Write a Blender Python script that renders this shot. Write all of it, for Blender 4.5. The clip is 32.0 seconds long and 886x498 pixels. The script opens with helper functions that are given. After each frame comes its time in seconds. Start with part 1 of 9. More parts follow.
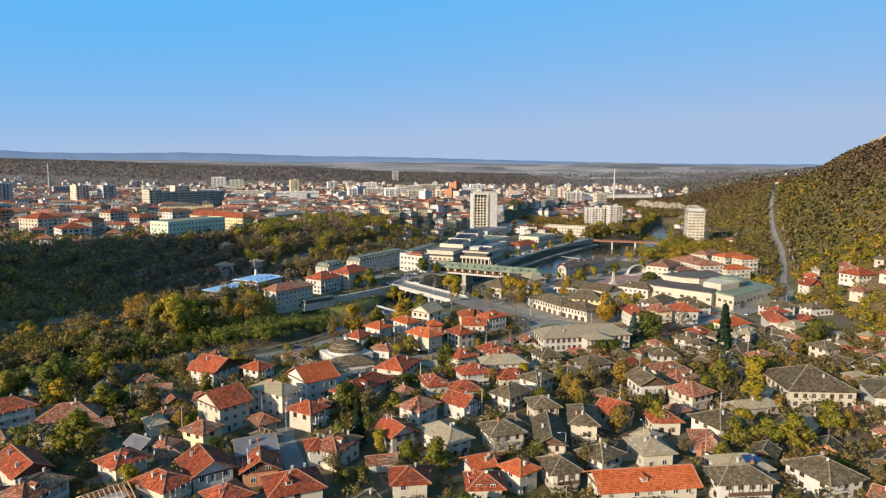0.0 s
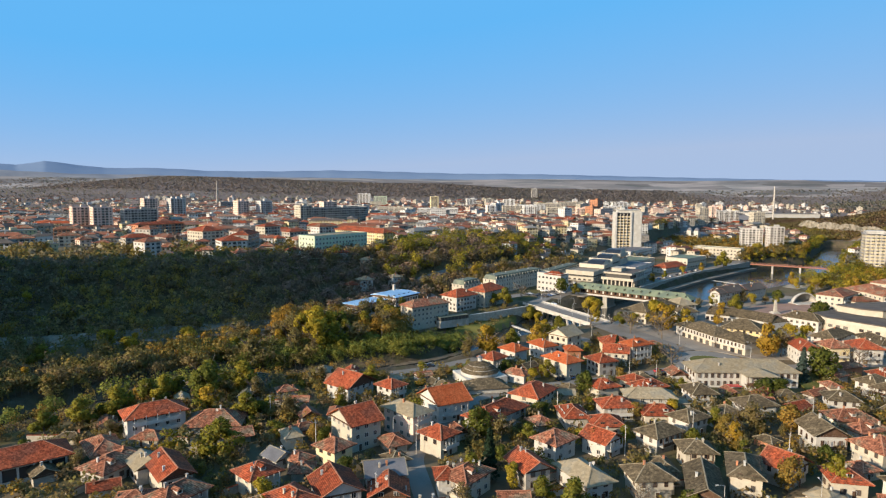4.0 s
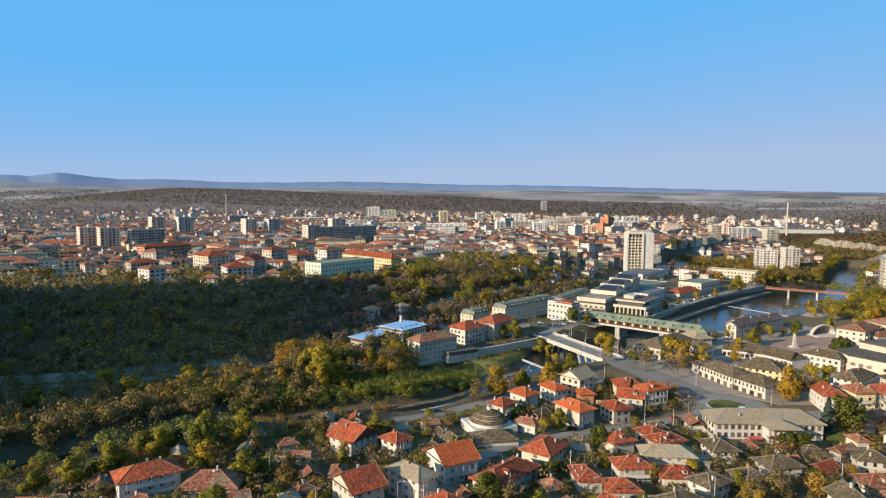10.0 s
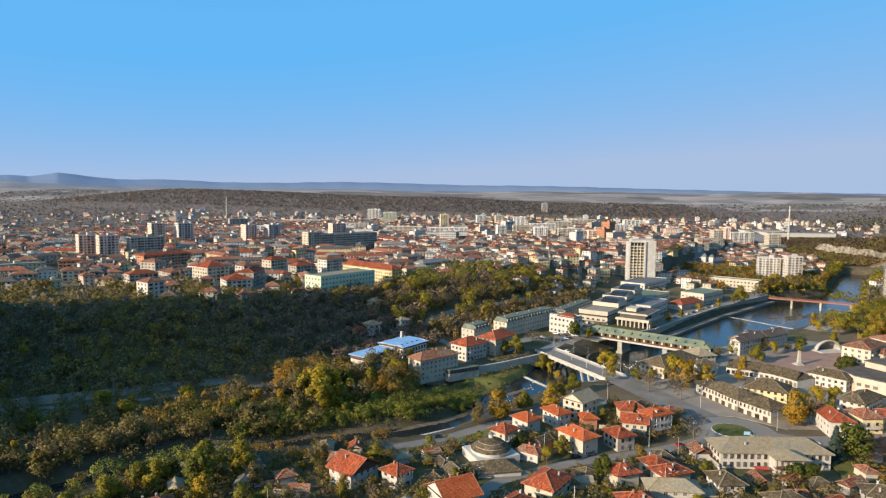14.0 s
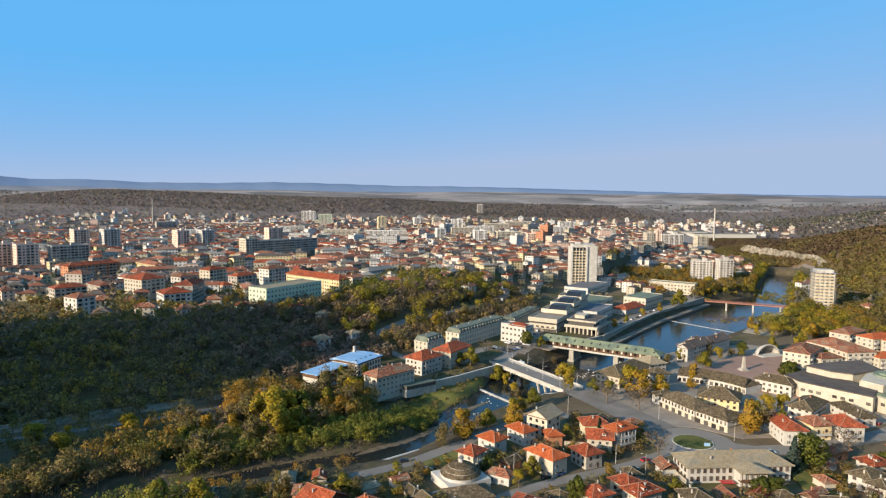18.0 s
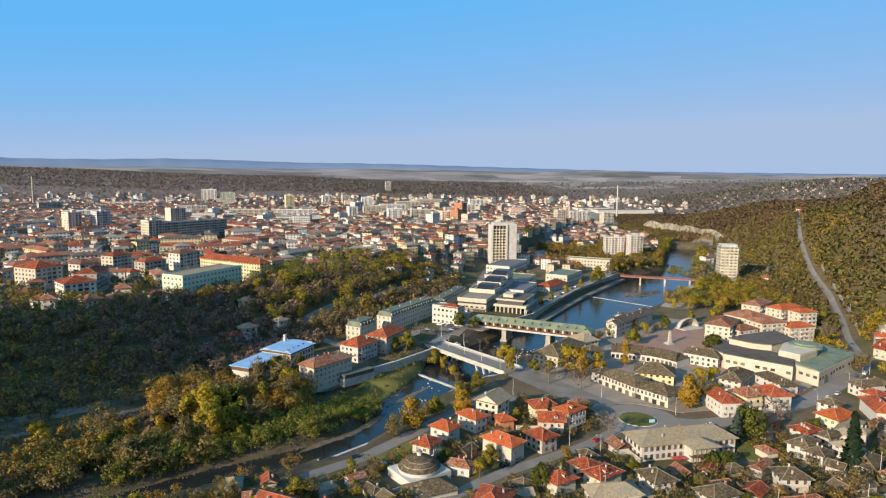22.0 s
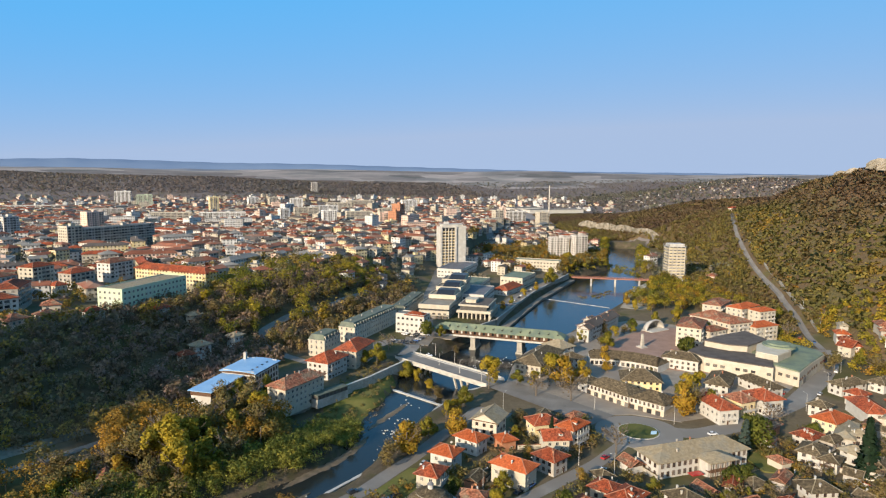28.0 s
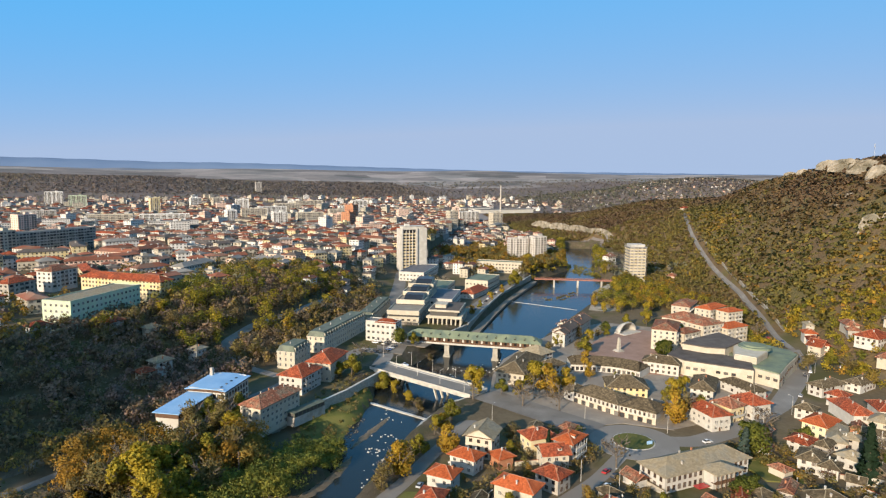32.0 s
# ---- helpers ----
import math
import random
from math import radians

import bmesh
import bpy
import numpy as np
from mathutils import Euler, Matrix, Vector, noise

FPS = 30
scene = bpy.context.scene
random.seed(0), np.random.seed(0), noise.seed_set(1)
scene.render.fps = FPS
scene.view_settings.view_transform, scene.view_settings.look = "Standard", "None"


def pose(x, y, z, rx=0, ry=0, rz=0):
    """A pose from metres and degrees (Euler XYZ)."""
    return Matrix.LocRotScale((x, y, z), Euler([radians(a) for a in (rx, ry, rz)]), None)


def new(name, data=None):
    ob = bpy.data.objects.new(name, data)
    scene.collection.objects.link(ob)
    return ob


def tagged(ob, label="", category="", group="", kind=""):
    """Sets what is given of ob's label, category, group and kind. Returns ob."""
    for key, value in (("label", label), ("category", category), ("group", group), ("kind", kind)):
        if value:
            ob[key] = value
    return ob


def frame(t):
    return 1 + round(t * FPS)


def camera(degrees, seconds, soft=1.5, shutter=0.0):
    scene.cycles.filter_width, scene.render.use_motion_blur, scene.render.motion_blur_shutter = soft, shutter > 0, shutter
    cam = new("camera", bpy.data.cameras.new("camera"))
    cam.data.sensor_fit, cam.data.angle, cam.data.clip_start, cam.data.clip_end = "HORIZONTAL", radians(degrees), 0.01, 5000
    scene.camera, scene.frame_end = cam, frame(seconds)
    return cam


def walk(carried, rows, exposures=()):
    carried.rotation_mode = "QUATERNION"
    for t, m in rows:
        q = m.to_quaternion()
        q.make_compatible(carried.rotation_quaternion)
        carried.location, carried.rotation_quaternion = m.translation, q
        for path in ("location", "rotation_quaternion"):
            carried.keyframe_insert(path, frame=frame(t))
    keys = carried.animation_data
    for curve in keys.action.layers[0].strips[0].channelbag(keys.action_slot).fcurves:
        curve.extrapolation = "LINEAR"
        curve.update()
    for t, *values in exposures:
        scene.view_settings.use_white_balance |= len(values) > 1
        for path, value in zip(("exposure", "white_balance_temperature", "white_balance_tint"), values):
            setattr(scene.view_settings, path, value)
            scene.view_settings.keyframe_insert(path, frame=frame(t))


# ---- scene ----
# ---------------------------------------------------------------- camera and walk
cam = camera(68.34, 32.0, soft=1.25)
EXPO = 0.6
PATH = [
    (0.0, 20.67, -34.59, 86.69, 82.801, -0.401, -4.299),
    (0.5, 20.58, -33.51, 86.35, 82.828, -0.389, -2.942),
    (1.0, 20.57, -32.32, 86.22, 82.817, -0.398, -1.433),
    (1.5, 20.53, -31.34, 86.33, 82.782, -0.460, 0.066),
    (2.0, 20.68, -30.40, 86.48, 82.730, -0.394, 1.590),
    (2.5, 20.78, -29.24, 86.55, 82.694, -0.372, 3.100),
    (3.0, 20.63, -27.91, 86.55, 82.683, -0.352, 4.607),
    (3.5, 20.32, -26.47, 86.51, 82.945, -0.437, 6.107),
    (4.0, 20.31, -24.95, 86.52, 84.203, -0.396, 7.770),
    (4.5, 20.27, -23.50, 86.76, 84.949, -0.401, 8.489),
    (6.5, 19.75, -18.31, 90.40, 85.093, -0.379, 8.538),
    (7.0, 19.66, -17.47, 91.72, 85.065, -0.392, 8.542),
    (7.5, 19.55, -16.78, 93.06, 85.046, -0.353, 8.548),
    (8.0, 19.57, -16.24, 94.12, 85.038, -0.386, 8.582),
    (8.5, 19.53, -15.94, 95.26, 85.049, -0.418, 8.576),
    (9.0, 19.49, -15.64, 96.51, 85.036, -0.400, 8.580),
    (9.5, 19.35, -15.21, 97.64, 85.032, -0.439, 8.580),
    (10.0, 19.34, -14.68, 98.69, 85.031, -0.450, 8.586),
    (10.5, 19.21, -14.20, 99.72, 85.042, -0.540, 8.611),
    (11.0, 19.13, -13.67, 100.91, 85.038, -0.471, 8.604),
    (11.5, 18.94, -13.19, 102.07, 85.032, -0.491, 8.601),
    (12.0, 18.92, -12.65, 103.41, 84.991, -0.477, 8.631),
    (12.5, 18.76, -12.13, 104.66, 84.988, -0.507, 8.624),
    (13.0, 18.77, -11.51, 105.85, 84.968, -0.409, 8.640),
    (13.5, 18.52, -10.78, 107.02, 84.964, -0.467, 8.634),
    (15.5, 15.59, -7.15, 111.77, 84.923, -0.563, 8.648),
    (16.0, 13.60, -6.06, 112.78, 84.939, -0.599, 8.658),
    (16.5, 11.28, -5.14, 113.62, 84.983, -0.629, 8.675),
    (17.0, 9.04, -4.55, 114.12, 84.963, -0.603, 7.149),
    (17.5, 6.74, -3.82, 114.38, 84.978, -0.615, 4.539),
    (18.0, 4.52, -2.77, 114.55, 84.987, -0.588, 2.737),
    (18.5, 2.21, -1.41, 114.78, 85.002, -0.641, 1.364),
    (19.0, -0.00, 0.00, 115.02, 84.998, -0.636, 0.056),
    (19.5, -2.26, 1.51, 115.34, 84.996, -0.617, -1.054),
    (20.0, -4.70, 3.09, 115.50, 84.991, -0.626, -1.956),
    (20.5, -6.88, 4.71, 115.57, 84.762, -0.604, -2.680),
    (21.0, -8.84, 6.40, 115.63, 83.783, -0.546, -3.407),
    (21.5, -11.15, 8.13, 115.70, 83.183, -0.578, -4.365),
    (22.0, -13.55, 9.87, 115.87, 83.065, -0.622, -5.691),
    (22.5, -16.01, 11.86, 115.94, 83.073, -0.657, -6.536),
    (23.0, -18.27, 13.93, 116.00, 83.104, -0.633, -7.215),
    (23.5, -20.52, 15.96, 116.01, 83.105, -0.602, -7.615),
    (24.0, -22.63, 18.16, 116.00, 83.101, -0.592, -7.840),
    (24.5, -24.80, 20.34, 115.94, 83.105, -0.599, -7.963),
    (25.0, -26.83, 22.41, 115.96, 83.111, -0.556, -8.071),
    (25.5, -28.81, 24.45, 115.92, 83.116, -0.571, -9.006),
    (27.5, -37.15, 34.04, 115.98, 83.149, -0.598, -11.913),
    (28.0, -39.03, 36.46, 116.16, 83.149, -0.586, -12.599),
    (28.5, -40.89, 38.85, 116.37, 83.146, -0.573, -13.271),
    (29.0, -42.74, 41.21, 116.51, 83.145, -0.585, -13.924),
    (29.5, -44.52, 43.64, 116.72, 83.149, -0.572, -14.540),
    (30.0, -46.25, 46.00, 116.77, 83.155, -0.604, -15.140),
    (30.5, -47.81, 48.39, 116.80, 83.161, -0.622, -15.719),
    (31.0, -49.60, 50.94, 116.93, 83.161, -0.648, -16.335),
    (31.5, -51.35, 53.28, 117.12, 83.160, -0.642, -16.957),
    (32.0, -53.04, 55.42, 117.31, 83.153, -0.665, -17.530),
]

walk(cam, [(t, pose(*p)) for t, *p in PATH], exposures=[(0.0, EXPO), (32.0, EXPO)])

# ---------------------------------------------------------------- world and sun
SUN_AZ, SUN_EL = 49.5, 19.0          # light travels towards this bearing (from +y to +x)
sky_world = bpy.data.worlds.new("sky")
scene.world = sky_world
sky_world.use_nodes = True
wn = sky_world.node_tree
wn.nodes.clear()
w_out = wn.nodes.new("ShaderNodeOutputWorld")
w_bg = wn.nodes.new("ShaderNodeBackground")
w_sky = wn.nodes.new("ShaderNodeTexSky")
w_sky.sky_type = "NISHITA"
w_sky.sun_disc = False
w_sky.sun_elevation = radians(SUN_EL)
w_sky.sun_rotation = radians(SUN_AZ + 180.0)
w_sky.air_density, w_sky.dust_density, w_sky.ozone_density = 1.0, 0.0, 4.0
w_bg.inputs["Strength"].default_value = 0.13
w_gam = wn.nodes.new("ShaderNodeGamma")        # hazy air evens out the sky's brightness
w_gam.inputs["Gamma"].default_value = 0.6
w_sep = wn.nodes.new("ShaderNodeSeparateColor")
w_rng = wn.nodes.new("ShaderNodeMapRange")     # clear blue overhead to pale haze low down
w_rng.inputs["From Min"].default_value, w_rng.inputs["From Max"].default_value = 1.3, 2.75
w_mix = wn.nodes.new("ShaderNodeMix")
w_mix.data_type = "RGBA"
w_mix.clamp_factor = False
w_rng.clamp = False
w_top = wn.nodes.new("ShaderNodeClamp")
w_top.inputs["Min"].default_value, w_top.inputs["Max"].default_value = 0.0, 1.0
w_mix.inputs["A"].default_value, w_mix.inputs["B"].default_value = (0.66, 2.40, 4.65, 1), (2.05, 2.68, 3.85, 1)
wn.links.new(w_sky.outputs[0], w_gam.inputs["Color"])
wn.links.new(w_gam.outputs[0], w_sep.inputs["Color"])
wn.links.new(w_sep.outputs[0], w_rng.inputs["Value"])
wn.links.new(w_rng.outputs[0], w_top.inputs["Value"])
wn.links.new(w_top.outputs[0], w_mix.inputs["Factor"])
w_deep = wn.nodes.new("ShaderNodeMapRange")    # the sky darkens towards the zenith
w_deep.inputs["From Min"].default_value, w_deep.inputs["From Max"].default_value = 0.52, 1.15
w_deep.inputs["To Min"].default_value, w_deep.inputs["To Max"].default_value = 0.66, 1.0
w_dim = wn.nodes.new("ShaderNodeMix")
w_dim.data_type, w_dim.blend_type = "RGBA", "MULTIPLY"
w_dim.inputs["Factor"].default_value = 1.0
wn.links.new(w_sep.outputs[0], w_deep.inputs["Value"])
wn.links.new(w_mix.outputs["Result"], w_dim.inputs["A"])
wn.links.new(w_deep.outputs[0], w_dim.inputs["B"])
w_haze = wn.nodes.new("ShaderNodeTexSky")      # bright dusty air round the low sun, behind the camera
w_haze.sky_type = "NISHITA"
w_haze.sun_disc = False
w_haze.sun_elevation, w_haze.sun_rotation = w_sky.sun_elevation, w_sky.sun_rotation
w_haze.air_density, w_haze.dust_density, w_haze.ozone_density = 1.0, 6.0, 4.0
w_hsep = wn.nodes.new("ShaderNodeSeparateColor")
w_near = wn.nodes.new("ShaderNodeMapRange")
w_near.inputs["From Min"].default_value, w_near.inputs["From Max"].default_value = 1.6, 14.0
w_glow = wn.nodes.new("ShaderNodeMix")
w_glow.data_type, w_glow.blend_type = "RGBA", "ADD"
w_glow.inputs["B"].default_value = (8.0, 6.9, 5.4, 1)
wn.links.new(w_haze.outputs[0], w_hsep.inputs["Color"])
wn.links.new(w_hsep.outputs[0], w_near.inputs["Value"])
wn.links.new(w_near.outputs[0], w_glow.inputs["Factor"])
wn.links.new(w_dim.outputs["Result"], w_glow.inputs["A"])
wn.links.new(w_glow.outputs["Result"], w_bg.inputs["Color"])
wn.links.new(w_bg.outputs[0], w_out.inputs["Surface"])
sun_data = bpy.data.lights.new("sun", "SUN")
sun_data.energy, sun_data.angle, sun_data.color = 5.0, radians(0.6), (1.0, 0.83, 0.62)
sun_lamp = new("sun", sun_data)
sd = Vector((math.sin(radians(SUN_AZ)) * math.cos(radians(SUN_EL)), math.cos(radians(SUN_AZ)) * math.cos(radians(SUN_EL)), -math.sin(radians(SUN_EL))))
sun_lamp.matrix_world = Matrix.Translation((-200, -200, 300)) @ sd.to_track_quat("-Z", "Y").to_matrix().to_4x4()


# ---------------------------------------------------------------- materials
def surface(name, a, b, scale=1.0, rough=0.8, metal=0.0, bump=0.0, fine=12.0, rand=0.12, coords="Object", third=None, third_scale=0.15, island=False, spec=0.12, bands=0.0, depth=0.15, cells=None):
    """Two colours mixed by noise at two scales, a per-object change of value, optional stains, bands and relief."""
    m = bpy.data.materials.new(name)
    m.use_nodes = True
    nt = m.node_tree
    N, L = nt.nodes, nt.links
    bs = N["Principled BSDF"]
    bs.inputs["Roughness"].default_value = rough
    bs.inputs["Metallic"].default_value = metal
    bs.inputs["Specular IOR Level"].default_value = spec
    if coords == "World":
        src = N.new("ShaderNodeNewGeometry").outputs["Position"]
    else:
        src = N.new("ShaderNodeTexCoord").outputs["Object"]
    n1 = N.new("ShaderNodeTexNoise")
    n1.inputs["Scale"].default_value, n1.inputs["Detail"].default_value = scale, 5
    n2 = N.new("ShaderNodeTexNoise")
    n2.inputs["Scale"].default_value, n2.inputs["Detail"].default_value = scale * fine, 3
    L.new(src, n1.inputs["Vector"])
    L.new(src, n2.inputs["Vector"])
    add = N.new("ShaderNodeMath")
    add.operation = "MULTIPLY_ADD"
    add.inputs[1].default_value = 0.45
    L.new(n2.outputs["Fac"], add.inputs[0])
    L.new(n1.outputs["Fac"], add.inputs[2])
    ramp = N.new("ShaderNodeMapRange")
    ramp.inputs["From Min"].default_value, ramp.inputs["From Max"].default_value = 0.5, 0.95
    L.new(add.outputs[0], ramp.inputs["Value"])
    mix = N.new("ShaderNodeMix")
    mix.data_type = "RGBA"
    mix.inputs["A"].default_value, mix.inputs["B"].default_value = (*a, 1), (*b, 1)
    L.new(ramp.outputs[0], mix.inputs["Factor"])
    col = mix.outputs["Result"]
    if third:
        n3 = N.new("ShaderNodeTexNoise")
        n3.inputs["Scale"].default_value, n3.inputs["Detail"].default_value = third_scale, 4
        L.new(src, n3.inputs["Vector"])
        r3 = N.new("ShaderNodeMapRange")
        r3.inputs["From Min"].default_value, r3.inputs["From Max"].default_value = 0.48, 0.62
        L.new(n3.outputs["Fac"], r3.inputs["Value"])
        m3 = N.new("ShaderNodeMix")
        m3.data_type = "RGBA"
        m3.inputs["B"].default_value = (*third, 1)
        L.new(r3.outputs[0], m3.inputs["Factor"])
        L.new(col, m3.inputs["A"])
        col = m3.outputs["Result"]
    if bands:
        wv = N.new("ShaderNodeTexWave")
        wv.wave_type, wv.bands_direction = "BANDS", "Z"
        wv.inputs["Scale"].default_value = bands
        wv.inputs["Distortion"].default_value = 0.6
        L.new(src, wv.inputs["Vector"])
        mb = N.new("ShaderNodeMix")
        mb.data_type, mb.blend_type = "RGBA", "MULTIPLY"
        mb.inputs["Factor"].default_value = 0.5
        L.new(col, mb.inputs["A"])
        L.new(wv.outputs["Color"], mb.inputs["B"])
        col = mb.outputs["Result"]
    if cells:
        vo = N.new("ShaderNodeTexVoronoi")
        vo.inputs["Scale"].default_value = cells[0]
        L.new(src, vo.inputs["Vector"])
        sv = N.new("ShaderNodeSeparateColor")
        L.new(vo.outputs["Color"], sv.inputs[0])
        cv = N.new("ShaderNodeMath")
        cv.operation = "POWER"
        cv.inputs[1].default_value = cells[3]
        L.new(sv.outputs[0], cv.inputs[0])
        cm = N.new("ShaderNodeMapRange")
        cm.inputs["To Min"].default_value, cm.inputs["To Max"].default_value = cells[1], cells[2]
        L.new(cv.outputs[0], cm.inputs["Value"])
        ch = N.new("ShaderNodeHueSaturation")
        L.new(col, ch.inputs["Color"])
        L.new(cm.outputs[0], ch.inputs["Value"])
        col = ch.outputs[0]
    hs = N.new("ShaderNodeHueSaturation")
    L.new(col, hs.inputs["Color"])
    rnd = N.new("ShaderNodeNewGeometry").outputs["Random Per Island"] if island else N.new("ShaderNodeObjectInfo").outputs["Random"]
    rv = N.new("ShaderNodeMapRange")
    rv.inputs["To Min"].default_value, rv.inputs["To Max"].default_value = 1 - rand, 1 + rand
    L.new(rnd, rv.inputs["Value"])
    L.new(rv.outputs[0], hs.inputs["Value"])
    L.new(hs.outputs[0], bs.inputs["Base Color"])
    if bump:
        bp = N.new("ShaderNodeBump")
        bp.inputs["Strength"].default_value, bp.inputs["Distance"].default_value = bump, depth
        L.new(n2.outputs["Fac"], bp.inputs["Height"])
        L.new(bp.outputs[0], bs.inputs["Normal"])
    return m


def leafy(name, colours, rough=0.7):
    """Leaves: a ramp of colours picked by the tree's own tint, with a change from leaf to leaf."""
    m = bpy.data.materials.new(name)
    m.use_nodes = True
    N, L = m.node_tree.nodes, m.node_tree.links
    bs = N["Principled BSDF"]
    bs.inputs["Roughness"].default_value = rough
    bs.inputs["Specular IOR Level"].default_value = 0.15
    at = N.new("ShaderNodeAttribute")
    at.attribute_name = "tint"
    oi = N.new("ShaderNodeObjectInfo")
    ad = N.new("ShaderNodeMath")
    ad.operation = "ADD"
    L.new(at.outputs["Fac"], ad.inputs[0])
    sc = N.new("ShaderNodeMath")
    sc.operation = "MULTIPLY"
    sc.inputs[1].default_value = 0.14
    L.new(oi.outputs["Random"], sc.inputs[0])
    L.new(sc.outputs[0], ad.inputs[1])
    cr = N.new("ShaderNodeValToRGB")
    el = cr.color_ramp.elements
    while len(el) < len(colours):
        el.new(0.5)
    for k, c in enumerate(colours):
        el[k].position = k / (len(colours) - 1)
        el[k].color = (*c, 1)
    L.new(ad.outputs[0], cr.inputs["Fac"])
    geo = N.new("ShaderNodeNewGeometry")
    rv = N.new("ShaderNodeMapRange")
    rv.inputs["To Min"].default_value, rv.inputs["To Max"].default_value = 0.72, 1.28
    L.new(geo.outputs["Random Per Island"], rv.inputs["Value"])
    hs = N.new("ShaderNodeHueSaturation")
    L.new(cr.outputs["Color"], hs.inputs["Color"])
    L.new(rv.outputs[0], hs.inputs["Value"])
    L.new(hs.outputs[0], bs.inputs["Base Color"])
    tr = N.new("ShaderNodeBsdfTranslucent")
    L.new(hs.outputs[0], tr.inputs["Color"])
    mx = N.new("ShaderNodeMixShader")
    mx.inputs[0].default_value = 0.42
    L.new(bs.outputs[0], mx.inputs[1])
    L.new(tr.outputs[0], mx.inputs[2])
    L.new(mx.outputs[0], N["Material Output"].inputs["Surface"])
    return m


M = {}
M["ground"] = surface("ground", (0.10, 0.077, 0.048), (0.17, 0.132, 0.082), 0.03, 0.95, fine=14, coords="World", third=(0.082, 0.075, 0.03), third_scale=0.03, bump=0.4)
M["litter"] = surface("leaf_litter", (0.08, 0.052, 0.03), (0.13, 0.088, 0.046), 0.05, 0.95, fine=14, coords="World", third=(0.10, 0.095, 0.035), third_scale=0.03, bump=0.6)
M["hillside"] = surface("hillside_cover", (0.105, 0.07, 0.04), (0.155, 0.108, 0.054), 0.05, 0.95, fine=7, coords="World", third=(0.118, 0.094, 0.038), third_scale=0.03, bump=1.0, depth=1.6)
# plain paled and greyed, so its base colour carries the distance haze
M["farland"] = surface("far_plain_hazed", (0.18, 0.155, 0.14), (0.28, 0.235, 0.205), 0.006, 0.95, fine=7, coords="World", third=(0.15, 0.138, 0.125), third_scale=0.004, cells=(0.0035, 0.72, 1.5, 1.4))
M["scrub"] = surface("bare_scrub", (0.125, 0.098, 0.087), (0.18, 0.142, 0.124), 0.012, 0.95, fine=9, coords="World", third=(0.15, 0.12, 0.10), third_scale=0.008, bump=0.8, depth=2.0)
M["shore"] = surface("river_shore", (0.065, 0.052, 0.034), (0.125, 0.098, 0.064), 0.3, 0.95, fine=8, coords="World", third=(0.075, 0.068, 0.035), third_scale=0.12, bump=1.0, depth=0.4)
M["asphalt"] = surface("asphalt", (0.165, 0.15, 0.132), (0.25, 0.23, 0.205), 0.12, 0.9, fine=20, coords="World", third=(0.19, 0.172, 0.15), third_scale=0.05)
M["paving"] = surface("paving", (0.195, 0.165, 0.132), (0.28, 0.24, 0.195), 0.2, 0.9, fine=14, coords="World", third=(0.21, 0.18, 0.15), third_scale=0.06)
M["shingle"] = surface("river_shingle", (0.10, 0.079, 0.053), (0.185, 0.15, 0.108), 0.5, 0.95, fine=8, coords="World", bump=0.8)
M["plaza"] = surface("plaza", (0.23, 0.145, 0.108), (0.30, 0.195, 0.15), 0.12, 0.9, fine=16, coords="World")
M["grass"] = surface("grass", (0.085, 0.095, 0.022), (0.15, 0.135, 0.045), 0.15, 0.95, fine=18, coords="World", bump=0.5)
M["gravel"] = surface("gravel", (0.28, 0.24, 0.19), (0.42, 0.37, 0.3), 0.3, 0.95, fine=12, coords="World", bump=0.6, third=(0.16, 0.14, 0.07), third_scale=0.12)
M["red"] = surface("roof_red", (0.25, 0.052, 0.023), (0.43, 0.112, 0.048), 0.3, 0.85, fine=6, third=(0.22, 0.068, 0.038), third_scale=0.2, bump=0.7, rand=0.25, bands=1.5, cells=(2.2, 0.62, 1.5, 1.2))
M["orange"] = surface("roof_orange", (0.40, 0.085, 0.026), (0.52, 0.14, 0.05), 0.35, 0.8, fine=9, bump=0.7, rand=0.12, bands=1.5, cells=(2.2, 0.75, 1.35, 1.0))
M["oldred"] = surface("roof_old_red", (0.21, 0.078, 0.044), (0.37, 0.155, 0.09), 0.35, 0.9, fine=6, third=(0.24, 0.17, 0.11), third_scale=0.3, bump=0.7, rand=0.2, bands=1.5, cells=(2.0, 0.6, 1.7, 1.4))
M["stone"] = surface("roof_stone", (0.06, 0.045, 0.027), (0.165, 0.126, 0.077), 1.1, 0.95, fine=3.0, third=(0.085, 0.064, 0.038), third_scale=0.6, bump=1.0, rand=0.18, cells=(1.5, 0.72, 1.5, 1.6))
M["greyroof"] = surface("roof_grey", (0.235, 0.187, 0.12), (0.325, 0.265, 0.17), 0.25, 0.9, cells=(1.4, 0.85, 1.15, 1.0), fine=12, third=(0.24, 0.21, 0.155), third_scale=0.25, bump=0.2, rand=0.12)
M["townroof"] = surface("roof_weathered_red", (0.16, 0.062, 0.04), (0.30, 0.115, 0.066), 0.08, 0.9, fine=9, coords="World", third=(0.20, 0.12, 0.085), third_scale=0.05, rand=0.3, island=True)
M["blackroof"] = surface("roof_black_glass", (0.014, 0.015, 0.018), (0.025, 0.026, 0.03), 0.4, 0.35, spec=0.4)
M["slate"] = surface("roof_slate", (0.10, 0.10, 0.11), (0.17, 0.17, 0.18), 0.3, 0.7, fine=10, bump=0.2)
M["mansard"] = surface("roof_mansard", (0.105, 0.12, 0.092), (0.165, 0.185, 0.14), 0.3, 0.75, fine=10, third=(0.11, 0.12, 0.10), third_scale=0.2)
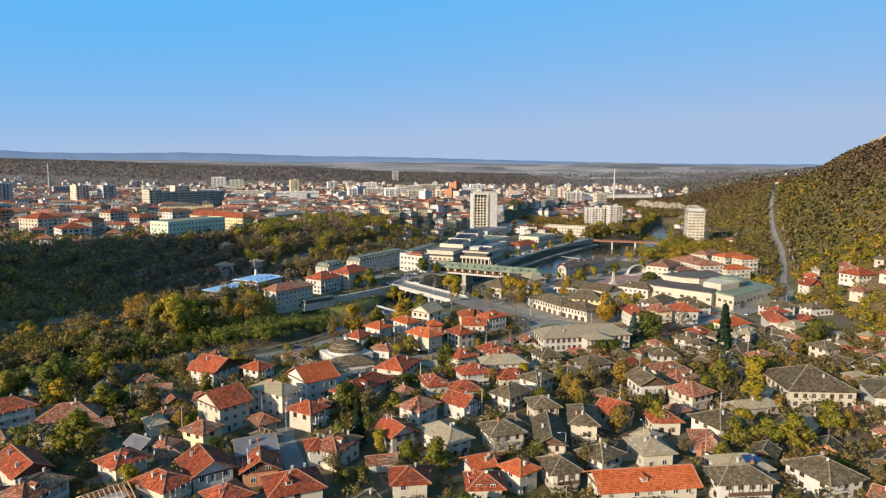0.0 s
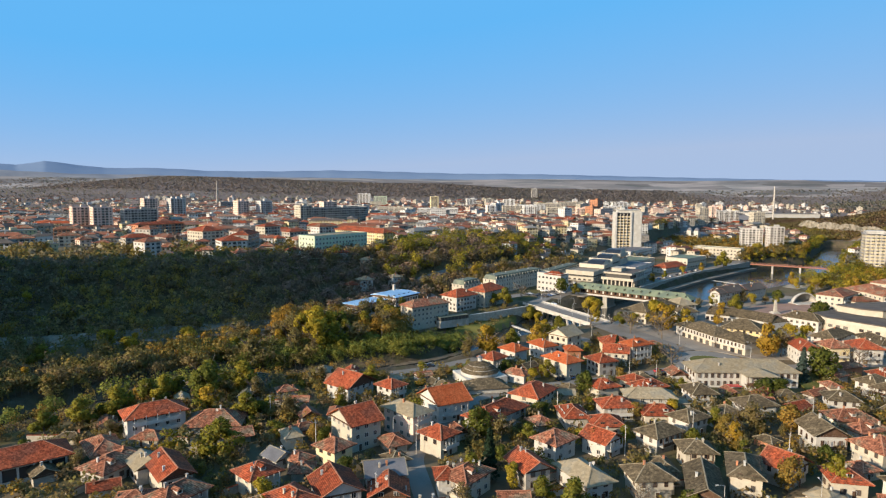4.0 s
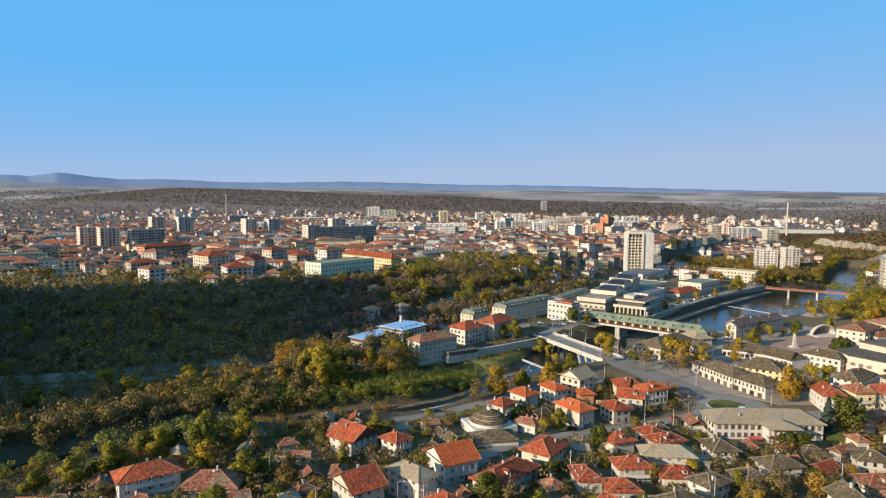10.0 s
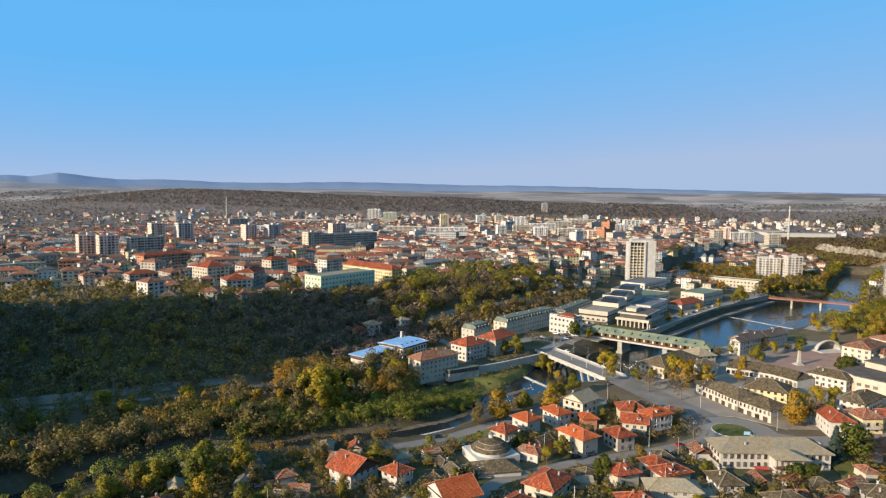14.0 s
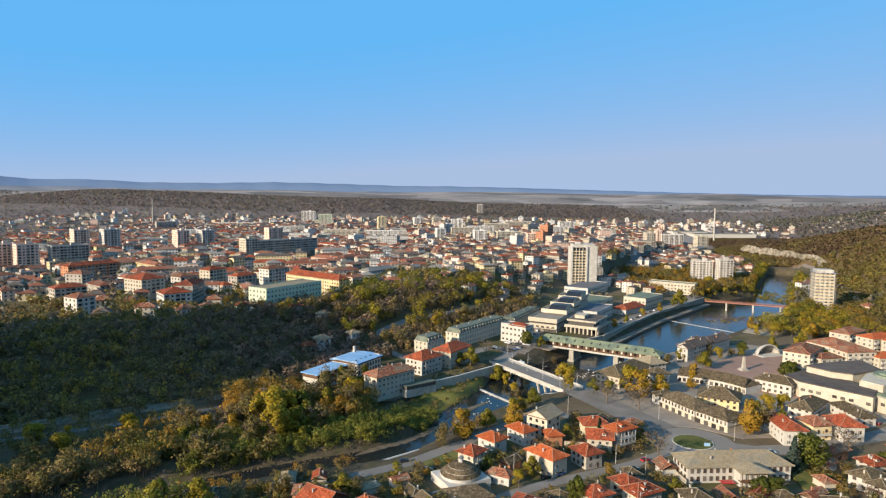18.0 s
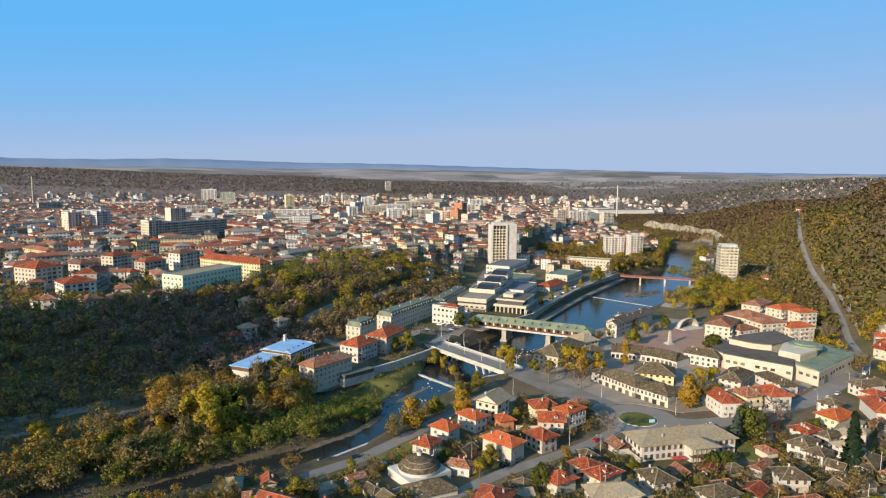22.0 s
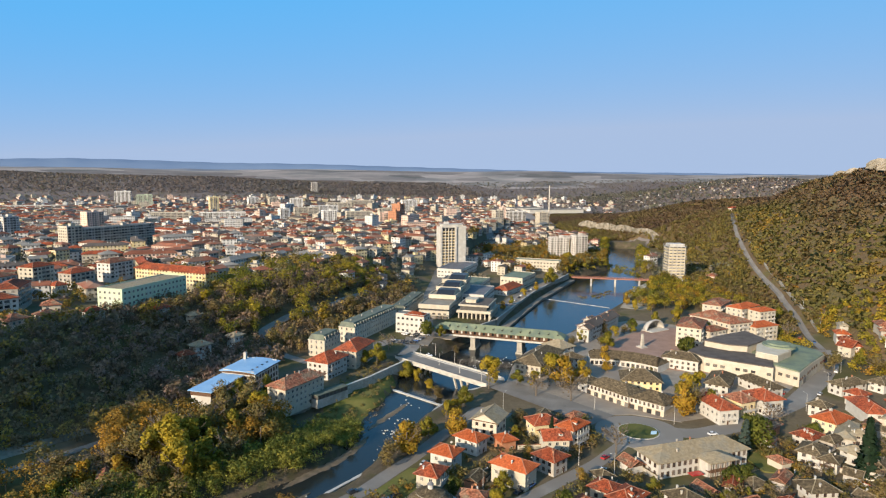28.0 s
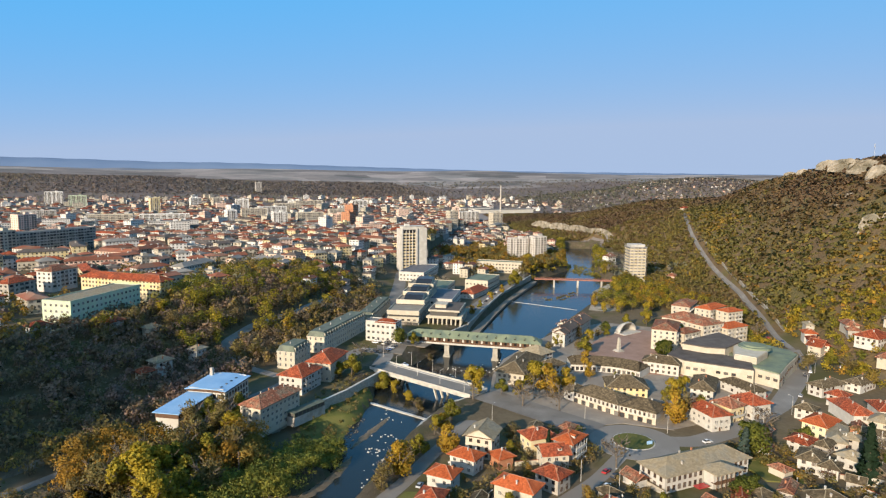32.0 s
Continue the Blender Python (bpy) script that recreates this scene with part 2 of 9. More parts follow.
M["greenroof"] = surface("roof_green", (0.155, 0.18, 0.115), (0.225, 0.25, 0.16), 0.15, 0.6, fine=10, third=(0.13, 0.16, 0.12), third_scale=0.12)
M["blueroof"] = surface("roof_blue", (0.20, 0.37, 0.58), (0.30, 0.47, 0.66), 0.12, 0.45, fine=10, rand=0.03)
M["darkroof"] = surface("roof_dark", (0.085, 0.07, 0.06), (0.13, 0.11, 0.095), 0.2, 0.9, fine=10, bump=0.2)
M["flatroof"] = surface("roof_flat", (0.17, 0.155, 0.135), (0.27, 0.25, 0.22), 0.12, 0.9, fine=10, third=(0.2, 0.19, 0.17), third_scale=0.1)
M["mortar"] = surface("ridge_mortar", (0.31, 0.13, 0.075), (0.42, 0.21, 0.13), 0.8, 0.9)
M["white"] = surface("wall_white", (0.40, 0.382, 0.345), (0.54, 0.52, 0.475), 0.25, 0.9, fine=8, third=(0.44, 0.41, 0.36), third_scale=0.2, rand=0.06)
M["cream"] = surface("wall_cream", (0.39, 0.345, 0.272), (0.51, 0.465, 0.375), 0.25, 0.9, fine=8, third=(0.45, 0.395, 0.305), third_scale=0.2, rand=0.1)
M["yellow"] = surface("wall_yellow", (0.53, 0.44, 0.27), (0.62, 0.53, 0.35), 0.25, 0.9, fine=8, third=(0.58, 0.45, 0.22), third_scale=0.2, rand=0.08)
M["pinkwall"] = surface("wall_pink", (0.60, 0.42, 0.33), (0.70, 0.52, 0.42), 0.25, 0.9, fine=8, rand=0.08)
M["greywall"] = surface("wall_grey", (0.33, 0.30, 0.26), (0.45, 0.41, 0.36), 0.25, 0.9, fine=8, third=(0.28, 0.26, 0.22), third_scale=0.2, rand=0.12)
# far walls whitened to stand in for haze over the town
M["farwhite"] = surface("wall_white_hazed", (0.54, 0.525, 0.495), (0.70, 0.685, 0.65), 0.2, 0.9, fine=8, third=(0.58, 0.55, 0.50), third_scale=0.1, rand=0.1)
M["mint"] = surface("wall_mint", (0.38, 0.445, 0.31), (0.46, 0.52, 0.37), 0.25, 0.9, fine=8, third=(0.40, 0.45, 0.36), third_scale=0.2)
M["brick"] = surface("wall_brick", (0.36, 0.15, 0.08), (0.47, 0.23, 0.13), 0.6, 0.9, fine=9)
M["rubble"] = surface("stone_wall", (0.27, 0.245, 0.205), (0.42, 0.385, 0.32), 0.8, 0.95, fine=5, bump=0.8)
M["concrete"] = surface("concrete", (0.40, 0.375, 0.335), (0.54, 0.51, 0.46), 0.2, 0.85, fine=10, third=(0.33, 0.31, 0.275), third_scale=0.12)
M["panel"] = surface("panel_grey", (0.35, 0.325, 0.295), (0.50, 0.47, 0.43), 0.15, 0.9, fine=10, rand=0.2)
M["timber"] = surface("dark_timber", (0.075, 0.042, 0.027), (0.14, 0.085, 0.055), 1.5, 0.75, fine=6)
M["rafter"] = surface("new_timber", (0.42, 0.28, 0.15), (0.55, 0.38, 0.22), 1.0, 0.7)
M["redpaint"] = surface("red_paint", (0.27, 0.115, 0.075), (0.36, 0.165, 0.11), 0.4, 0.6)
M["cliff"] = surface("cliff_rock", (0.20, 0.175, 0.135), (0.34, 0.30, 0.24), 0.12, 0.95, fine=6, coords="World", third=(0.15, 0.135, 0.10), third_scale=0.1, bump=1.0, depth=0.8)
M["terrace"] = surface("terrace_slab", (0.20, 0.175, 0.14), (0.28, 0.25, 0.20), 0.15, 0.9, fine=10, third=(0.22, 0.19, 0.16), third_scale=0.12)
M["bark"] = surface("bark", (0.09, 0.07, 0.052), (0.17, 0.14, 0.11), 2.0, 0.95)
M["metal"] = surface("metal", (0.33, 0.33, 0.33), (0.42, 0.42, 0.42), 1.0, 0.45, metal=0.7)
M["dark"] = surface("dark_interior", (0.02, 0.02, 0.022), (0.035, 0.034, 0.034), 0.6, 0.6)
# the blue of distance haze is put into the hills' base colour
M["hills"] = surface("far_hills_hazed", (0.155, 0.215, 0.315), (0.185, 0.245, 0.34), 0.002, 1.0, fine=5, coords="World", spec=0.0)
# grey-blue haze painted over what would be brown woodland
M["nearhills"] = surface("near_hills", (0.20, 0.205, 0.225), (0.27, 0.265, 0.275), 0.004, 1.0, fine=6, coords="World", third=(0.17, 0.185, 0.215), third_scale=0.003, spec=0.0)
M["solar"] = surface("solar_cells", (0.015, 0.03, 0.09), (0.02, 0.05, 0.13), 2.0, 0.15, spec=0.6)
M["rubber"] = surface("tyre_rubber", (0.02, 0.02, 0.02), (0.03, 0.03, 0.03), 3.0, 0.9)
for nm, c in (("car_white", (0.75, 0.75, 0.75)), ("car_silver", (0.42, 0.43, 0.45)), ("car_dark", (0.03, 0.035, 0.045)), ("car_red", (0.42, 0.03, 0.03)), ("car_blue", (0.06, 0.13, 0.3))):
    M[nm] = surface(nm, c, tuple(v * 0.9 for v in c), 1.0, 0.25, spec=0.6, rand=0.1)


def glassy(name, c, rough):
    m = bpy.data.materials.new(name)
    m.use_nodes = True
    bs = m.node_tree.nodes["Principled BSDF"]
    bs.inputs["Base Color"].default_value = (*c, 1)
    bs.inputs["Roughness"].default_value = rough
    bs.inputs["Specular IOR Level"].default_value = 0.3
    return m


M["glass"] = glassy("window_glass", (0.02, 0.022, 0.026), 0.18)
gN, gL = M["glass"].node_tree.nodes, M["glass"].node_tree.links
g_rnd, g_isl, g_mix = gN.new("ShaderNodeObjectInfo"), gN.new("ShaderNodeNewGeometry"), gN.new("ShaderNodeMix")
g_add, g_frac = gN.new("ShaderNodeMath"), gN.new("ShaderNodeMath")      # curtains behind some panes
g_add.operation, g_frac.operation = "ADD", "FRACT"
g_pow = gN.new("ShaderNodeMath")
g_pow.operation = "POWER"
g_pow.inputs[1].default_value = 2.2
g_mix.data_type = "RGBA"
g_mix.inputs["A"].default_value, g_mix.inputs["B"].default_value = (0.018, 0.02, 0.024, 1), (0.20, 0.185, 0.165, 1)
gL.new(g_rnd.outputs["Random"], g_add.inputs[0])
gL.new(g_isl.outputs["Random Per Island"], g_add.inputs[1])
gL.new(g_add.outputs[0], g_frac.inputs[0])
gL.new(g_frac.outputs[0], g_pow.inputs[0])
gL.new(g_pow.outputs[0], g_mix.inputs["Factor"])
gL.new(g_mix.outputs["Result"], gN["Principled BSDF"].inputs["Base Color"])

# river water: smooth dark body with ripples
wm = bpy.data.materials.new("river_water")
wm.use_nodes = True
wN, wL = wm.node_tree.nodes, wm.node_tree.links
wb = wN["Principled BSDF"]
wb.inputs["Base Color"].default_value = (0.016, 0.02, 0.02, 1)
wb.inputs["Roughness"].default_value = 0.1
wb.inputs["IOR"].default_value = 1.33
wg = wN.new("ShaderNodeNewGeometry")
w1 = wN.new("ShaderNodeTexNoise")
w1.inputs["Scale"].default_value, w1.inputs["Detail"].default_value = 0.7, 4
wL.new(wg.outputs["Position"], w1.inputs["Vector"])
wbp = wN.new("ShaderNodeBump")
wbp.inputs["Strength"].default_value, wbp.inputs["Distance"].default_value = 0.25, 0.3
wL.new(w1.outputs["Fac"], wbp.inputs["Height"])
wL.new(wbp.outputs[0], wb.inputs["Normal"])
M["water"] = wm

AUTUMN = [(0.07, 0.085, 0.018), (0.14, 0.15, 0.026), (0.27, 0.225, 0.03), (0.41, 0.31, 0.034), (0.40, 0.26, 0.032), (0.38, 0.185, 0.035)]
WOOD = [(0.205, 0.142, 0.085), (0.23, 0.162, 0.082), (0.225, 0.17, 0.065), (0.18, 0.162, 0.05), (0.30, 0.18, 0.034), (0.38, 0.21, 0.033)]
SLOPE = [(0.165, 0.102, 0.064), (0.19, 0.122, 0.064), (0.20, 0.148, 0.058), (0.19, 0.168, 0.05), (0.30, 0.205, 0.044), (0.42, 0.21, 0.04)]
# distance haze is mixed into these leaf colours: greyer and paler
M["farleaf"] = leafy("far_trees_hazed", [(0.185, 0.148, 0.132), (0.21, 0.166, 0.138), (0.21, 0.182, 0.135), (0.18, 0.182, 0.112), (0.24, 0.185, 0.095)])
M["leaf"] = leafy("autumn_leaves", AUTUMN)
M["woodleaf"] = leafy("woodland_leaves", WOOD)
# woodland leaves lightened and warmed to offset the slope's shade and blue skylight
M["liftedleaf"] = leafy("woodland_leaves_lifted", [(0.25, 0.16, 0.138), (0.265, 0.175, 0.138), (0.25, 0.175, 0.115), (0.225, 0.172, 0.09), (0.34, 0.24, 0.065), (0.43, 0.285, 0.055)])
M["willow"] = leafy("willow_leaves", [(0.13, 0.155, 0.035), (0.20, 0.215, 0.045), (0.27, 0.26, 0.05), (0.34, 0.29, 0.05)])
M["slopeleaf"] = leafy("hillside_leaves", SLOPE)
M["needle"] = leafy("conifer_needles", [(0.012, 0.03, 0.012), (0.03, 0.05, 0.03), (0.07, 0.1, 0.085)])


# ---------------------------------------------------------------- mesh helpers
class Mesh:
    """Collects vertices and faces with a material slot each, then makes one mesh."""

    def __init__(self):
        self.v, self.f, self.m = [], [], []

    def add(self, verts, faces, mat=0):
        n = len(self.v)
        self.v.extend(verts)
        for fc in faces:
            self.f.append(tuple(n + i for i in fc))
            self.m.append(mat)
        return self

    def box(self, cx, cy, cz, sx, sy, sz, mat=0, yaw=0.0, taper=1.0):
        """A box with its middle at cx, cy and its foot at cz."""
        c, s = math.cos(radians(yaw)), math.sin(radians(yaw))
        vs = []
        for z, k in ((cz, 1.0), (cz + sz, taper)):
            for x, y in ((-1, -1), (1, -1), (1, 1), (-1, 1)):
                px, py = x * sx / 2 * k, y * sy / 2 * k
                vs.append((cx + px * c - py * s, cy + px * s + py * c, z))
        return self.add(vs, [(3, 2, 1, 0), (4, 5, 6, 7), (0, 1, 5, 4), (1, 2, 6, 5), (2, 3, 7, 6), (3, 0, 4, 7)], mat)

    def bar(self, p, q, w, h, mat=0):
        """A beam from p to q, w wide and h high, its top side up."""
        p, q = Vector(p), Vector(q)
        d = (q - p).normalized()
        side = d.cross(Vector((0, 0, 1)))
        side = side.normalized() if side.length > 1e-4 else Vector((1, 0, 0))
        up = side.cross(d).normalized()
        vs = []
        for e in (p, q):
            for a, b in ((-1, 0), (1, 0), (1, 1), (-1, 1)):
                vs.append(tuple(e + side * (a * w / 2) + up * (b * h)))
        return self.add(vs, [(0, 1, 2, 3), (7, 6, 5, 4), (0, 4, 5, 1), (1, 5, 6, 2), (2, 6, 7, 3), (3, 7, 4, 0)], mat)

    def tube(self, cx, cy, z0, z1, r0, r1, n=10, mat=0, cap=True):
        vs = [(cx + r * math.cos(k * math.tau / n), cy + r * math.sin(k * math.tau / n), z) for z, r in ((z0, r0), (z1, r1)) for k in range(n)]
        fs = [(k, (k + 1) % n, n + (k + 1) % n, n + k) for k in range(n)]
        if cap:
            fs.append(tuple(range(n, 2 * n)))
            fs.append(tuple(range(n - 1, -1, -1)))
        return self.add(vs, fs, mat)

    def prism(self, outline, z0, z1, mat=0, top=None):
        """A flat outline (counter-clockwise) pulled up from z0 to z1."""
        n = len(outline)
        vs = [(x, y, z0) for x, y in outline] + [(x, y, z1) for x, y in outline]
        self.add(vs, [(k, (k + 1) % n, n + (k + 1) % n, n + k) for k in range(n)] + [tuple(range(n - 1, -1, -1))], mat)
        return self.add([(x, y, z1) for x, y in outline], [tuple(range(n))], mat if top is None else top)

    def make(self, name, mats):
        me = bpy.data.meshes.new(name)
        me.from_pydata(self.v, [], self.f)
        for k in mats:
            me.materials.append(M[k])
        me.polygons.foreach_set("material_index", np.array(self.m, dtype=np.int32))
        me.update()
        return me


def part(name, mesh, mats, parent=None, label="", m=None):
    """Links a mesh (or a ready datablock) as one object under a thing or part."""
    data = mesh if isinstance(mesh, bpy.types.Mesh) else mesh.make(name, mats)
    ob = new(name, data)
    if parent is not None:
        ob.parent = parent
    if m is not None:
        ob.matrix_basis = m
    if label:
        ob["label"] = label
    return ob


def thing(name, x, y, z, yaw, label, category, group=""):
    ob = new(name)
    ob.matrix_basis = pose(x, y, z, 0, 0, yaw)
    return tagged(ob, label, category, group)


# ---------------------------------------------------------------- lie of the land
RIVER_L = [(430, 960), (325, 750), (250, 690), (171, 587), (105, 490), (62, 448), (22, 402), (6, 364), (-8, 328), (-20, 296), (-46, 271), (-91, 251), (-129, 226), (-161, 194), (-205, 130), (-260, 60), (-330, -40)]
RIVER_R = [(472, 945), (354, 735), (330, 655), (240, 550), (155, 464), (114, 414), (66, 357), (38, 345), (17, 325), (-4, 293), (-22, 264), (-76, 234), (-117, 208), (-147, 178), (-180, 105), (-235, 35), (-300, -60)]
CLIFF_Y = [200, 250, 350, 430, 560, 700, 800, 880, 960, 1050, 1200, 1400, 1650]
FOOT_X = [262, 270, 285, 325, 402, 478, 528, 548, 500, 478, 470, 500, 560]
FOOT_Z = [7, 7, 7, 13, 29, 48, 62, 58, 22, 13, 12, 10, 8]
CREST_X = [460, 465, 478, 490, 515, 552, 590, 630, 650, 640, 620, 640, 700]
CREST_Z = [150, 150, 148, 145, 127, 106, 84, 80, 75, 68, 40, 16, 8]
QUAY = [(24, 402), (-4, 373), (-22, 357), (-44, 344), (-70, 334)]
EDGE_FOOT = [(140, 760), (66, 600), (29, 505), (-38, 428), (-80, 372), (-125, 318), (-200, 270), (-300, 215), (-420, 120), (-560, -60)]


def seg_dist(px, py, line):
    """Distance from points to a polyline, with the sign of the side (left of its run is positive)."""
    best = np.full(px.shape, 1e9)
    sign = np.zeros(px.shape)
    for (ax, ay), (bx, by) in zip(line, line[1:]):
        dx, dy = bx - ax, by - ay
        t = np.clip(((px - ax) * dx + (py - ay) * dy) / (dx * dx + dy * dy), 0, 1)
        ex, ey = px - ax - t * dx, py - ay - t * dy
        d = np.hypot(ex, ey)
        near = d < best
        best = np.where(near, d, best)
        sign = np.where(near, np.sign(dx * ey - dy * ex), sign)
    return best, sign


def smooth(t):
    t = np.clip(t, 0, 1)
    return t * t * (3 - 2 * t)


RIVER_C = [((a + c) / 2, (b + d) / 2) for (a, b), (c, d) in zip(RIVER_L, RIVER_R)]
RIVER_W = [math.hypot(a - c, b - d) / 2 for (a, b), (c, d) in zip(RIVER_L, RIVER_R)]


def river_reach(px, py):
    """How far points lie from the river's bank: negative in the water."""
    best = np.full(px.shape, 1e9)
    for k in range(len(RIVER_C) - 1):
        (ax, ay), (bx, by) = RIVER_C[k], RIVER_C[k + 1]
        dx, dy = bx - ax, by - ay
        t = np.clip(((px - ax) * dx + (py - ay) * dy) / (dx * dx + dy * dy), 0, 1)
        d = np.hypot(px - ax - t * dx, py - ay - t * dy) - (RIVER_W[k] * (1 - t) + RIVER_W[k + 1] * t) * 0.93
        best = np.minimum(best, d)
    return best


def land(px, py):
    """Ground height in metres over the whole country."""
    px, py = np.asarray(px, float), np.asarray(py, float)
    z = np.full(px.shape, 7.0)
    # wooded plateau west of the river
    d, sg = seg_dist(px, py, EDGE_FOOT)
    inside = np.where(sg < 0, d, -d)
    z = z + 23.0 * smooth(inside / 85.0) * (1 - 0.75 * smooth((py - 750) / 700.0))
    # flood plain west bank a little lower
    dr, sr = seg_dist(px, py, RIVER_C)
    z = z - 2.8 * (1 - smooth((dr - 40) / 50.0)) * (sr < 0) * (py < 350)
    # the old town climbs gently from the river
    z = z + smooth((255 - py) / 70.0) * (2.3 + 1.2 * smooth((px - 60) / 80.0)) * smooth((px + 130) / 40.0) * (sr > 0)
    # low grassy foreshore under the old retaining wall
    dw, sw = seg_dist(px, py, QUAY)
    z = z - 4.4 * ((sw > 0) & (sr < 0)) * smooth((px + 58) / 14.0) * smooth((24 - px) / 8.0) * (py > 300)
    # eastern hill
    fx, fz = np.interp(py, CLIFF_Y, FOOT_X), np.interp(py, CLIFF_Y, FOOT_Z)
    cx, cz = np.interp(py, CLIFF_Y, CREST_X), np.interp(py, CLIFF_Y, CREST_Z)
    up = np.clip((px - fx) / (cx - fx), 0, 1)
    hill = fz + (cz - fz) * (0.75 * up + 0.25 * smooth(up))
    hill = hill + np.clip((px - cx) / 400.0, 0, 1) * np.clip(20 - cz, -60, 0)
    left = fz + (7.0 - fz) * smooth((fx - px) / np.maximum(20.0, (fz - 7.0) * 1.6))
    on_hill = np.where(px > fx, hill, left)
    fade = smooth((1650 - py) / 200.0)
    z = np.where((px > fx - 120) & (py < 1650), np.maximum(z, on_hill * fade + 7 * (1 - fade)), z)
    # far country rises to the skyline
    dist = np.hypot(px, py)
    z = z + 98 * smooth((dist - 2300) / 2500.0) + 8 * smooth((dist - 1500) / 800.0) * (np.sin(px * 0.004 + 1) * 0.5 + 0.5)
    # brown wooded rise behind the town, and the settled hill to the north-east
    z = z + 46 * smooth((150 - px) / 600.0) * smooth((px + 2300) / 600.0) * np.exp(-((py - 2900) / 420.0) ** 2)
    z = z + 84 * np.exp(-((px - 1520) / 430.0) ** 2 - ((py - 1960) / 420.0) ** 2)
    # high wooded spur to the south-west, which shades the slope
    al, pe = 0.76 * px + 0.649 * py, 0.649 * px - 0.76 * py
    spur = np.interp(pe, [-470, -430, -400, -350, -334, -312, -292, -270, -252], [0, 95, 124, 124, 100, 72, 56, 38, 0])
    z = z + spur * np.exp(-((al + 130) / 60.0) ** 2)
    # river bed
    rr = river_reach(px, py)
    z = np.where(rr < 7, -2.6 + (z + 2.6) * smooth((rr + 1.5) / 7.0), z)
    return z


def gz(x, y):
    return float(land(np.array([x]), np.array([y]))[0])


def spread(lo, hi, a, b, step, grow=1.12):
    """Grid lines: even between a and b, ever wider out to lo and hi."""
    mid = list(np.arange(a, b + 0.1, step))
    out, s, v = [], step, a
    while v > lo:
        s *= grow
        v -= s
        out.append(max(v, lo))
    up, s, v = [], step, mid[-1]
    while v < hi:
        s *= grow
        v += s
        up.append(min(v, hi))
    return np.array(out[::-1] + mid + up)


gxs, gys = spread(-4700, 4700, -260, 640, 4.0), spread(-1500, 4700, 70, 1000, 4.0)
GX, GY = np.meshgrid(gxs, gys)
GZ = land(GX, GY)
nx, ny = len(gxs), len(gys)
idx = np.arange(nx * ny).reshape(ny, nx)
quads = np.stack([idx[:-1, :-1], idx[:-1, 1:], idx[1:, 1:], idx[1:, :-1]], -1).reshape(-1, 4)
gme = bpy.data.meshes.new("ground")
gme.from_pydata(np.stack([GX, GY, GZ], -1).reshape(-1, 3).tolist(), [], quads.tolist())
for k_ in ("ground", "litter", "farland", "shore", "hillside", "grass", "scrub"):
    gme.materials.append(M[k_])
qx, qy = (GX[:-1, :-1] + GX[1:, 1:]).ravel() / 2, (GY[:-1, :-1] + GY[1:, 1:]).ravel() / 2
edge_d, edge_s = seg_dist(qx, qy, EDGE_FOOT)
slot = np.zeros(len(qx), dtype=np.int32)
slot[(qx > np.interp(qy, CLIFF_Y, FOOT_X) + 3) & (qy < 1650)] = 4
slot[(qx > np.interp(qy, CLIFF_Y, FOOT_X) - 90) & (qy > 400) & (qy < 1300) & (river_reach(qx, qy) > 18)] = 4
slot[(edge_s < 0) & (edge_d < 100) & (qy < 640)] = 4
slot[(np.hypot(qx, qy) > 1000) & (slot == 0)] = 2
slot[(np.hypot(qx, qy) > 1700) & ((qy > 1700) | (qx < -900) | (qx > 700))] = 6
slot[np.hypot(qx, qy + 300 * np.sin(qx * 0.002)) > 3450] = 2
slot[(river_reach(qx, qy) < 14) & (np.hypot(qx, qy) < 1500)] = 3
slot[(river_reach(qx, qy) > 2) & (river_reach(qx, qy) < 26) & (seg_dist(qx, qy, QUAY)[1] > 0) & (qx > -52) & (qx < 12) & (qy > 306 + 0.2 * qx) & (seg_dist(qx, qy, RIVER_C)[1] < 0)] = 5
gme.polygons.foreach_set("material_index", slot)
gme.polygons.foreach_set("use_smooth", np.ones(len(gme.polygons), dtype=bool))
tagged(new("ground", gme), "brown and green autumn ground of the valley", "ground", kind="structure")

wme = Mesh()
for (a, b), (c, d) in zip(zip(RIVER_L, RIVER_R), list(zip(RIVER_L, RIVER_R))[1:]):
    def out(p, q, k=7.0):
        l = math.hypot(p[0] - q[0], p[1] - q[1])
        return (p[0] + (p[0] - q[0]) / l * k, p[1] + (p[1] - q[1]) / l * k, -0.6)
    wme.add([out(a, b), out(b, a), out(d, c), out(c, d)], [(0, 1, 2, 3)])
tagged(part("water", wme, ["water"]), "dark blue river water with small ripples", "water", kind="structure")


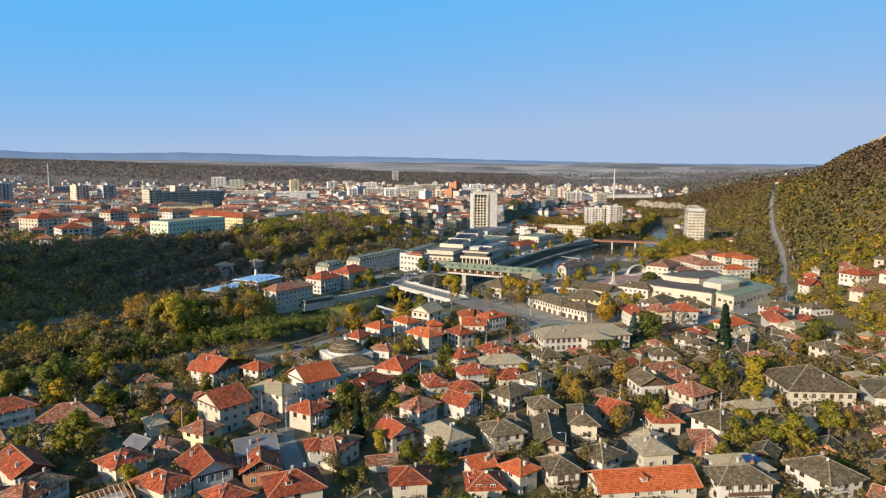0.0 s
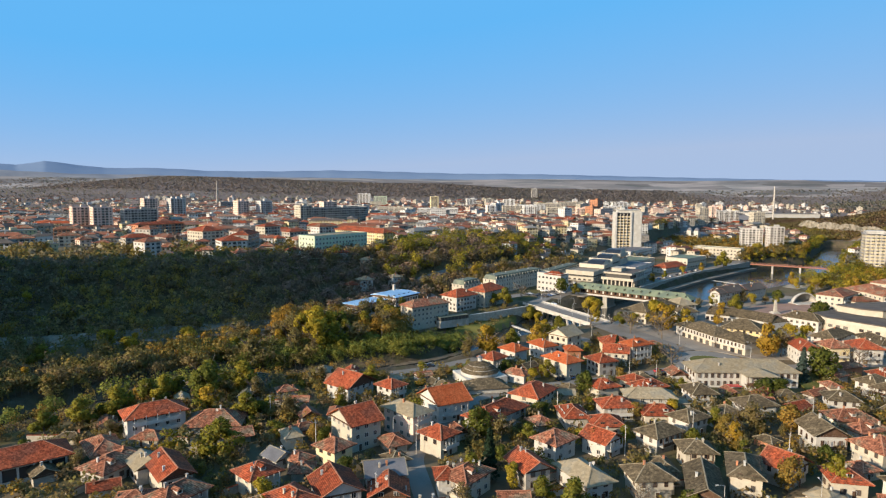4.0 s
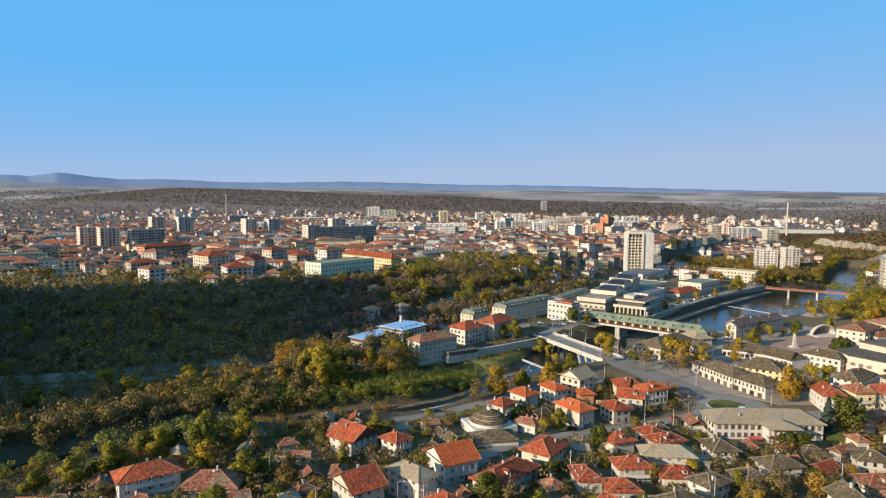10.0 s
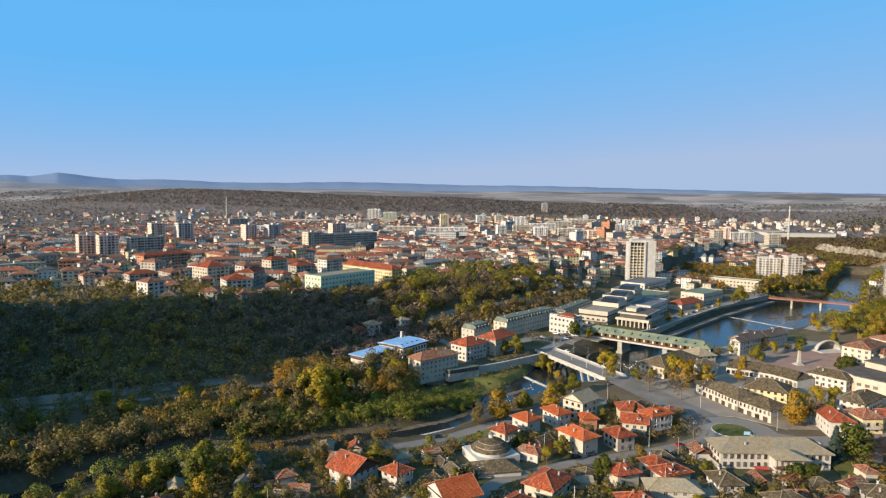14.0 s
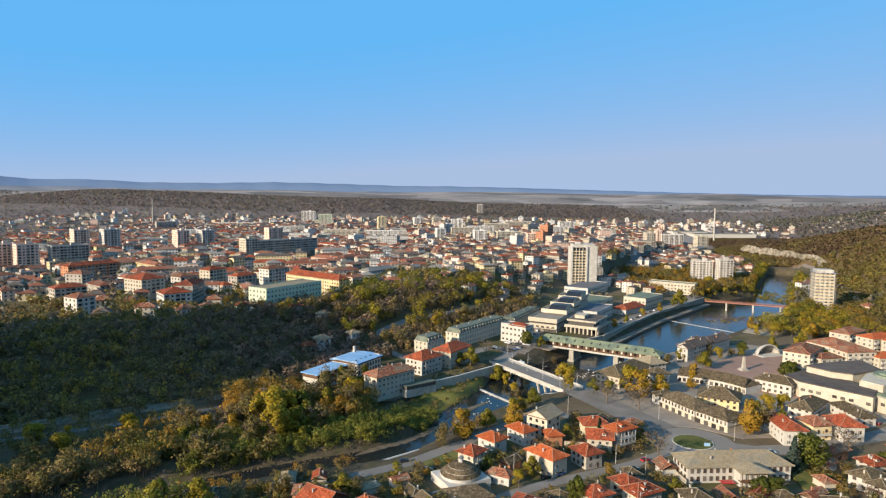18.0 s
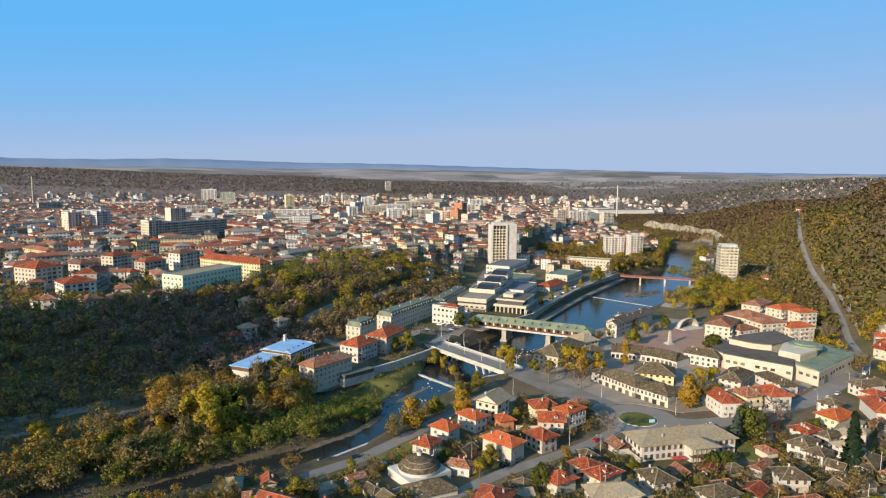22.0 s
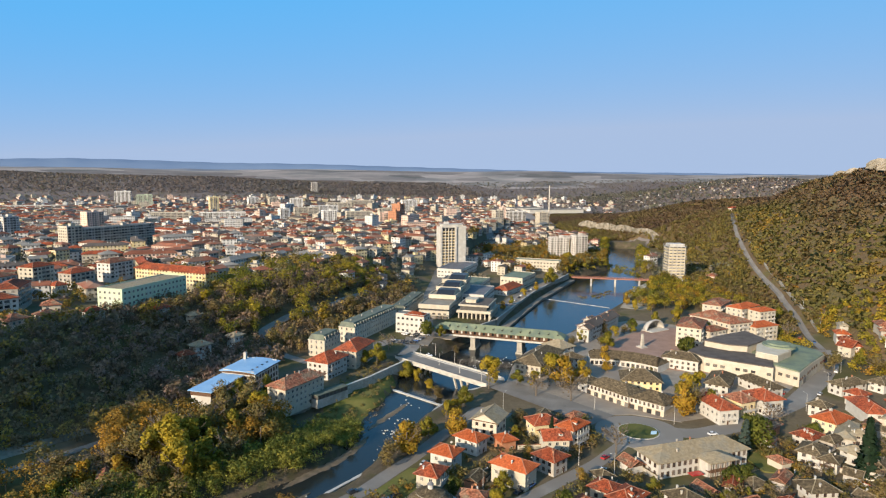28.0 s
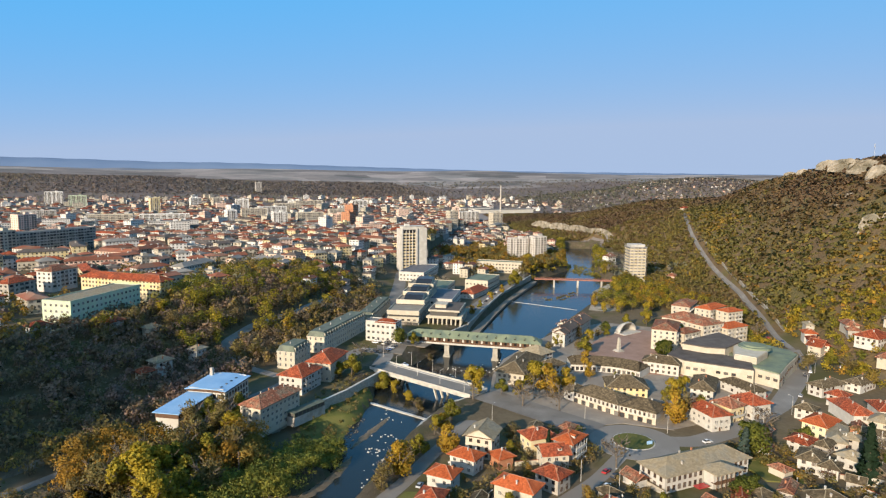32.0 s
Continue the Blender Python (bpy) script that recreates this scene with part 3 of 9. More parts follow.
def ribbon(name, pts, width, mat, label, category, lift=0.06, step=3.0, thick=0.0):
    """A strip of road or path laid on the ground along a line."""
    line = [Vector((*p, 0)) for p in pts]
    fine_pts = []
    for p, q in zip(line, line[1:]):
        n = max(1, int((q - p).length / step))
        fine_pts += [p.lerp(q, k / n) for k in range(n)]
    fine_pts.append(line[-1])
    # round the corners
    for _ in range(3):
        fine_pts = [fine_pts[0]] + [(fine_pts[k - 1] + fine_pts[k] * 2 + fine_pts[k + 1]) / 4 for k in range(1, len(fine_pts) - 1)] + [fine_pts[-1]]
    mb = Mesh()
    cols = 4
    for k, p in enumerate(fine_pts):
        d = (fine_pts[min(k + 1, len(fine_pts) - 1)] - fine_pts[max(k - 1, 0)]).normalized()
        nrm = Vector((-d.y, d.x, 0))
        zc = gz(p.x, p.y)
        for c in range(cols + 1):
            q = p + nrm * (c / cols - 0.5) * width
            mb.v.append((q.x, q.y, max(zc, gz(q.x, q.y)) + lift))
        if k:
            o = (k - 1) * (cols + 1)
            for c in range(cols):
                mb.f.append((o + c, o + cols + 1 + c, o + cols + 2 + c, o + c + 1))
                mb.m.append(0)
    return tagged(part(name, mb, [mat]), label, category, kind="structure")


def patch(name, outline, mat, label, category, lift=0.1, z=None):
    """A flat area with a low rim, laid on level ground."""
    zz = (max(gz(x, y) for x, y in outline) if z is None else z) + lift
    area = sum(a[0] * b[1] - b[0] * a[1] for a, b in zip(outline, outline[1:] + outline[:1]))
    if area < 0:
        outline = outline[::-1]
    return tagged(part(name, Mesh().prism(outline, zz - 0.6, zz), [mat]), label, category, kind="structure")


# ---------------------------------------------------------------- building parts
WINDOW_MESHES = {}


def window_mesh(w, h, frame_mat):
    """A framed two-light window in one piece: a frame box with two sunk panes, on the wall plane y = 0, facing -y."""
    key = (round(w, 1), round(h, 1), frame_mat)
    if key not in WINDOW_MESHES:
        mb = Mesh()
        t, y0, y1, c = 0.11, -0.09, -0.03, 0.045
        xs, zs = [-w / 2, -w / 2 + t, -c, c, w / 2 - t, w / 2], [0, t, h - t, h]
        mb.v = [(x, y0, z) for z in zs for x in xs] + [(x, 0.08, z) for x, z in ((xs[0], 0), (xs[5], 0), (xs[5], h), (xs[0], h))]
        at = lambda i, j: j * 6 + i
        for j in range(3):
            for i in range(5):
                q = (at(i, j), at(i + 1, j), at(i + 1, j + 1), at(i, j + 1))
                if j == 1 and i in (1, 3):
                    o = len(mb.v)
                    mb.v += [(mb.v[k][0], y1, mb.v[k][2]) for k in q]
                    r = (o, o + 1, o + 2, o + 3)
                    for k in range(4):
                        mb.f.append((q[k], q[(k + 1) % 4], r[(k + 1) % 4], r[k]))
                        mb.m.append(0)
                    mb.f.append(r)
                    mb.m.append(1)
                else:
                    mb.f.append(q)
                    mb.m.append(0)
        n = 24
        for q in ((0, 5, n + 1, n), (5, 23, n + 2, n + 1), (23, 18, n + 3, n + 2), (18, 0, n, n + 3)):
            mb.f.append(q[::-1])
            mb.m.append(0)
        WINDOW_MESHES[key] = mb.make("window", [frame_mat, "glass"])
    return WINDOW_MESHES[key]


BALCONY = {}


def balcony_mesh(wall):
    """A balcony tray: floor slab with three parapet walls in one piece."""
    if wall not in BALCONY:
        mb = Mesh()
        w, d, h, t = 2.9, 1.1, 0.95, 0.1
        o = [(-w / 2, 0), (-w / 2, -d), (w / 2, -d), (w / 2, 0)]
        i = [(-w / 2 + t, 0), (-w / 2 + t, -d + t), (w / 2 - t, -d + t), (w / 2 - t, 0)]
        mb.v = [(x, y, -0.15) for x, y in o] + [(x, y, h) for x, y in o] + [(x, y, h) for x, y in i] + [(x, y, 0) for x, y in i]
        mb.f = [(0, 4, 5, 1), (1, 5, 6, 2), (2, 6, 7, 3), (4, 8, 9, 5), (5, 9, 10, 6), (6, 10, 11, 7), (8, 12, 13, 9), (9, 13, 14, 10), (10, 14, 15, 11), (12, 15, 14, 13), (0, 1, 2, 3)]
        mb.m = [0] * len(mb.f)
        BALCONY[wall] = mb.make("balcony", [wall])
    return BALCONY[wall]


def faces_camera_side(yaw, side):
    """True for the walls that look towards the valley's southern half (their backs are never seen)."""
    a = radians(yaw) + {"front": -math.pi / 2, "right": 0.0, "left": math.pi, "back": math.pi / 2}[side]
    return -math.sin(a) > -0.3


def wall_side(side, w, d):
    """Pose of a wall plane: its middle at floor level, its length."""
    return {"front": (pose(0, -d / 2, 0), w), "right": (pose(w / 2, 0, 0, 0, 0, 90), d), "left": (pose(-w / 2, 0, 0, 0, 0, -90), d), "back": (pose(0, d / 2, 0, 0, 0, 180), w)}[side]


def put_windows(th, yaw, w, d, floors, base, storey, step, ww, wh, frame_mat, skip=0.1, sides=("front", "left", "right"), rng=random, off=0.0):
    """Separate window objects on the visible walls of a rectangular body."""
    for side in sides:
        if not faces_camera_side(yaw, side):
            continue
        m, length = wall_side(side, w + off * 2, d + off * 2)
        n = max(1, int((length - 1.2) / step))
        for fl in range(floors):
            for k in range(n):
                if rng.random() < skip:
                    continue
                x = (k - (n - 1) / 2) * (length - 1.0) / n
                part("window", window_mesh(ww, wh, frame_mat), None, th, m=m @ pose(x, 0, base + fl * storey + 0.95))


def roof_mesh(w, d, rise, shape="hip", thick=0.22, ridge=True, axis="x"):
    """A tiled roof over a w by d eaves rectangle, eaves at z = 0. axis: which way the ridge runs."""
    if axis == "y":
        w, d = d, w
    hip = min(d / 2, w / 2 - 0.05) if shape == "hip" else (0.28 * d if shape == "half" else 0.0)
    a, b = w / 2, d / 2
    r = a - hip
    cut = 0.0 if shape != "half" else rise * 0.55
    vs = [(-a, -b, 0), (a, -b, 0), (a, b, 0), (-a, b, 0), (-r, 0, rise), (r, 0, rise)]
    low = [(x, y, -thick) for x, y, _ in vs[:4]]
    mb = Mesh()
    if shape == "gable":
        vs = vs[:4] + [(-a, 0, rise), (a, 0, rise)]
        mb.add(vs + low + [(-a, 0, rise - thick), (a, 0, rise - thick)],
               [(0, 1, 5, 4), (2, 3, 4, 5), (6, 7, 1, 0), (8, 9, 3, 2), (7, 6, 10, 11), (9, 8, 11, 10), (6, 0, 4, 10), (9, 10, 4, 3), (1, 7, 11, 5), (2, 5, 11, 8)])
    elif shape == "half":
        g = b * (1 - cut / rise)
        vs = [(-a, -b, 0), (a, -b, 0), (a, b, 0), (-a, b, 0), (-r, 0, rise), (r, 0, rise), (-a, -g, cut), (a, -g, cut), (a, g, cut), (-a, g, cut)]
        mb.add(vs, [(0, 1, 7, 5, 4, 6), (2, 3, 9, 4, 5, 8), (6, 4, 9), (8, 5, 7)])
        mb.add(vs[:4] + low, [(4, 5, 1, 0), (5, 6, 2, 1), (6, 7, 3, 2), (7, 4, 0, 3), (7, 6, 5, 4)])
    else:
        mb.add(vs + low, [(0, 1, 5, 4), (1, 2, 5), (2, 3, 4, 5), (3, 0, 4), (6, 7, 1, 0), (7, 8, 2, 1), (8, 9, 3, 2), (9, 6, 0, 3), (9, 8, 7, 6)])
    caps = Mesh()
    p, q = ((-a, 0, rise), (a, 0, rise)) if shape == "gable" else ((-r, 0, rise), (r, 0, rise))
    caps.bar(p, q, 0.32, 0.12)
    if shape == "hip":
        for e, top in ((0, 4), (3, 4), (1, 5), (2, 5)):
            caps.bar(vs[e], vs[top], 0.28, 0.1)
    elif shape == "gable":
        for e, top in ((0, 4), (3, 4), (1, 5), (2, 5)):
            caps.bar(vs[e], vs[top], 0.22, 0.08)
    if axis == "y":
        for mm in (mb, caps):
            mm.v = [(-y, x, z) for x, y, z in mm.v]
    return mb, caps


def roof_height(x, y, w, d, rise, shape, axis):
    if axis == "y":
        x, y, w, d = y, x, d, w
    h = rise * (1 - abs(y) / (d / 2))
    if shape == "hip":
        h = min(h, rise * (w / 2 - abs(x)) / min(d / 2, w / 2))
    return h


CHIMNEY = {}


def chimney_mesh(kind):
    if kind not in CHIMNEY:
        mb = Mesh()
        mb.box(0, 0, -1.2, 0.5, 0.44, 2.1)
        mb.box(0, 0, 0.9, 0.62, 0.55, 0.1)
        for sx in (-0.22, 0.22):
            mb.box(sx * 0.8, 0, 1.0, 0.08, 0.4, 0.16)
        mb.box(0, 0, 1.16, 0.64, 0.56, 0.06)
        CHIMNEY[kind] = mb.make("chimney", [kind])
    return CHIMNEY[kind]


ROOF_WORDS = {"red": "red clay-tile", "orange": "bright orange tile", "oldred": "faded reddish tile", "stone": "grey stone-slab", "greyroof": "pale grey tile", "slate": "dark slate", "darkroof": "dark brown", "greenroof": "green sheet-metal"}
WALL_WORDS = {"white": "white", "farwhite": "white", "cream": "cream", "yellow": "yellow", "pinkwall": "pinkish", "greywall": "grey rendered", "mint": "pale green", "brick": "bare brick", "rubble": "rubble stone", "panel": "grey"}
house_rng = random.Random(11)


def house(x, y, yaw, w, d, st, roof, wall, shape="hip", axis="", z=None, base="", gallery=False, chimneys=None, group="old town houses", extra="", windows=True):
    """A dwelling: w by d is its eaves rectangle, st its storeys. Returns the Empty at its foot."""
    R = house_rng
    g = min(gz(x, y), 60) if z is None else z
    words = "%s house of %s, %s roof%s" % (WALL_WORDS[wall], "one storey" if st < 1.5 else "%d storeys" % round(st), ROOF_WORDS[roof], extra)
    th = thing("house", x, y, g, yaw, words, "house", group)
    o = 1.0 if min(w, d) > 6.6 else 0.5
    ww, dd = w - 2 * o, d - 2 * o
    h = st * 2.65 + 0.6 - (0.7 if y < 235 else 0.0)
    axis = axis or ("x" if w >= d else "y")
    rise = (d if axis == "x" else w) / 2 * (0.54 if shape == "gable" else 0.5)
    mb = Mesh()
    low = 0.0
    if base:
        low = 2.5
        part("plinth_wall", Mesh().box(0, 0, -1.5, ww - 0.6, dd - 0.6, low + 1.5), [base], th)
    mb.box(0, 0, low - (0 if base else 1.5), ww, dd, h - low + (0 if base else 1.5) + 0.05)
    mb.box(0, 0, h - 0.28, ww + 0.5, dd + 0.5, 0.3, mat=1)
    if shape in ("gable", "half"):
        k = 1.0 if shape == "gable" else 0.55
        boarded = 1 if roof in ("stone", "red", "oldred") and int(abs(x) * 3) % 2 else 0
        rz = (rise - 0.3) * k
        if axis == "x":
            gp = dd / 2
            q = gp * (1 - k)
            for sx in (-1, 1):
                e0, e1 = sx * ww / 2, sx * (ww / 2 - 0.25)
                prof = [(-gp, h), (gp, h), (q, h + rz), (-q - 0.001, h + rz)]
                mb.add([(e0, a, b) for a, b in prof] + [(e1, a, b) for a, b in prof], [(0, 1, 2, 3), (7, 6, 5, 4), (1, 5, 6, 2), (0, 3, 7, 4), (2, 6, 7, 3)], boarded)
        else:
            gp = ww / 2
            q = gp * (1 - k)
            for sy in (-1, 1):
                e0, e1 = sy * dd / 2, sy * (dd / 2 - 0.25)
                prof = [(-gp, h), (gp, h), (q, h + rz), (-q - 0.001, h + rz)]
                mb.add([(a, e0, b) for a, b in prof] + [(a, e1, b) for a, b in prof], [(0, 1, 2, 3), (7, 6, 5, 4), (1, 5, 6, 2), (0, 3, 7, 4), (2, 6, 7, 3)], boarded)
    part("wall", mb, [wall, "timber"], th)
    rm, caps = roof_mesh(w, d, rise, shape, axis=axis)
    rf_ob = part("roof", rm, [roof], th, m=pose(0, 0, h + 0.12))
    if shape != "half":
        part("ridge_tiles", caps, ["mortar" if roof not in ("stone", "greyroof", "slate") else "greyroof"], rf_ob, m=pose(0, 0, -0.02))
    n = chimneys if chimneys is not None else R.choice((1, 1, 2, 2))
    for _ in range(n):
        cx, cy = R.uniform(-0.3, 0.3) * w, R.uniform(-0.28, 0.28) * d
        part("chimney", chimney_mesh(R.choice(("white", "cream", "brick", "greywall"))), None, rf_ob, m=pose(cx, cy, max(roof_height(cx, cy, w, d, rise, shape, axis), 0.1) - 0.12, 0, 0, R.choice((0, 90))))
    if windows:
        fm = R.choice(("white", "timber", "white")) if roof != "stone" else "timber"
        if base and st >= 1.6:
            put_windows(th, yaw, ww - 0.6, dd - 0.6, 1, 0.0, 2.65, 3.6, 0.9, 1.0, fm, 0.35, rng=R)
            put_windows(th, yaw, ww, dd, max(1, int(round(st)) - 1), low - 0.1, 2.65, 2.3, 1.0, 1.5, fm, 0.1, rng=R)
        else:
            put_windows(th, yaw, ww, dd, max(1, int(round(st))), 0.0, 2.65, 2.7, 1.3, 1.4, fm, 0.15, rng=R)
        m, ln = wall_side("front" if faces_camera_side(yaw, "front") else "left", ww, dd)
        dmb = Mesh().box(0, 0, 0, 1.1, 0.14, 2.1).box(0, -0.03, 0.08, 0.9, 0.14, 1.9, mat=1)
        part("door", dmb, ["white", "timber"], th, m=m @ pose(R.uniform(-0.3, 0.3) * ln, 0, 0))
    if gallery or (y < 260 and st >= 1.8 and windows and int(abs(x) * 7 + abs(y) * 3) % 3 == 0):
        gb = Mesh()
        for fl in range(1, max(2, int(round(st)))):
            zz = fl * 2.65
            gb.box(0, -dd / 2 - 0.7, zz - 0.15, ww * 0.8, 1.4, 0.18)
            gb.box(0, -dd / 2 - 1.35, zz, ww * 0.8, 0.1, 0.95, mat=1)
            for k in range(5):
                gb.box((k - 2) * ww * 0.195, -dd / 2 - 1.3, zz + 0.95, 0.16, 0.16, 1.7, mat=1)
        part("balcony", gb, ["white", "timber" if roof == "stone" else "white"], th)
    return th


def floor_bands(th, yaw, w, d, floors, storey, base, wall, loggia=True, near=False, sides=("front", "left", "right")):
    """Windows and balconies of a block: objects of their own where the block stands near, else one joined part."""
    mb = Mesh()
    for fl in range(floors):
        for side in sides:
            if not faces_camera_side(yaw, side):
                continue
            m, ln = wall_side(side, w, d)
            n = max(1, int((ln - 1) / 3.3))
            ang = {"front": 0, "right": 90, "left": -90}[side]
            for k in range(n):
                x = (k - (n - 1) / 2) * (ln - 0.8) / n
                bay = loggia and side == "front" and k % 3 != 1
                zz = base + fl * storey
                if near:
                    part("window", window_mesh(2.2 if bay else 1.5, 1.5, "white"), None, th, m=m @ pose(x, 0, zz + 0.85))
                    if bay:
                        part("balcony", balcony_mesh("white"), None, th, m=m @ pose(x, 0, zz))
                    continue
                p = m @ Vector((x, 0, 0))
                if bay:
                    q, q2 = m @ Vector((x, -0.45, 0)), m @ Vector((x, -0.88, 0))
                    mb.box(p.x, p.y, zz + 0.95, 2.7, 0.12, 1.55, mat=1, yaw=ang)
                    mb.box(q.x, q.y, zz - 0.1, 2.9, 0.9, 0.14, mat=0, yaw=ang)
                    mb.box(q2.x, q2.y, zz, 2.9, 0.1, 0.95, mat=2, yaw=ang)
                else:
                    mb.box(p.x, p.y, zz + 0.9, 1.6, 0.12, 1.4, mat=1, yaw=ang)
    if mb.v:
        tagged(part("facade", mb, [wall, "glass", "greywall"], th), kind="stuff")


def block(x, y, yaw, w, d, floors, wall="panel", roof="flatroof", z=None, storey=2.9, loggia=True, label="", parapet=0.6, pitched="", group="apartment blocks", category="apartment block", name="apartment_block", top=True, near=False):
    """A block of flats or a public building with a flat or pitched roof."""
    g = gz(x, y) if z is None else z
    th = thing(name, x, y, g, yaw, label or "%s apartment block of %d storeys with rows of balconies" % (WALL_WORDS.get(wall, "pale"), floors), category, group)
    h = floors * storey + 0.8
    part("wall", Mesh().box(0, 0, -3, w, d, h + 3), [wall], th)
    if pitched:
        rm, caps = roof_mesh(w + 1.2, d + 1.2, min(w, d) * 0.2, "hip", axis="x" if w >= d else "y")
        part("roof", rm, [pitched], th, m=pose(0, 0, h + 0.25))
        part("ridge_tiles", caps, ["mortar"], th, m=pose(0, 0, h + 0.23))
    else:
        rf = Mesh().box(0, 0, h, w - 0.6, d - 0.6, 0.1, mat=0)
        for bx, by, sx, sy in ((0, -d / 2 + 0.15, w, 0.3), (0, d / 2 - 0.15, w, 0.3), (-w / 2 + 0.15, 0, 0.3, d - 0.6), (w / 2 - 0.15, 0, 0.3, d - 0.6)):
            rf.box(bx, by, h, sx, sy, parapet, mat=1)
        part("roof", rf, [roof, wall], th)
        if top and floors >= 4:
            part("lift_house", Mesh().box(w * 0.12, 0, h, min(5, w * 0.3), min(4, d * 0.5), 2.6).box(w * 0.12, 0, h + 2.6, min(5.4, w * 0.33), min(4.4, d * 0.55), 0.2), [wall], th)
    floor_bands(th, yaw, w, d, floors, storey, 0.4, wall, loggia, near)
    return th


# ---------------------------------------------------------------- old-town houses
house(-93.2, 155.2, 43, 18.4, 10.8, 2.8, "red", "white", gallery=True)
house(-75.6, 160.2, 14, 17.6, 13.0, 1.4, "oldred", "rubble")
house(-68.6, 122.0, 45, 9.2, 15.8, 2.2, "red", "cream", "gable", axis="y")
house(-60.2, 110.6, 66, 13.7, 9.5, 2, "oldred", "greywall")
house(-46.5, 124.6, 54, 10.0, 9.5, 2, "red", "cream")
house(-32.7, 112.7, 55, 9.0, 12.1, 2, "red", "cream")
house(-47.4, 139.9, 57, 6.5, 7.4, 1, "slate", "greywall", "gable")
house(-41.4, 139.6, 60, 6.5, 7.0, 1, "oldred", "rubble")
house(-77.7, 126.4, 49, 8.2, 8.8, 1.7, "greyroof", "greywall", "gable", axis="y")
house(-87.0, 130.7, 60, 7.8, 8.2, 1.5, "oldred", "greywall")
house(-87.8, 126.0, 74, 12.4, 10.5, 1.4, "oldred", "greywall")
house(-30.3, 157.7, 46, 11.7, 14.1, 3, "red", "cream", "gable", axis="x")
house(-32.4, 143.0, 60, 8.6, 9.4, 2, "oldred", "yellow")
house(-16.7, 167.2, 54, 9.0, 15.1, 3, "greyroof", "pinkwall", gallery=True)
house(-5.0, 155.2, 55, 9.0, 10.2, 2.2, "red", "cream", gallery=True)
house(-43.9, 200.1, 60, 14.7, 12.8, 2, "red", "white", "gable", axis="y")
house(-28.7, 199.3, 56, 8.8, 9.5, 2, "red", "white")
house(-7.3, 184.6, 37, 13.4, 14.8, 2.4, "orange", "white", "gable", axis="x", gallery=True)
house(10.2, 177.2, 56, 22.4, 10.9, 2, "red", "greywall")
house(22.1, 200.1, 63, 15.9, 12.0, 2, "red", "cream")
house(28.1, 157.4, 50, 10.9, 9.6, 2, "oldred", "white")
house(0.9, 130.0, 15, 7.3, 7.6, 2, "red", "white")
house(5.4, 131.1, 59, 12.3, 9.5, 2, "oldred", "cream")
house(-2.5, 109.7, 19, 13.4, 11.6, 2, "red", "cream")
house(-12.5, 122.3, 13, 10.3, 9.5, 1.5, "red", "brick", "gable", axis="y")
house(-15.4, 130.0, 21, 10.7, 9.5, 2, "slate", "greywall", "gable", axis="x")
house(-24.9, 120.2, 32, 11.3, 12.8, 2, "red", "white", "gable", axis="y")
house(-16.3, 105.4, 40, 9.2, 9.5, 2, "red", "cream")
house(20.8, 139.1, 31, 9.0, 11.3, 2, "red", "greywall", "gable", axis="y")
house(24.1, 111.2, 4, 9.7, 9.5, 2, "red", "cream")
house(34.0, 244.1, 41, 9.9, 15.7, 2.5, "orange", "cream")
house(50.6, 251.3, 30, 9.9, 11.3, 2, "red", "greywall")
house(13.5, 261.2, 47, 9.5, 11.0, 2.2, "orange", "white")
house(26.4, 273.6, 39, 9.0, 12.3, 2, "orange", "white")
house(39.9, 272.3, 12, 8.1, 8.6, 1.5, "orange", "brick")
house(37.1, 284.9, 52, 13.1, 12.6, 3, "greyroof", "cream", "gable", axis="x")
house(5.0, 247.4, 54, 10.2, 9.5, 2, "red", "cream")
house(15.6, 231.5, 64, 6.5, 10.2, 1.4, "oldred", "white")
house(59.2, 281.0, 5, 13.3, 10.6, 2.4, "red", "yellow")
house(58.7, 267.4, -7, 11.7, 10.4, 2, "red", "cream", "gable", axis="x")
house(67.8, 271.0, 35, 13.1, 9.5, 3, "orange", "greywall", gallery=True)
house(60.5, 226.5, 36, 9.0, 10.4, 1.6, "red", "cream")
house(64.3, 219.3, 30, 13.0, 9.5, 1.6, "red", "cream")
house(47.4, 215.0, 29, 10.6, 9.6, 1.8, "red", "cream")
house(61.7, 202.5, 4, 17.9, 9.8, 2, "greyroof", "white")
house(48.9, 190.2, 14, 12.2, 9.5, 2, "red", "greywall")
house(62.4, 188.5, 5, 12.4, 9.5, 1.5, "red", "cream")
house(34.6, 183.2, 12, 9.0, 12.0, 1.5, "red", "greywall")
house(44.4, 176.4, 8, 10.8, 9.5, 1.5, "red", "greywall")
house(41.5, 161.3, 48, 9.2, 9.9, 1.8, "red", "white", "gable", axis="y")
house(58.6, 167.5, 41, 12.9, 9.5, 2, "stone", "white", base="rubble")
house(66.4, 156.3, 5, 9.8, 9.5, 2, "stone", "cream")
house(63.1, 134.5, -9, 9.0, 18.5, 2, "stone", "cream", "gable", axis="y", base="rubble")
house(74.6, 141.5, -13, 9.0, 15.2, 2.6, "stone", "cream", base="rubble")
house(86.9, 149.0, 43, 11.1, 9.5, 2, "red", "white", "gable", axis="y", base="rubble")
house(50.6, 137.8, 14, 11.4, 10.1, 2, "stone", "cream", base="rubble")
house(34.7, 136.9, 31, 9.4, 15.5, 1.8, "greyroof", "white")
house(61.1, 114.6, 9, 9.0, 10.0, 2, "stone", "white", base="rubble")
house(50.9, 114.1, 35, 7.8, 8.3, 2, "orange", "cream")
house(41.6, 118.8, 18, 7.3, 7.5, 1.7, "orange", "white", "gable", axis="x")
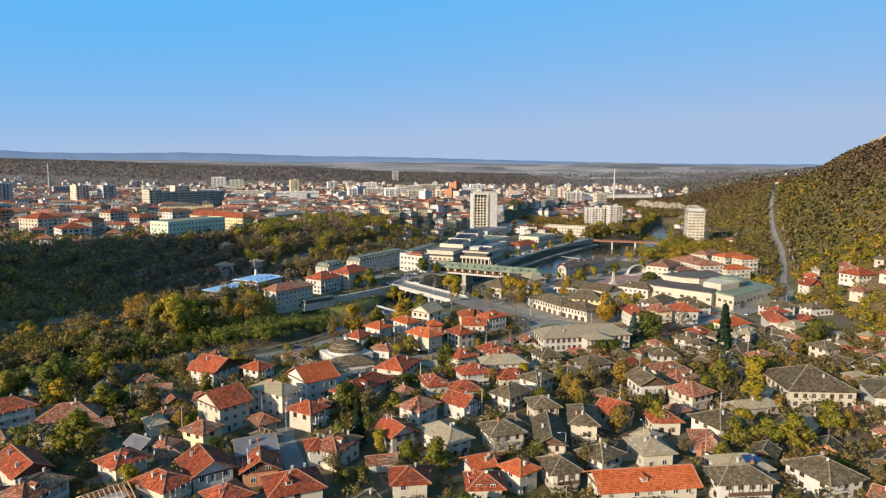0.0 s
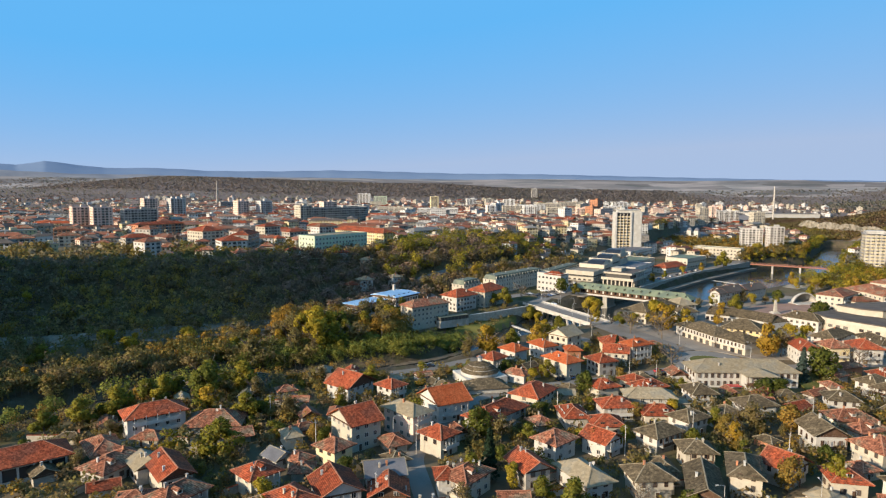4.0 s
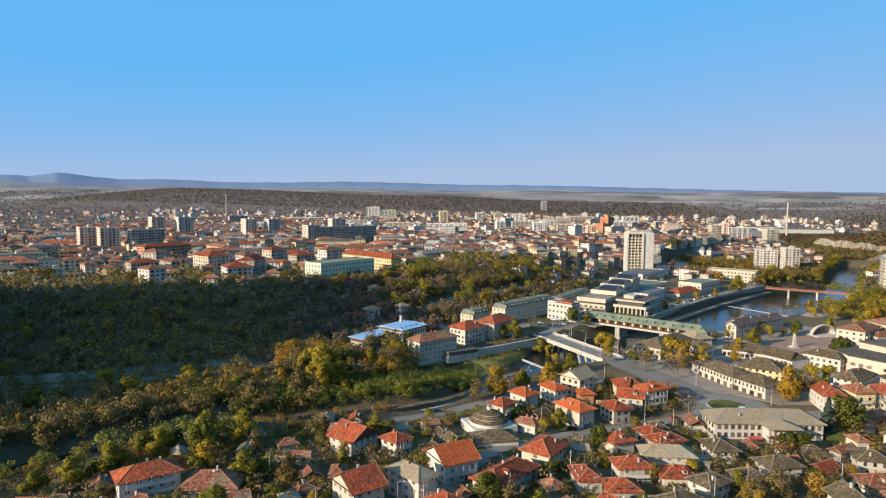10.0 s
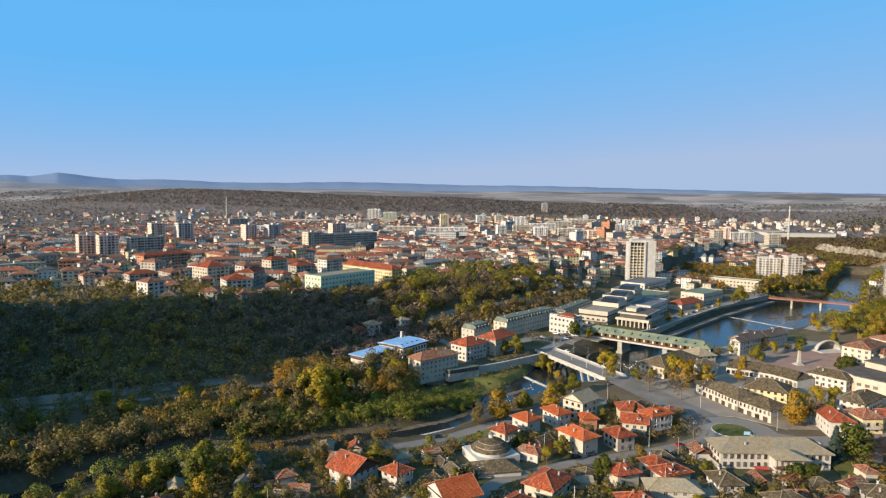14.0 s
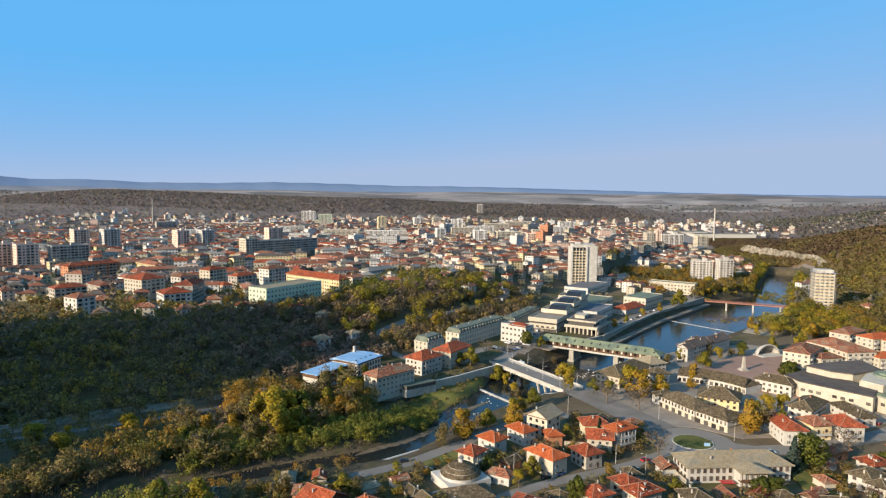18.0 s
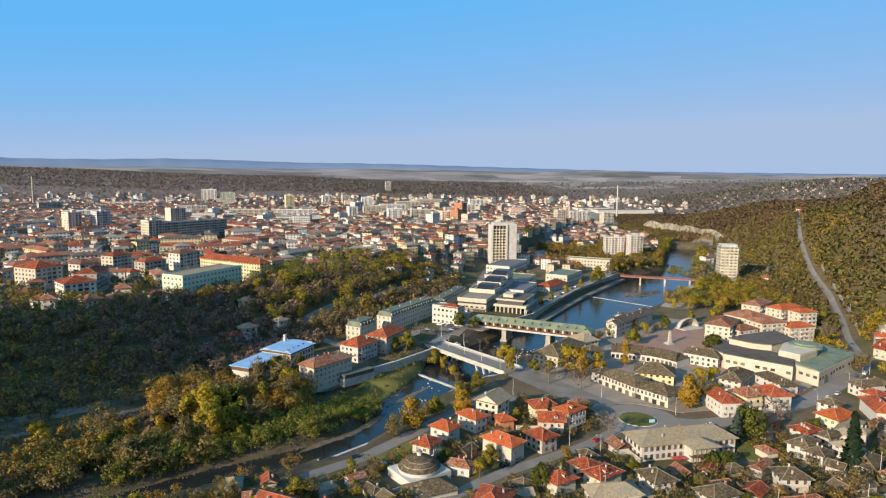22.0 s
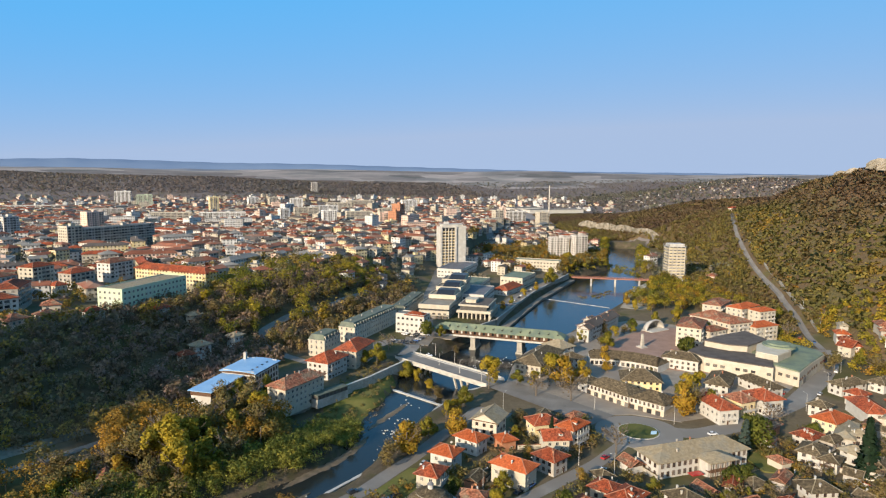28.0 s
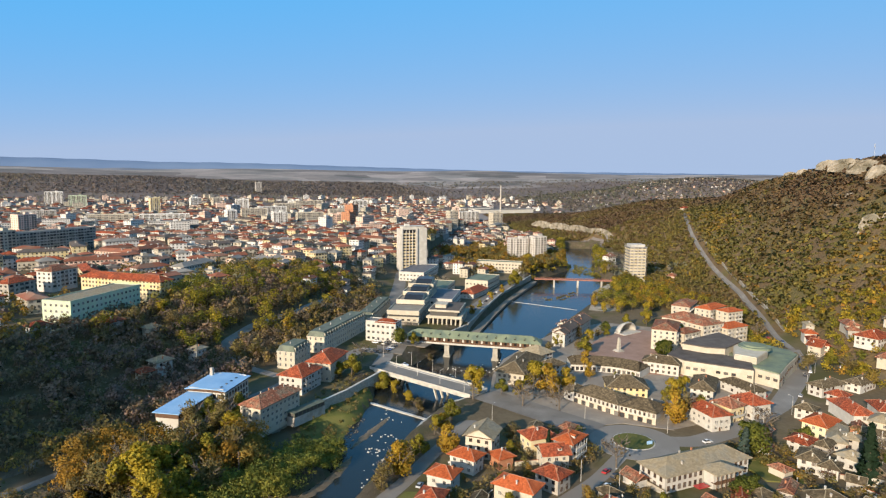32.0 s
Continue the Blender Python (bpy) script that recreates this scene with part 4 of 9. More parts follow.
house(41.8, 110.1, -1, 9.4, 9.5, 1.5, "red", "cream")
house(73.3, 120.9, 33, 9.8, 9.5, 2, "stone", "white", base="rubble")
house(78.1, 105.6, 4, 24.7, 10.8, 2, "orange", "cream", "gable", axis="x")
house(105.0, 171.1, 5, 10.6, 12.2, 2.4, "stone", "white", "gable", axis="y", base="rubble")
house(116.5, 163.1, 26, 11.6, 11.7, 2, "oldred", "cream", base="rubble")
house(99.5, 144.5, -3, 9.8, 9.5, 1.6, "red", "cream")
house(88.1, 125.6, 5, 10.0, 11.6, 1.6, "greyroof", "cream")
house(113.6, 138.3, 20, 12.6, 12.5, 2, "stone", "white")
house(132.2, 154.6, 10, 18.8, 7.0, 1.1, "greyroof", "greywall")
house(158.5, 166.5, -7, 22.7, 21.8, 2.3, "stone", "cream")
house(179.6, 158.4, -22, 11.9, 18.0, 2, "stone", "white")
house(140.2, 139.9, 38, 11.5, 8.7, 1.1, "greyroof", "rubble")
house(104.9, 111.5, 4, 13.3, 9.5, 2, "greyroof", "white")
house(101.4, 105.5, 1, 14.6, 9.5, 2, "stone", "white")
house(122.9, 106.1, 15, 12.3, 14.1, 2, "stone", "white")
house(126.0, 207.5, -7, 11.2, 9.5, 2, "stone", "white", base="rubble")
house(120.6, 190.0, 10, 13.8, 9.5, 1.5, "oldred", "yellow")
house(149.9, 236.2, 36, 12.2, 9.5, 1.8, "stone", "white")
house(181.9, 253.1, 41, 22.3, 8.2, 1.3, "greyroof", "greywall")
house(163.3, 219.8, 38, 15.2, 9.5, 1.5, "stone", "white")
house(166.0, 209.2, 22, 11.5, 7.0, 1.3, "oldred", "rubble")
house(143.3, 188.4, 25, 7.9, 8.5, 1.5, "stone", "white")
house(210.6, 256.4, 32, 11.5, 9.5, 2, "greyroof", "cream")
house(197.7, 214.8, 17, 10.5, 9.5, 2, "stone", "cream")
house(183.4, 262.7, 21, 15.3, 11.5, 2, "orange", "yellow")
house(144.0, 286.8, -0, 11.3, 22.0, 2.4, "red", "white", gallery=True)
house(157.9, 288.9, 13, 11.2, 12.0, 2.4, "oldred", "yellow", gallery=True)
house(171.4, 289.8, 2, 12.4, 14.9, 2.4, "red", "white", gallery=True)
house(211.0, 271.4, -20, 11.4, 22.0, 2, "red", "white")
house(220.9, 287.1, 17, 8.6, 9.4, 2, "red", "white")
house(192.3, 278.6, 26, 8.6, 9.4, 1.7, "stone", "white")
house(182.3, 247.2, 39, 7.5, 7.9, 1.6, "greyroof", "greywall")
house(165.6, 232.3, 13, 8.7, 9.5, 1.8, "greyroof", "white")
house(150.4, 228.2, -55, 7.9, 8.4, 1.8, "stone", "white")
house(161.6, 251.7, 22, 10.5, 9.5, 1.5, "red", "white")
house(169.3, 247.6, 24, 10.8, 7.0, 1.2, "stone", "greywall")
house(152.6, 263.5, 27, 14.4, 7.0, 1.3, "oldred", "brick")
house(225.6, 268.3, -29, 9.0, 14.9, 2, "red", "white")
house(293.1, 368.1, -37, 9.0, 13.6, 2, "red", "white")
house(286.5, 359.3, 22, 12.9, 9.5, 2, "red", "cream", "gable", axis="y")
house(311.0, 359.7, -30, 9.0, 13.9, 1.6, "oldred", "cream")
house(301.9, 336.2, 15, 18.4, 14.7, 2, "red", "white")
house(230.3, 302.3, 8, 19.1, 9.5, 1.8, "stone", "white")
house(253.6, 302.6, 16, 18.9, 9.5, 1.6, "stone", "white")
house(70.1, 181.4, 39, 11.3, 9.5, 2, "stone", "white", base="rubble")
house(82.6, 186.6, 24, 9.5, 9.5, 2, "stone", "white", base="rubble")
house(95.2, 199.2, 19, 12.9, 9.6, 1.8, "stone", "white", base="rubble")
house(80.7, 212.3, 12, 10.3, 11.5, 1.9, "stone", "white", base="rubble")
house(-99.2, 139.4, 47, 9.5, 13.9, 1, "oldred", "greywall")
house(-89.6, 147.5, 0, 9.1, 7.0, 1, "oldred", "rubble")
house(-69.0, 108.3, 20, 10.0, 9.5, 1.5, "oldred", "cream")
house(-37.9, 133.0, 16, 7.4, 7.0, 1, "oldred", "rubble")
house(-15.2, 143.4, 38, 6.8, 7.0, 1, "stone", "rubble")
house(108.0, 154.2, 23, 6.5, 7.0, 1, "oldred", "rubble")
house(107.1, 131.5, -17, 9.6, 14.0, 0.8, "oldred", "brick")
house(5.8, 140.9, 51, 7.4, 7.0, 1, "stone", "greywall")
house(91.5, 136.1, 43, 6.5, 7.5, 1, "greyroof", "white")
house(121.8, 182.3, 27, 12.8, 8.1, 1.2, "oldred", "white")
house(52.6, 140.0, 13, 9.6, 8.5, 1.2, "stone", "white")

# ---------------------------------------------------------------- roads, squares and banks
ribbon("road", [(62, 348), (84, 306), (92, 292)], 17, "asphalt", "grey asphalt road over the bridge to the roundabout", "road", lift=0.3)
ribbon("road", [(92, 270), (69, 252), (53, 243), (28, 228), (5, 208), (-6, 180), (-12, 150), (-2, 120), (10, 80)], 5.6, "asphalt", "grey asphalt street through the old town", "road")
ribbon("road", [(110, 276), (125, 270), (149, 275), (193, 294), (232, 322), (258, 343), (280, 373)], 10, "asphalt", "grey asphalt street past the white hall", "road")
ribbon("road", [(280, 372), (294, 399), (320, 440), (338, 471), (356, 502), (391, 571), (402, 593), (422, 630), (443, 667), (470, 713), (503, 765), (537, 817)], 4.0, "asphalt", "pale asphalt road climbing the wooded hill", "road", lift=0.35)
ribbon("road", [(22, 409), (32, 432), (20, 446), (-5, 420), (-30, 392), (-48, 372)], 9, "asphalt", "grey riverside street", "road")
ribbon("road", [(32, 432), (46, 470), (56, 520), (74, 590), (95, 660), (112, 720), (150, 800), (190, 900)], 12, "asphalt", "grey main street into the town centre", "road")
ribbon("road", [(-34, 405), (-50, 425), (-62, 450), (-45, 480), (-10, 520), (20, 575)], 6, "asphalt", "narrow road climbing behind the long terrace", "road")
ribbon("road", [(53, 305), (42, 318), (31, 303), (14, 285), (3, 271), (-8, 260), (-20, 247), (-40, 232)], 6, "asphalt", "narrow asphalt riverside lane", "road")
ribbon("road", [(-70, 352), (-130, 300), (-200, 255), (-300, 195)], 4, "asphalt", "grey lane under the wooded slope", "road")
ribbon("road", [(116, 524), (160, 590), (226, 676), (250, 708)], 9, "asphalt", "grey embankment road along the river", "road")
ribbon("road", [(478, 1100), (486, 1030), (505, 960), (470, 880)], 8, "asphalt", "pale road under the rock face", "road")
ring = lambda cx, cy, r, n=28: [(cx + r * math.cos(k * math.tau / n), cy + r * math.sin(k * math.tau / n)) for k in range(n)]
patch("road", ring(101, 277.5, 18), "asphalt", "grey asphalt ring of the roundabout", "road", lift=0.12)
isl = thing("traffic_island", 101, 277.5, 7.1, 0, "round grassy traffic island with a pale kerb", "traffic island")
part("kerb", Mesh().prism(ring(0, 0, 8.6), -0.2, 0.22), ["concrete"], isl)
part("lawn", Mesh().prism(ring(0, 0, 8.2), 0.0, 0.3), ["grass"], isl)
part("sign_board", Mesh().box(4.5, -4.5, 0.3, 2.4, 0.4, 1.3), ["blueroof"], isl, "blue sign board")
patch("pavement", [(66, 350), (84, 316), (104, 298), (126, 284), (150, 287), (192, 302), (230, 330), (254, 352), (268, 378), (240, 440), (205, 470), (165, 460), (128, 432), (95, 402), (78, 376)], "paving", "worn paving between the houses of the old square", "pavement", lift=0.03)
patch("pavement", [(96, 318), (84, 310), (92, 297), (108, 296), (125, 283), (128, 290), (120, 304), (108, 318)], "paving", "pale pavement before the row of shops", "pavement", lift=0.16)
patch("pavement", [(150, 360), (180, 345), (205, 385), (230, 430), (212, 450), (170, 425), (140, 395)], "plaza", "reddish paved square beside the open-air stage", "pavement", lift=0.14)
patch("pavement", [(30, 452), (48, 446), (40, 428), (26, 437)], "paving", "pale paved car park by the white house", "pavement", lift=0.2)
patch("pavement", [(108, 497), (137, 541), (170, 590), (204, 633), (238, 676), (232, 680), (198, 638), (164, 595), (131, 546), (103, 503)], "paving", "pale paved promenade along the embankment", "pavement", lift=0.12)
patch("pavement", [(40, 452), (58, 440), (70, 452), (60, 470), (50, 480)], "paving", "paved forecourt of the covered bridge", "pavement", lift=0.12)
patch("lawn", [(0, 262), (14, 258), (2, 240), (-12, 236), (-14, 248)], "grass", "green lawn beside the domed bath", "lawn", lift=0.12)
patch("lawn", [(128, 262), (140, 258), (148, 238), (138, 226), (126, 232)], "grass", "green lawn beside the schoolhouse", "lawn", lift=0.12)
patch("gravel_bank", [(236, 543), (262, 585), (300, 620), (318, 600), (290, 560), (262, 535)], "gravel", "bare gravel flat beside the river", "gravel bank", lift=0.1, z=6.6)
patch("gravel_bank", [(216, 513), (229, 503), (247, 510), (262, 532), (236, 541)], "gravel", "brown stony flat behind the open-air stage", "gravel bank", lift=0.1)

# stone embankment walls
def embankment(pts, top, label):
    mb = Mesh()
    for p, q in zip(pts, pts[1:]):
        mb.bar((*p, -2.5), (*q, -2.5), 1.0, top + 2.5)
        mb.bar((*p, top), (*q, top), 1.3, 0.25, mat=1)
    return tagged(part("embankment_wall", mb, ["rubble", "concrete"]), label, "embankment wall", kind="structure")


embankment([(245, 684), (204, 633), (170, 590), (137, 541), (104, 490)], 7.2, "long grey stone embankment wall along the river")
embankment([(103, 489), (84, 472), (62, 452)], 7.2, "grey stone quay wall by the covered bridge")
embankment([(21, 398), (-3, 371.5), (-21, 355.5), (-44, 342.5)], 7.4, "old stone retaining wall above the grassy bank")
embankment([(62, 352), (45, 346), (24, 325), (3, 294), (-15, 266), (-31, 252)], 5.6, "low stone river wall by the old town")

tagged(part("walkway", Mesh().prism([(105, 488), (138, 539), (171, 588), (205, 631), (247, 684), (251, 680), (210, 627), (176, 584), (143, 535), (110, 484)], -2.5, 1.1), ["paving"]), "low paved walkway at the foot of the quay", "walkway", kind="structure")

# ---------------------------------------------------------------- covered bridge
cb = thing("covered_bridge", 89.5, 437.8, 0, -30.6, "long timber covered bridge with a green roof on stone piers", "covered bridge")
part("deck", Mesh().box(0, 0, 6.9, 86, 9.5, 0.9).box(0, -4.9, 7.2, 86, 0.5, 0.9, mat=1).box(0, 4.9, 7.2, 86, 0.5, 0.9, mat=1), ["concrete", "white"], cb)
crf, ccp = roof_mesh(87, 12.5, 3.4, "hip")
croof = part("roof", crf, ["greenroof"], cb, "weathered green sheet roof", m=pose(0, 0, 11.6))
part("ridge_tiles", ccp, ["greenroof"], cb, m=pose(0, 0, 11.6))
side_wall = Mesh()
for sy in (-1, 1):
    side_wall.box(0, sy * 4.3, 7.8, 84, 0.3, 1.2)
    side_wall.box(0, sy * 4.3, 10.9, 84, 0.3, 0.75)
part("side_wall", side_wall, ["timber"], cb)
# near-black box added as the shade inside the bridge
part("inner_wall", Mesh().box(0, 0, 7.8, 82, 5.0, 3.7), ["dark"], cb)
post_me = Mesh().box(0, 0, 9.0, 1.5, 0.28, 1.95).make("post", ["timber"])
win_me = Mesh().box(0, 0, 9.05, 1.1, 0.16, 1.8).make("window", ["white"])
for k in range(28):
    for sy in (-1, 1):
        px_ = -41 + k * 3.04
        part("post", post_me, None, cb, m=pose(px_, sy * 4.3, 0))
        if sy < 0:
            part("window", win_me, None, cb, "white shutter", m=pose(px_ + 1.5, -4.3, 0)) if k % 2 else None
dorm = Mesh().box(0, 0, 0, 0.9, 1.4, 0.8).add([(-0.6, -0.8, 0.8), (0.6, -0.8, 0.8), (0, -0.8, 1.3), (-0.6, 1, 0.8), (0.6, 1, 0.8), (0, 1, 1.3)], [(0, 1, 2), (0, 2, 5, 3), (1, 4, 5, 2)], 1).make("dormer", ["dark", "greenroof"])
for k in range(14):
    part("dormer", dorm, None, cb, m=pose(-39 + k * 6, -3.3, 12.9))
pier = Mesh().prism([(-1.6, -6.5), (1.6, -6.5), (2.0, 0), (1.6, 6.5), (-1.6, 6.5), (-2.0, 0)], -3, 6.9).prism([(-2.3, -7.2), (2.3, -7.2), (2.3, 7.2), (-2.3, 7.2)], -3, 0.6).make("pier", ["rubble"])
for px_ in (-34, -16, 15):
    part("pier", pier, None, cb, m=pose(px_, 0, 0))

# ---------------------------------------------------------------- road bridge
rb = thing("road_bridge", 41, 379.4, 0, -56.8, "concrete road bridge with pale parapets on slanted legs", "road bridge")
part("deck", Mesh().box(0, 0, 6.1, 70, 14.6, 1.2).box(0, -6.2, 7.3, 70, 2.0, 0.22).box(0, 6.2, 7.3, 70, 2.0, 0.22), ["concrete"], rb)
part("roadway", Mesh().box(0, 0, 7.32, 70, 10.2, 0.06), ["asphalt"], rb)
ledge = Mesh()
for sy in (-1, 1):
    ledge.box(0, sy * 7.2, 6.0, 70, 0.35, 1.5)
part("edge_beam", ledge, ["concrete"], rb)
panel_me = Mesh().box(0, 0, 7.5, 3.1, 0.14, 0.75).box(0, 0, 8.28, 3.4, 0.22, 0.12).make("parapet", ["concrete"])
pst_me = Mesh().box(0, 0, 7.5, 0.28, 0.28, 1.0).make("post", ["concrete"])
for sy in (-1, 1):
    for k in range(20):
        part("parapet", panel_me, None, rb, m=pose(-33.2 + k * 3.5, sy * 7.15, 0))
        part("post", pst_me, None, rb, m=pose(-35 + k * 3.5, sy * 7.15, 0))
leg = Mesh()
leg.bar((0, 0, -2.5), (3.4, 0, 6.2), 1.0, 0.9)
leg_me = leg.make("leg", ["concrete"])
for px_, flip in ((-18, 0), (12, 180)):
    for sy in (-4.5, 0, 4.5):
        part("leg", leg_me, None, rb, m=pose(px_, sy, 0, 0, 0, flip))
weir = thing("weir", 20, 357, 0, -54, "low pale concrete weir across the river", "weir")
part("crest", Mesh().box(0, 0, -2.4, 40, 1.6, 2.2), ["concrete"], weir)
weir2 = thing("weir", 203, 572, 0, -50, "thin pale concrete weir upstream of the bridges", "weir")
part("crest", Mesh().box(0, 0, -2.4, 66, 1.0, 2.0), ["concrete"], weir2)

# red footbridge
fb = thing("footbridge", 277.5, 645, 0, -23, "long low footbridge with red railings", "footbridge")
part("deck", Mesh().box(0, 0, 7.0, 84, 5, 0.9), ["redpaint"], fb)
for sy in (-2.4, 2.4):
    rl = Mesh().box(0, sy, 8.8, 84, 0.12, 0.12).box(0, sy, 8.35, 84, 0.08, 0.08)
    for k in range(29):
        rl.box(-42 + k * 3, sy, 7.9, 0.1, 0.1, 1.0)
    part("railing", rl, ["redpaint"], fb)
for px_ in (-22, 2, 26):
    part("pier", Mesh().box(px_, 0, -3, 1.6, 4, 10), ["concrete"], fb)

# ---------------------------------------------------------------- hotel tower
ho = thing("hotel_tower", 128, 735, 7, 6, "tall white hotel tower with beige window bays", "hotel")
part("wall", Mesh().box(0, 2, 0, 30, 14, 48).box(10, -4.2, 0, 8.5, 2.5, 49).box(2.6, -5.6, 0, 1.6, 2.2, 48.5).box(-14.2, -5.6, 0, 1.6, 2.2, 48.5), ["white"], ho)
part("roof", Mesh().box(0, 2, 48, 24, 10, 2.4).box(0, 2, 50.4, 26, 12, 0.4).box(-6, 2, 50.8, 5, 4, 2.2), ["white"], ho)
part("bay_wall", Mesh().box(-5.8, -4.6, 0, 15, 1.2, 46), ["yellow"], ho)
part("top_band", Mesh().box(-5.8, -5.1, 45.2, 14.4, 1.0, 1.9), ["glass"], ho, "dark glazed top storey")
for k in range(5):
    part("fin", Mesh().box(-13.25 + k * 3.7, -5.7, 0, 0.5, 1.2, 46.5), ["white"], ho)
sill_ = Mesh().box(0, -0.2, 0, 3.0, 0.5, 0.7).make("balcony", ["yellow"])
for fl in range(14):
    for k in range(4):
        part("window", window_mesh(3.0, 2.1, "timber"), None, ho, m=pose(-11.4 + k * 3.7, -5.2, 1.0 + fl * 3.25))
        part("balcony", sill_, None, ho, m=pose(-11.4 + k * 3.7, -5.2, 0.5 + fl * 3.25))
    for k in range(3):
        part("window", window_mesh(2.3, 1.3, "white"), None, ho, m=pose(15, -1 + k * 3, 1.2 + fl * 3.25, 0, 0, 90))
block(127.6, 705.4, 59, 60, 26, 2, "white", "slate", storey=4, label="low white annexe of the hotel with a dark flat roof", name="hotel_annexe", category="annexe", group="hotel", top=False, loggia=False)

# ---------------------------------------------------------------- stepped cultural centre
cc_ = thing("cultural_centre", 80, 545, 7, 64, "white stepped terraced cultural centre with black sloping roofs", "public building")
for k, (a, sy, w_, d_, h_) in enumerate(((-35, 0, 25, 23, 9.5), (-13, -0.5, 20, 21, 12.5), (6, -1.0, 20, 20, 15.5), (25, -1.5, 20, 20, 18.5))):
    x0, x1, y0, y1 = a - w_ / 2, a + w_ / 2, sy - d_ / 2, sy + d_ / 2
    part("wall", Mesh().box(a, sy, -1, w_, d_, h_ - 2.8), ["cream"], cc_)
    part("recess", Mesh().box(a, sy, h_ - 3.8, w_ - 1.6, d_ - 1.6, 1.4), ["glass"], cc_, "dark recessed window strip")
    part("upper_wall", Mesh().box(a, sy, h_ - 2.4, w_ + 0.6, d_ + 0.6, 2.4), ["cream"], cc_)
    for bx, by, sx_, sy_ in ((a, y0 - 0.1, w_ + 0.6, 0.4), (a, y1 + 0.1, w_ + 0.6, 0.4), (x0 - 0.1, sy, 0.4, d_ - 0.2)):
        part("parapet", Mesh().box(bx, by, h_, sx_, sy_, 0.9), ["cream"], cc_)
    part("roof", Mesh().box(a, sy, h_, w_ - 0.4, d_ - 0.4, 0.15), ["terrace"], cc_)
    if k:
        sl_ = Mesh().add([(x0 + 2, y0 + 2, h_ + 0.1), (x1 + 1, y0 + 2, h_ + 0.1), (x1 + 1, y1 - 5, h_ + 0.1), (x0 + 2, y1 - 5, h_ + 0.1), (x0 + 9, y0 + 2, h_ + 3.4), (x1 + 1, y0 + 2, h_ + 3.4), (x1 + 1, y1 - 5, h_ + 3.4), (x0 + 9, y1 - 5, h_ + 3.4)],
                         [(3, 0, 4, 7), (4, 5, 6, 7)])
        sl_.add(sl_.v[:8], [(0, 1, 5, 4), (2, 3, 7, 6), (1, 2, 6, 5)], 1)
        part("sloping_roof", sl_, ["blackroof", "cream"], cc_, "black glazed sloping roof")
    n = int(w_ / 4)
    for j in range(n):
        x = a + (j - (n - 1) / 2) * w_ / n
        for zz in ((0.8, 4.0) if h_ < 12 else (0.8, 4.0, 7.2)):
            part("window", window_mesh(2.2, 1.6, "white"), None, cc_, m=pose(x, y0, zz))
    for j in range(5 if k == 0 else 2):
        part("window", window_mesh(2.2, 1.7, "timber"), None, cc_, m=pose(x0, sy + (j - (2 if k == 0 else 0.5)) * 4.2, 2.4 if k == 0 else h_ - 5.6, 0, 0, -90))
gl_ = Mesh()
for j in range(5):
    gl_.box(-48.4, (j - 2) * 4.4, 0, 0.5, 3.4, 2.0)
part("shop_window", gl_, ["glass"], cc_)
part("canopy", Mesh().box(-48.6, 0, 2.5, 2.4, 23, 0.35), ["cream"], cc_)
col_ = thing("colonnaded_wing", 95, 508, 7, 62, "cream terraced wing on pillars with dark glazing", "public building")
# near-black block paints in the shade behind the pillars
part("recess", Mesh().box(1.5, 1.5, -1, 27, 19, 6.0), ["dark"], col_)
part("lower_slab", Mesh().box(0, 0, 4.6, 34, 26, 1.1).box(0, -12.9, 5.7, 34, 0.3, 0.9).box(-16.9, 0, 5.7, 0.3, 25.4, 0.9), ["cream"], col_)
part("window_band", Mesh().box(1.5, 1.0, 5.7, 28, 20, 3.4), ["glass"], col_)
part("roof_slab", Mesh().box(1.0, 0.5, 9.1, 31, 23, 1.3), ["cream"], col_)
part("roof", Mesh().box(1.0, 0.5, 10.4, 29.5, 21.5, 0.15), ["darkroof"], col_)
part("roof_room", Mesh().box(-3, 4, 10.5, 10, 8, 2.4).box(-3, 4, 12.9, 10.8, 8.8, 0.3), ["cream"], col_)
pil = Mesh().box(0, 0, -1, 0.9, 0.9, 5.7).make("pillar", ["cream"])
fin_ = Mesh().box(0, 0, 5.7, 1.1, 0.7, 3.5).make("fin", ["white"])
for k in range(8):
    part("pillar", pil, None, col_, m=pose(-15.5 + k * 4.4, -11.8, 0))
    part("pillar", pil, None, col_, m=pose(-15.8, -11.8 + k * 3.3, 0))
    if k > 2:
        part("fin", fin_, None, col_, m=pose(-13.5 + k * 4.0, -10.4, 0))
block(108, 560, 62, 44, 22, 2, "panel", "slate", storey=4.2, label="grey low public hall with a dark flat roof", name="public_hall", category="public building", group="centre", top=False, loggia=False)
block(118, 610, 60, 40, 24, 2, "cream", "greenroof", storey=4, label="low cream public hall with a flat green roof", name="public_hall", category="public building", group="centre", top=False, loggia=False)
block(169, 629, 52, 40, 22, 2, "cream", "greenroof", storey=4.5, label="low pale hall with a green flat roof", name="public_hall", category="public building", group="centre", top=False, loggia=False)
house(146.9, 593.1, 48, 36, 15, 1.6, "red", "white", group="centre", chimneys=0)
block(222, 716, -31, 50, 14, 3, "cream", "greenroof", storey=3.6, label="long cream riverside building with a green roof", name="riverside_building", category="public building", group="centre", top=False, loggia=False)

# ---------------------------------------------------------------- white corner house and the western bank
block(36.7, 464.2, 54, 10, 21, 3, "white", "flatroof", storey=4.0, label="white three-storey corner house with a small red roof", name="corner_house", category="house", group="", top=False, loggia=False)
rfm, rcp = roof_mesh(8.5, 15, 2.2, "hip", axis="y")
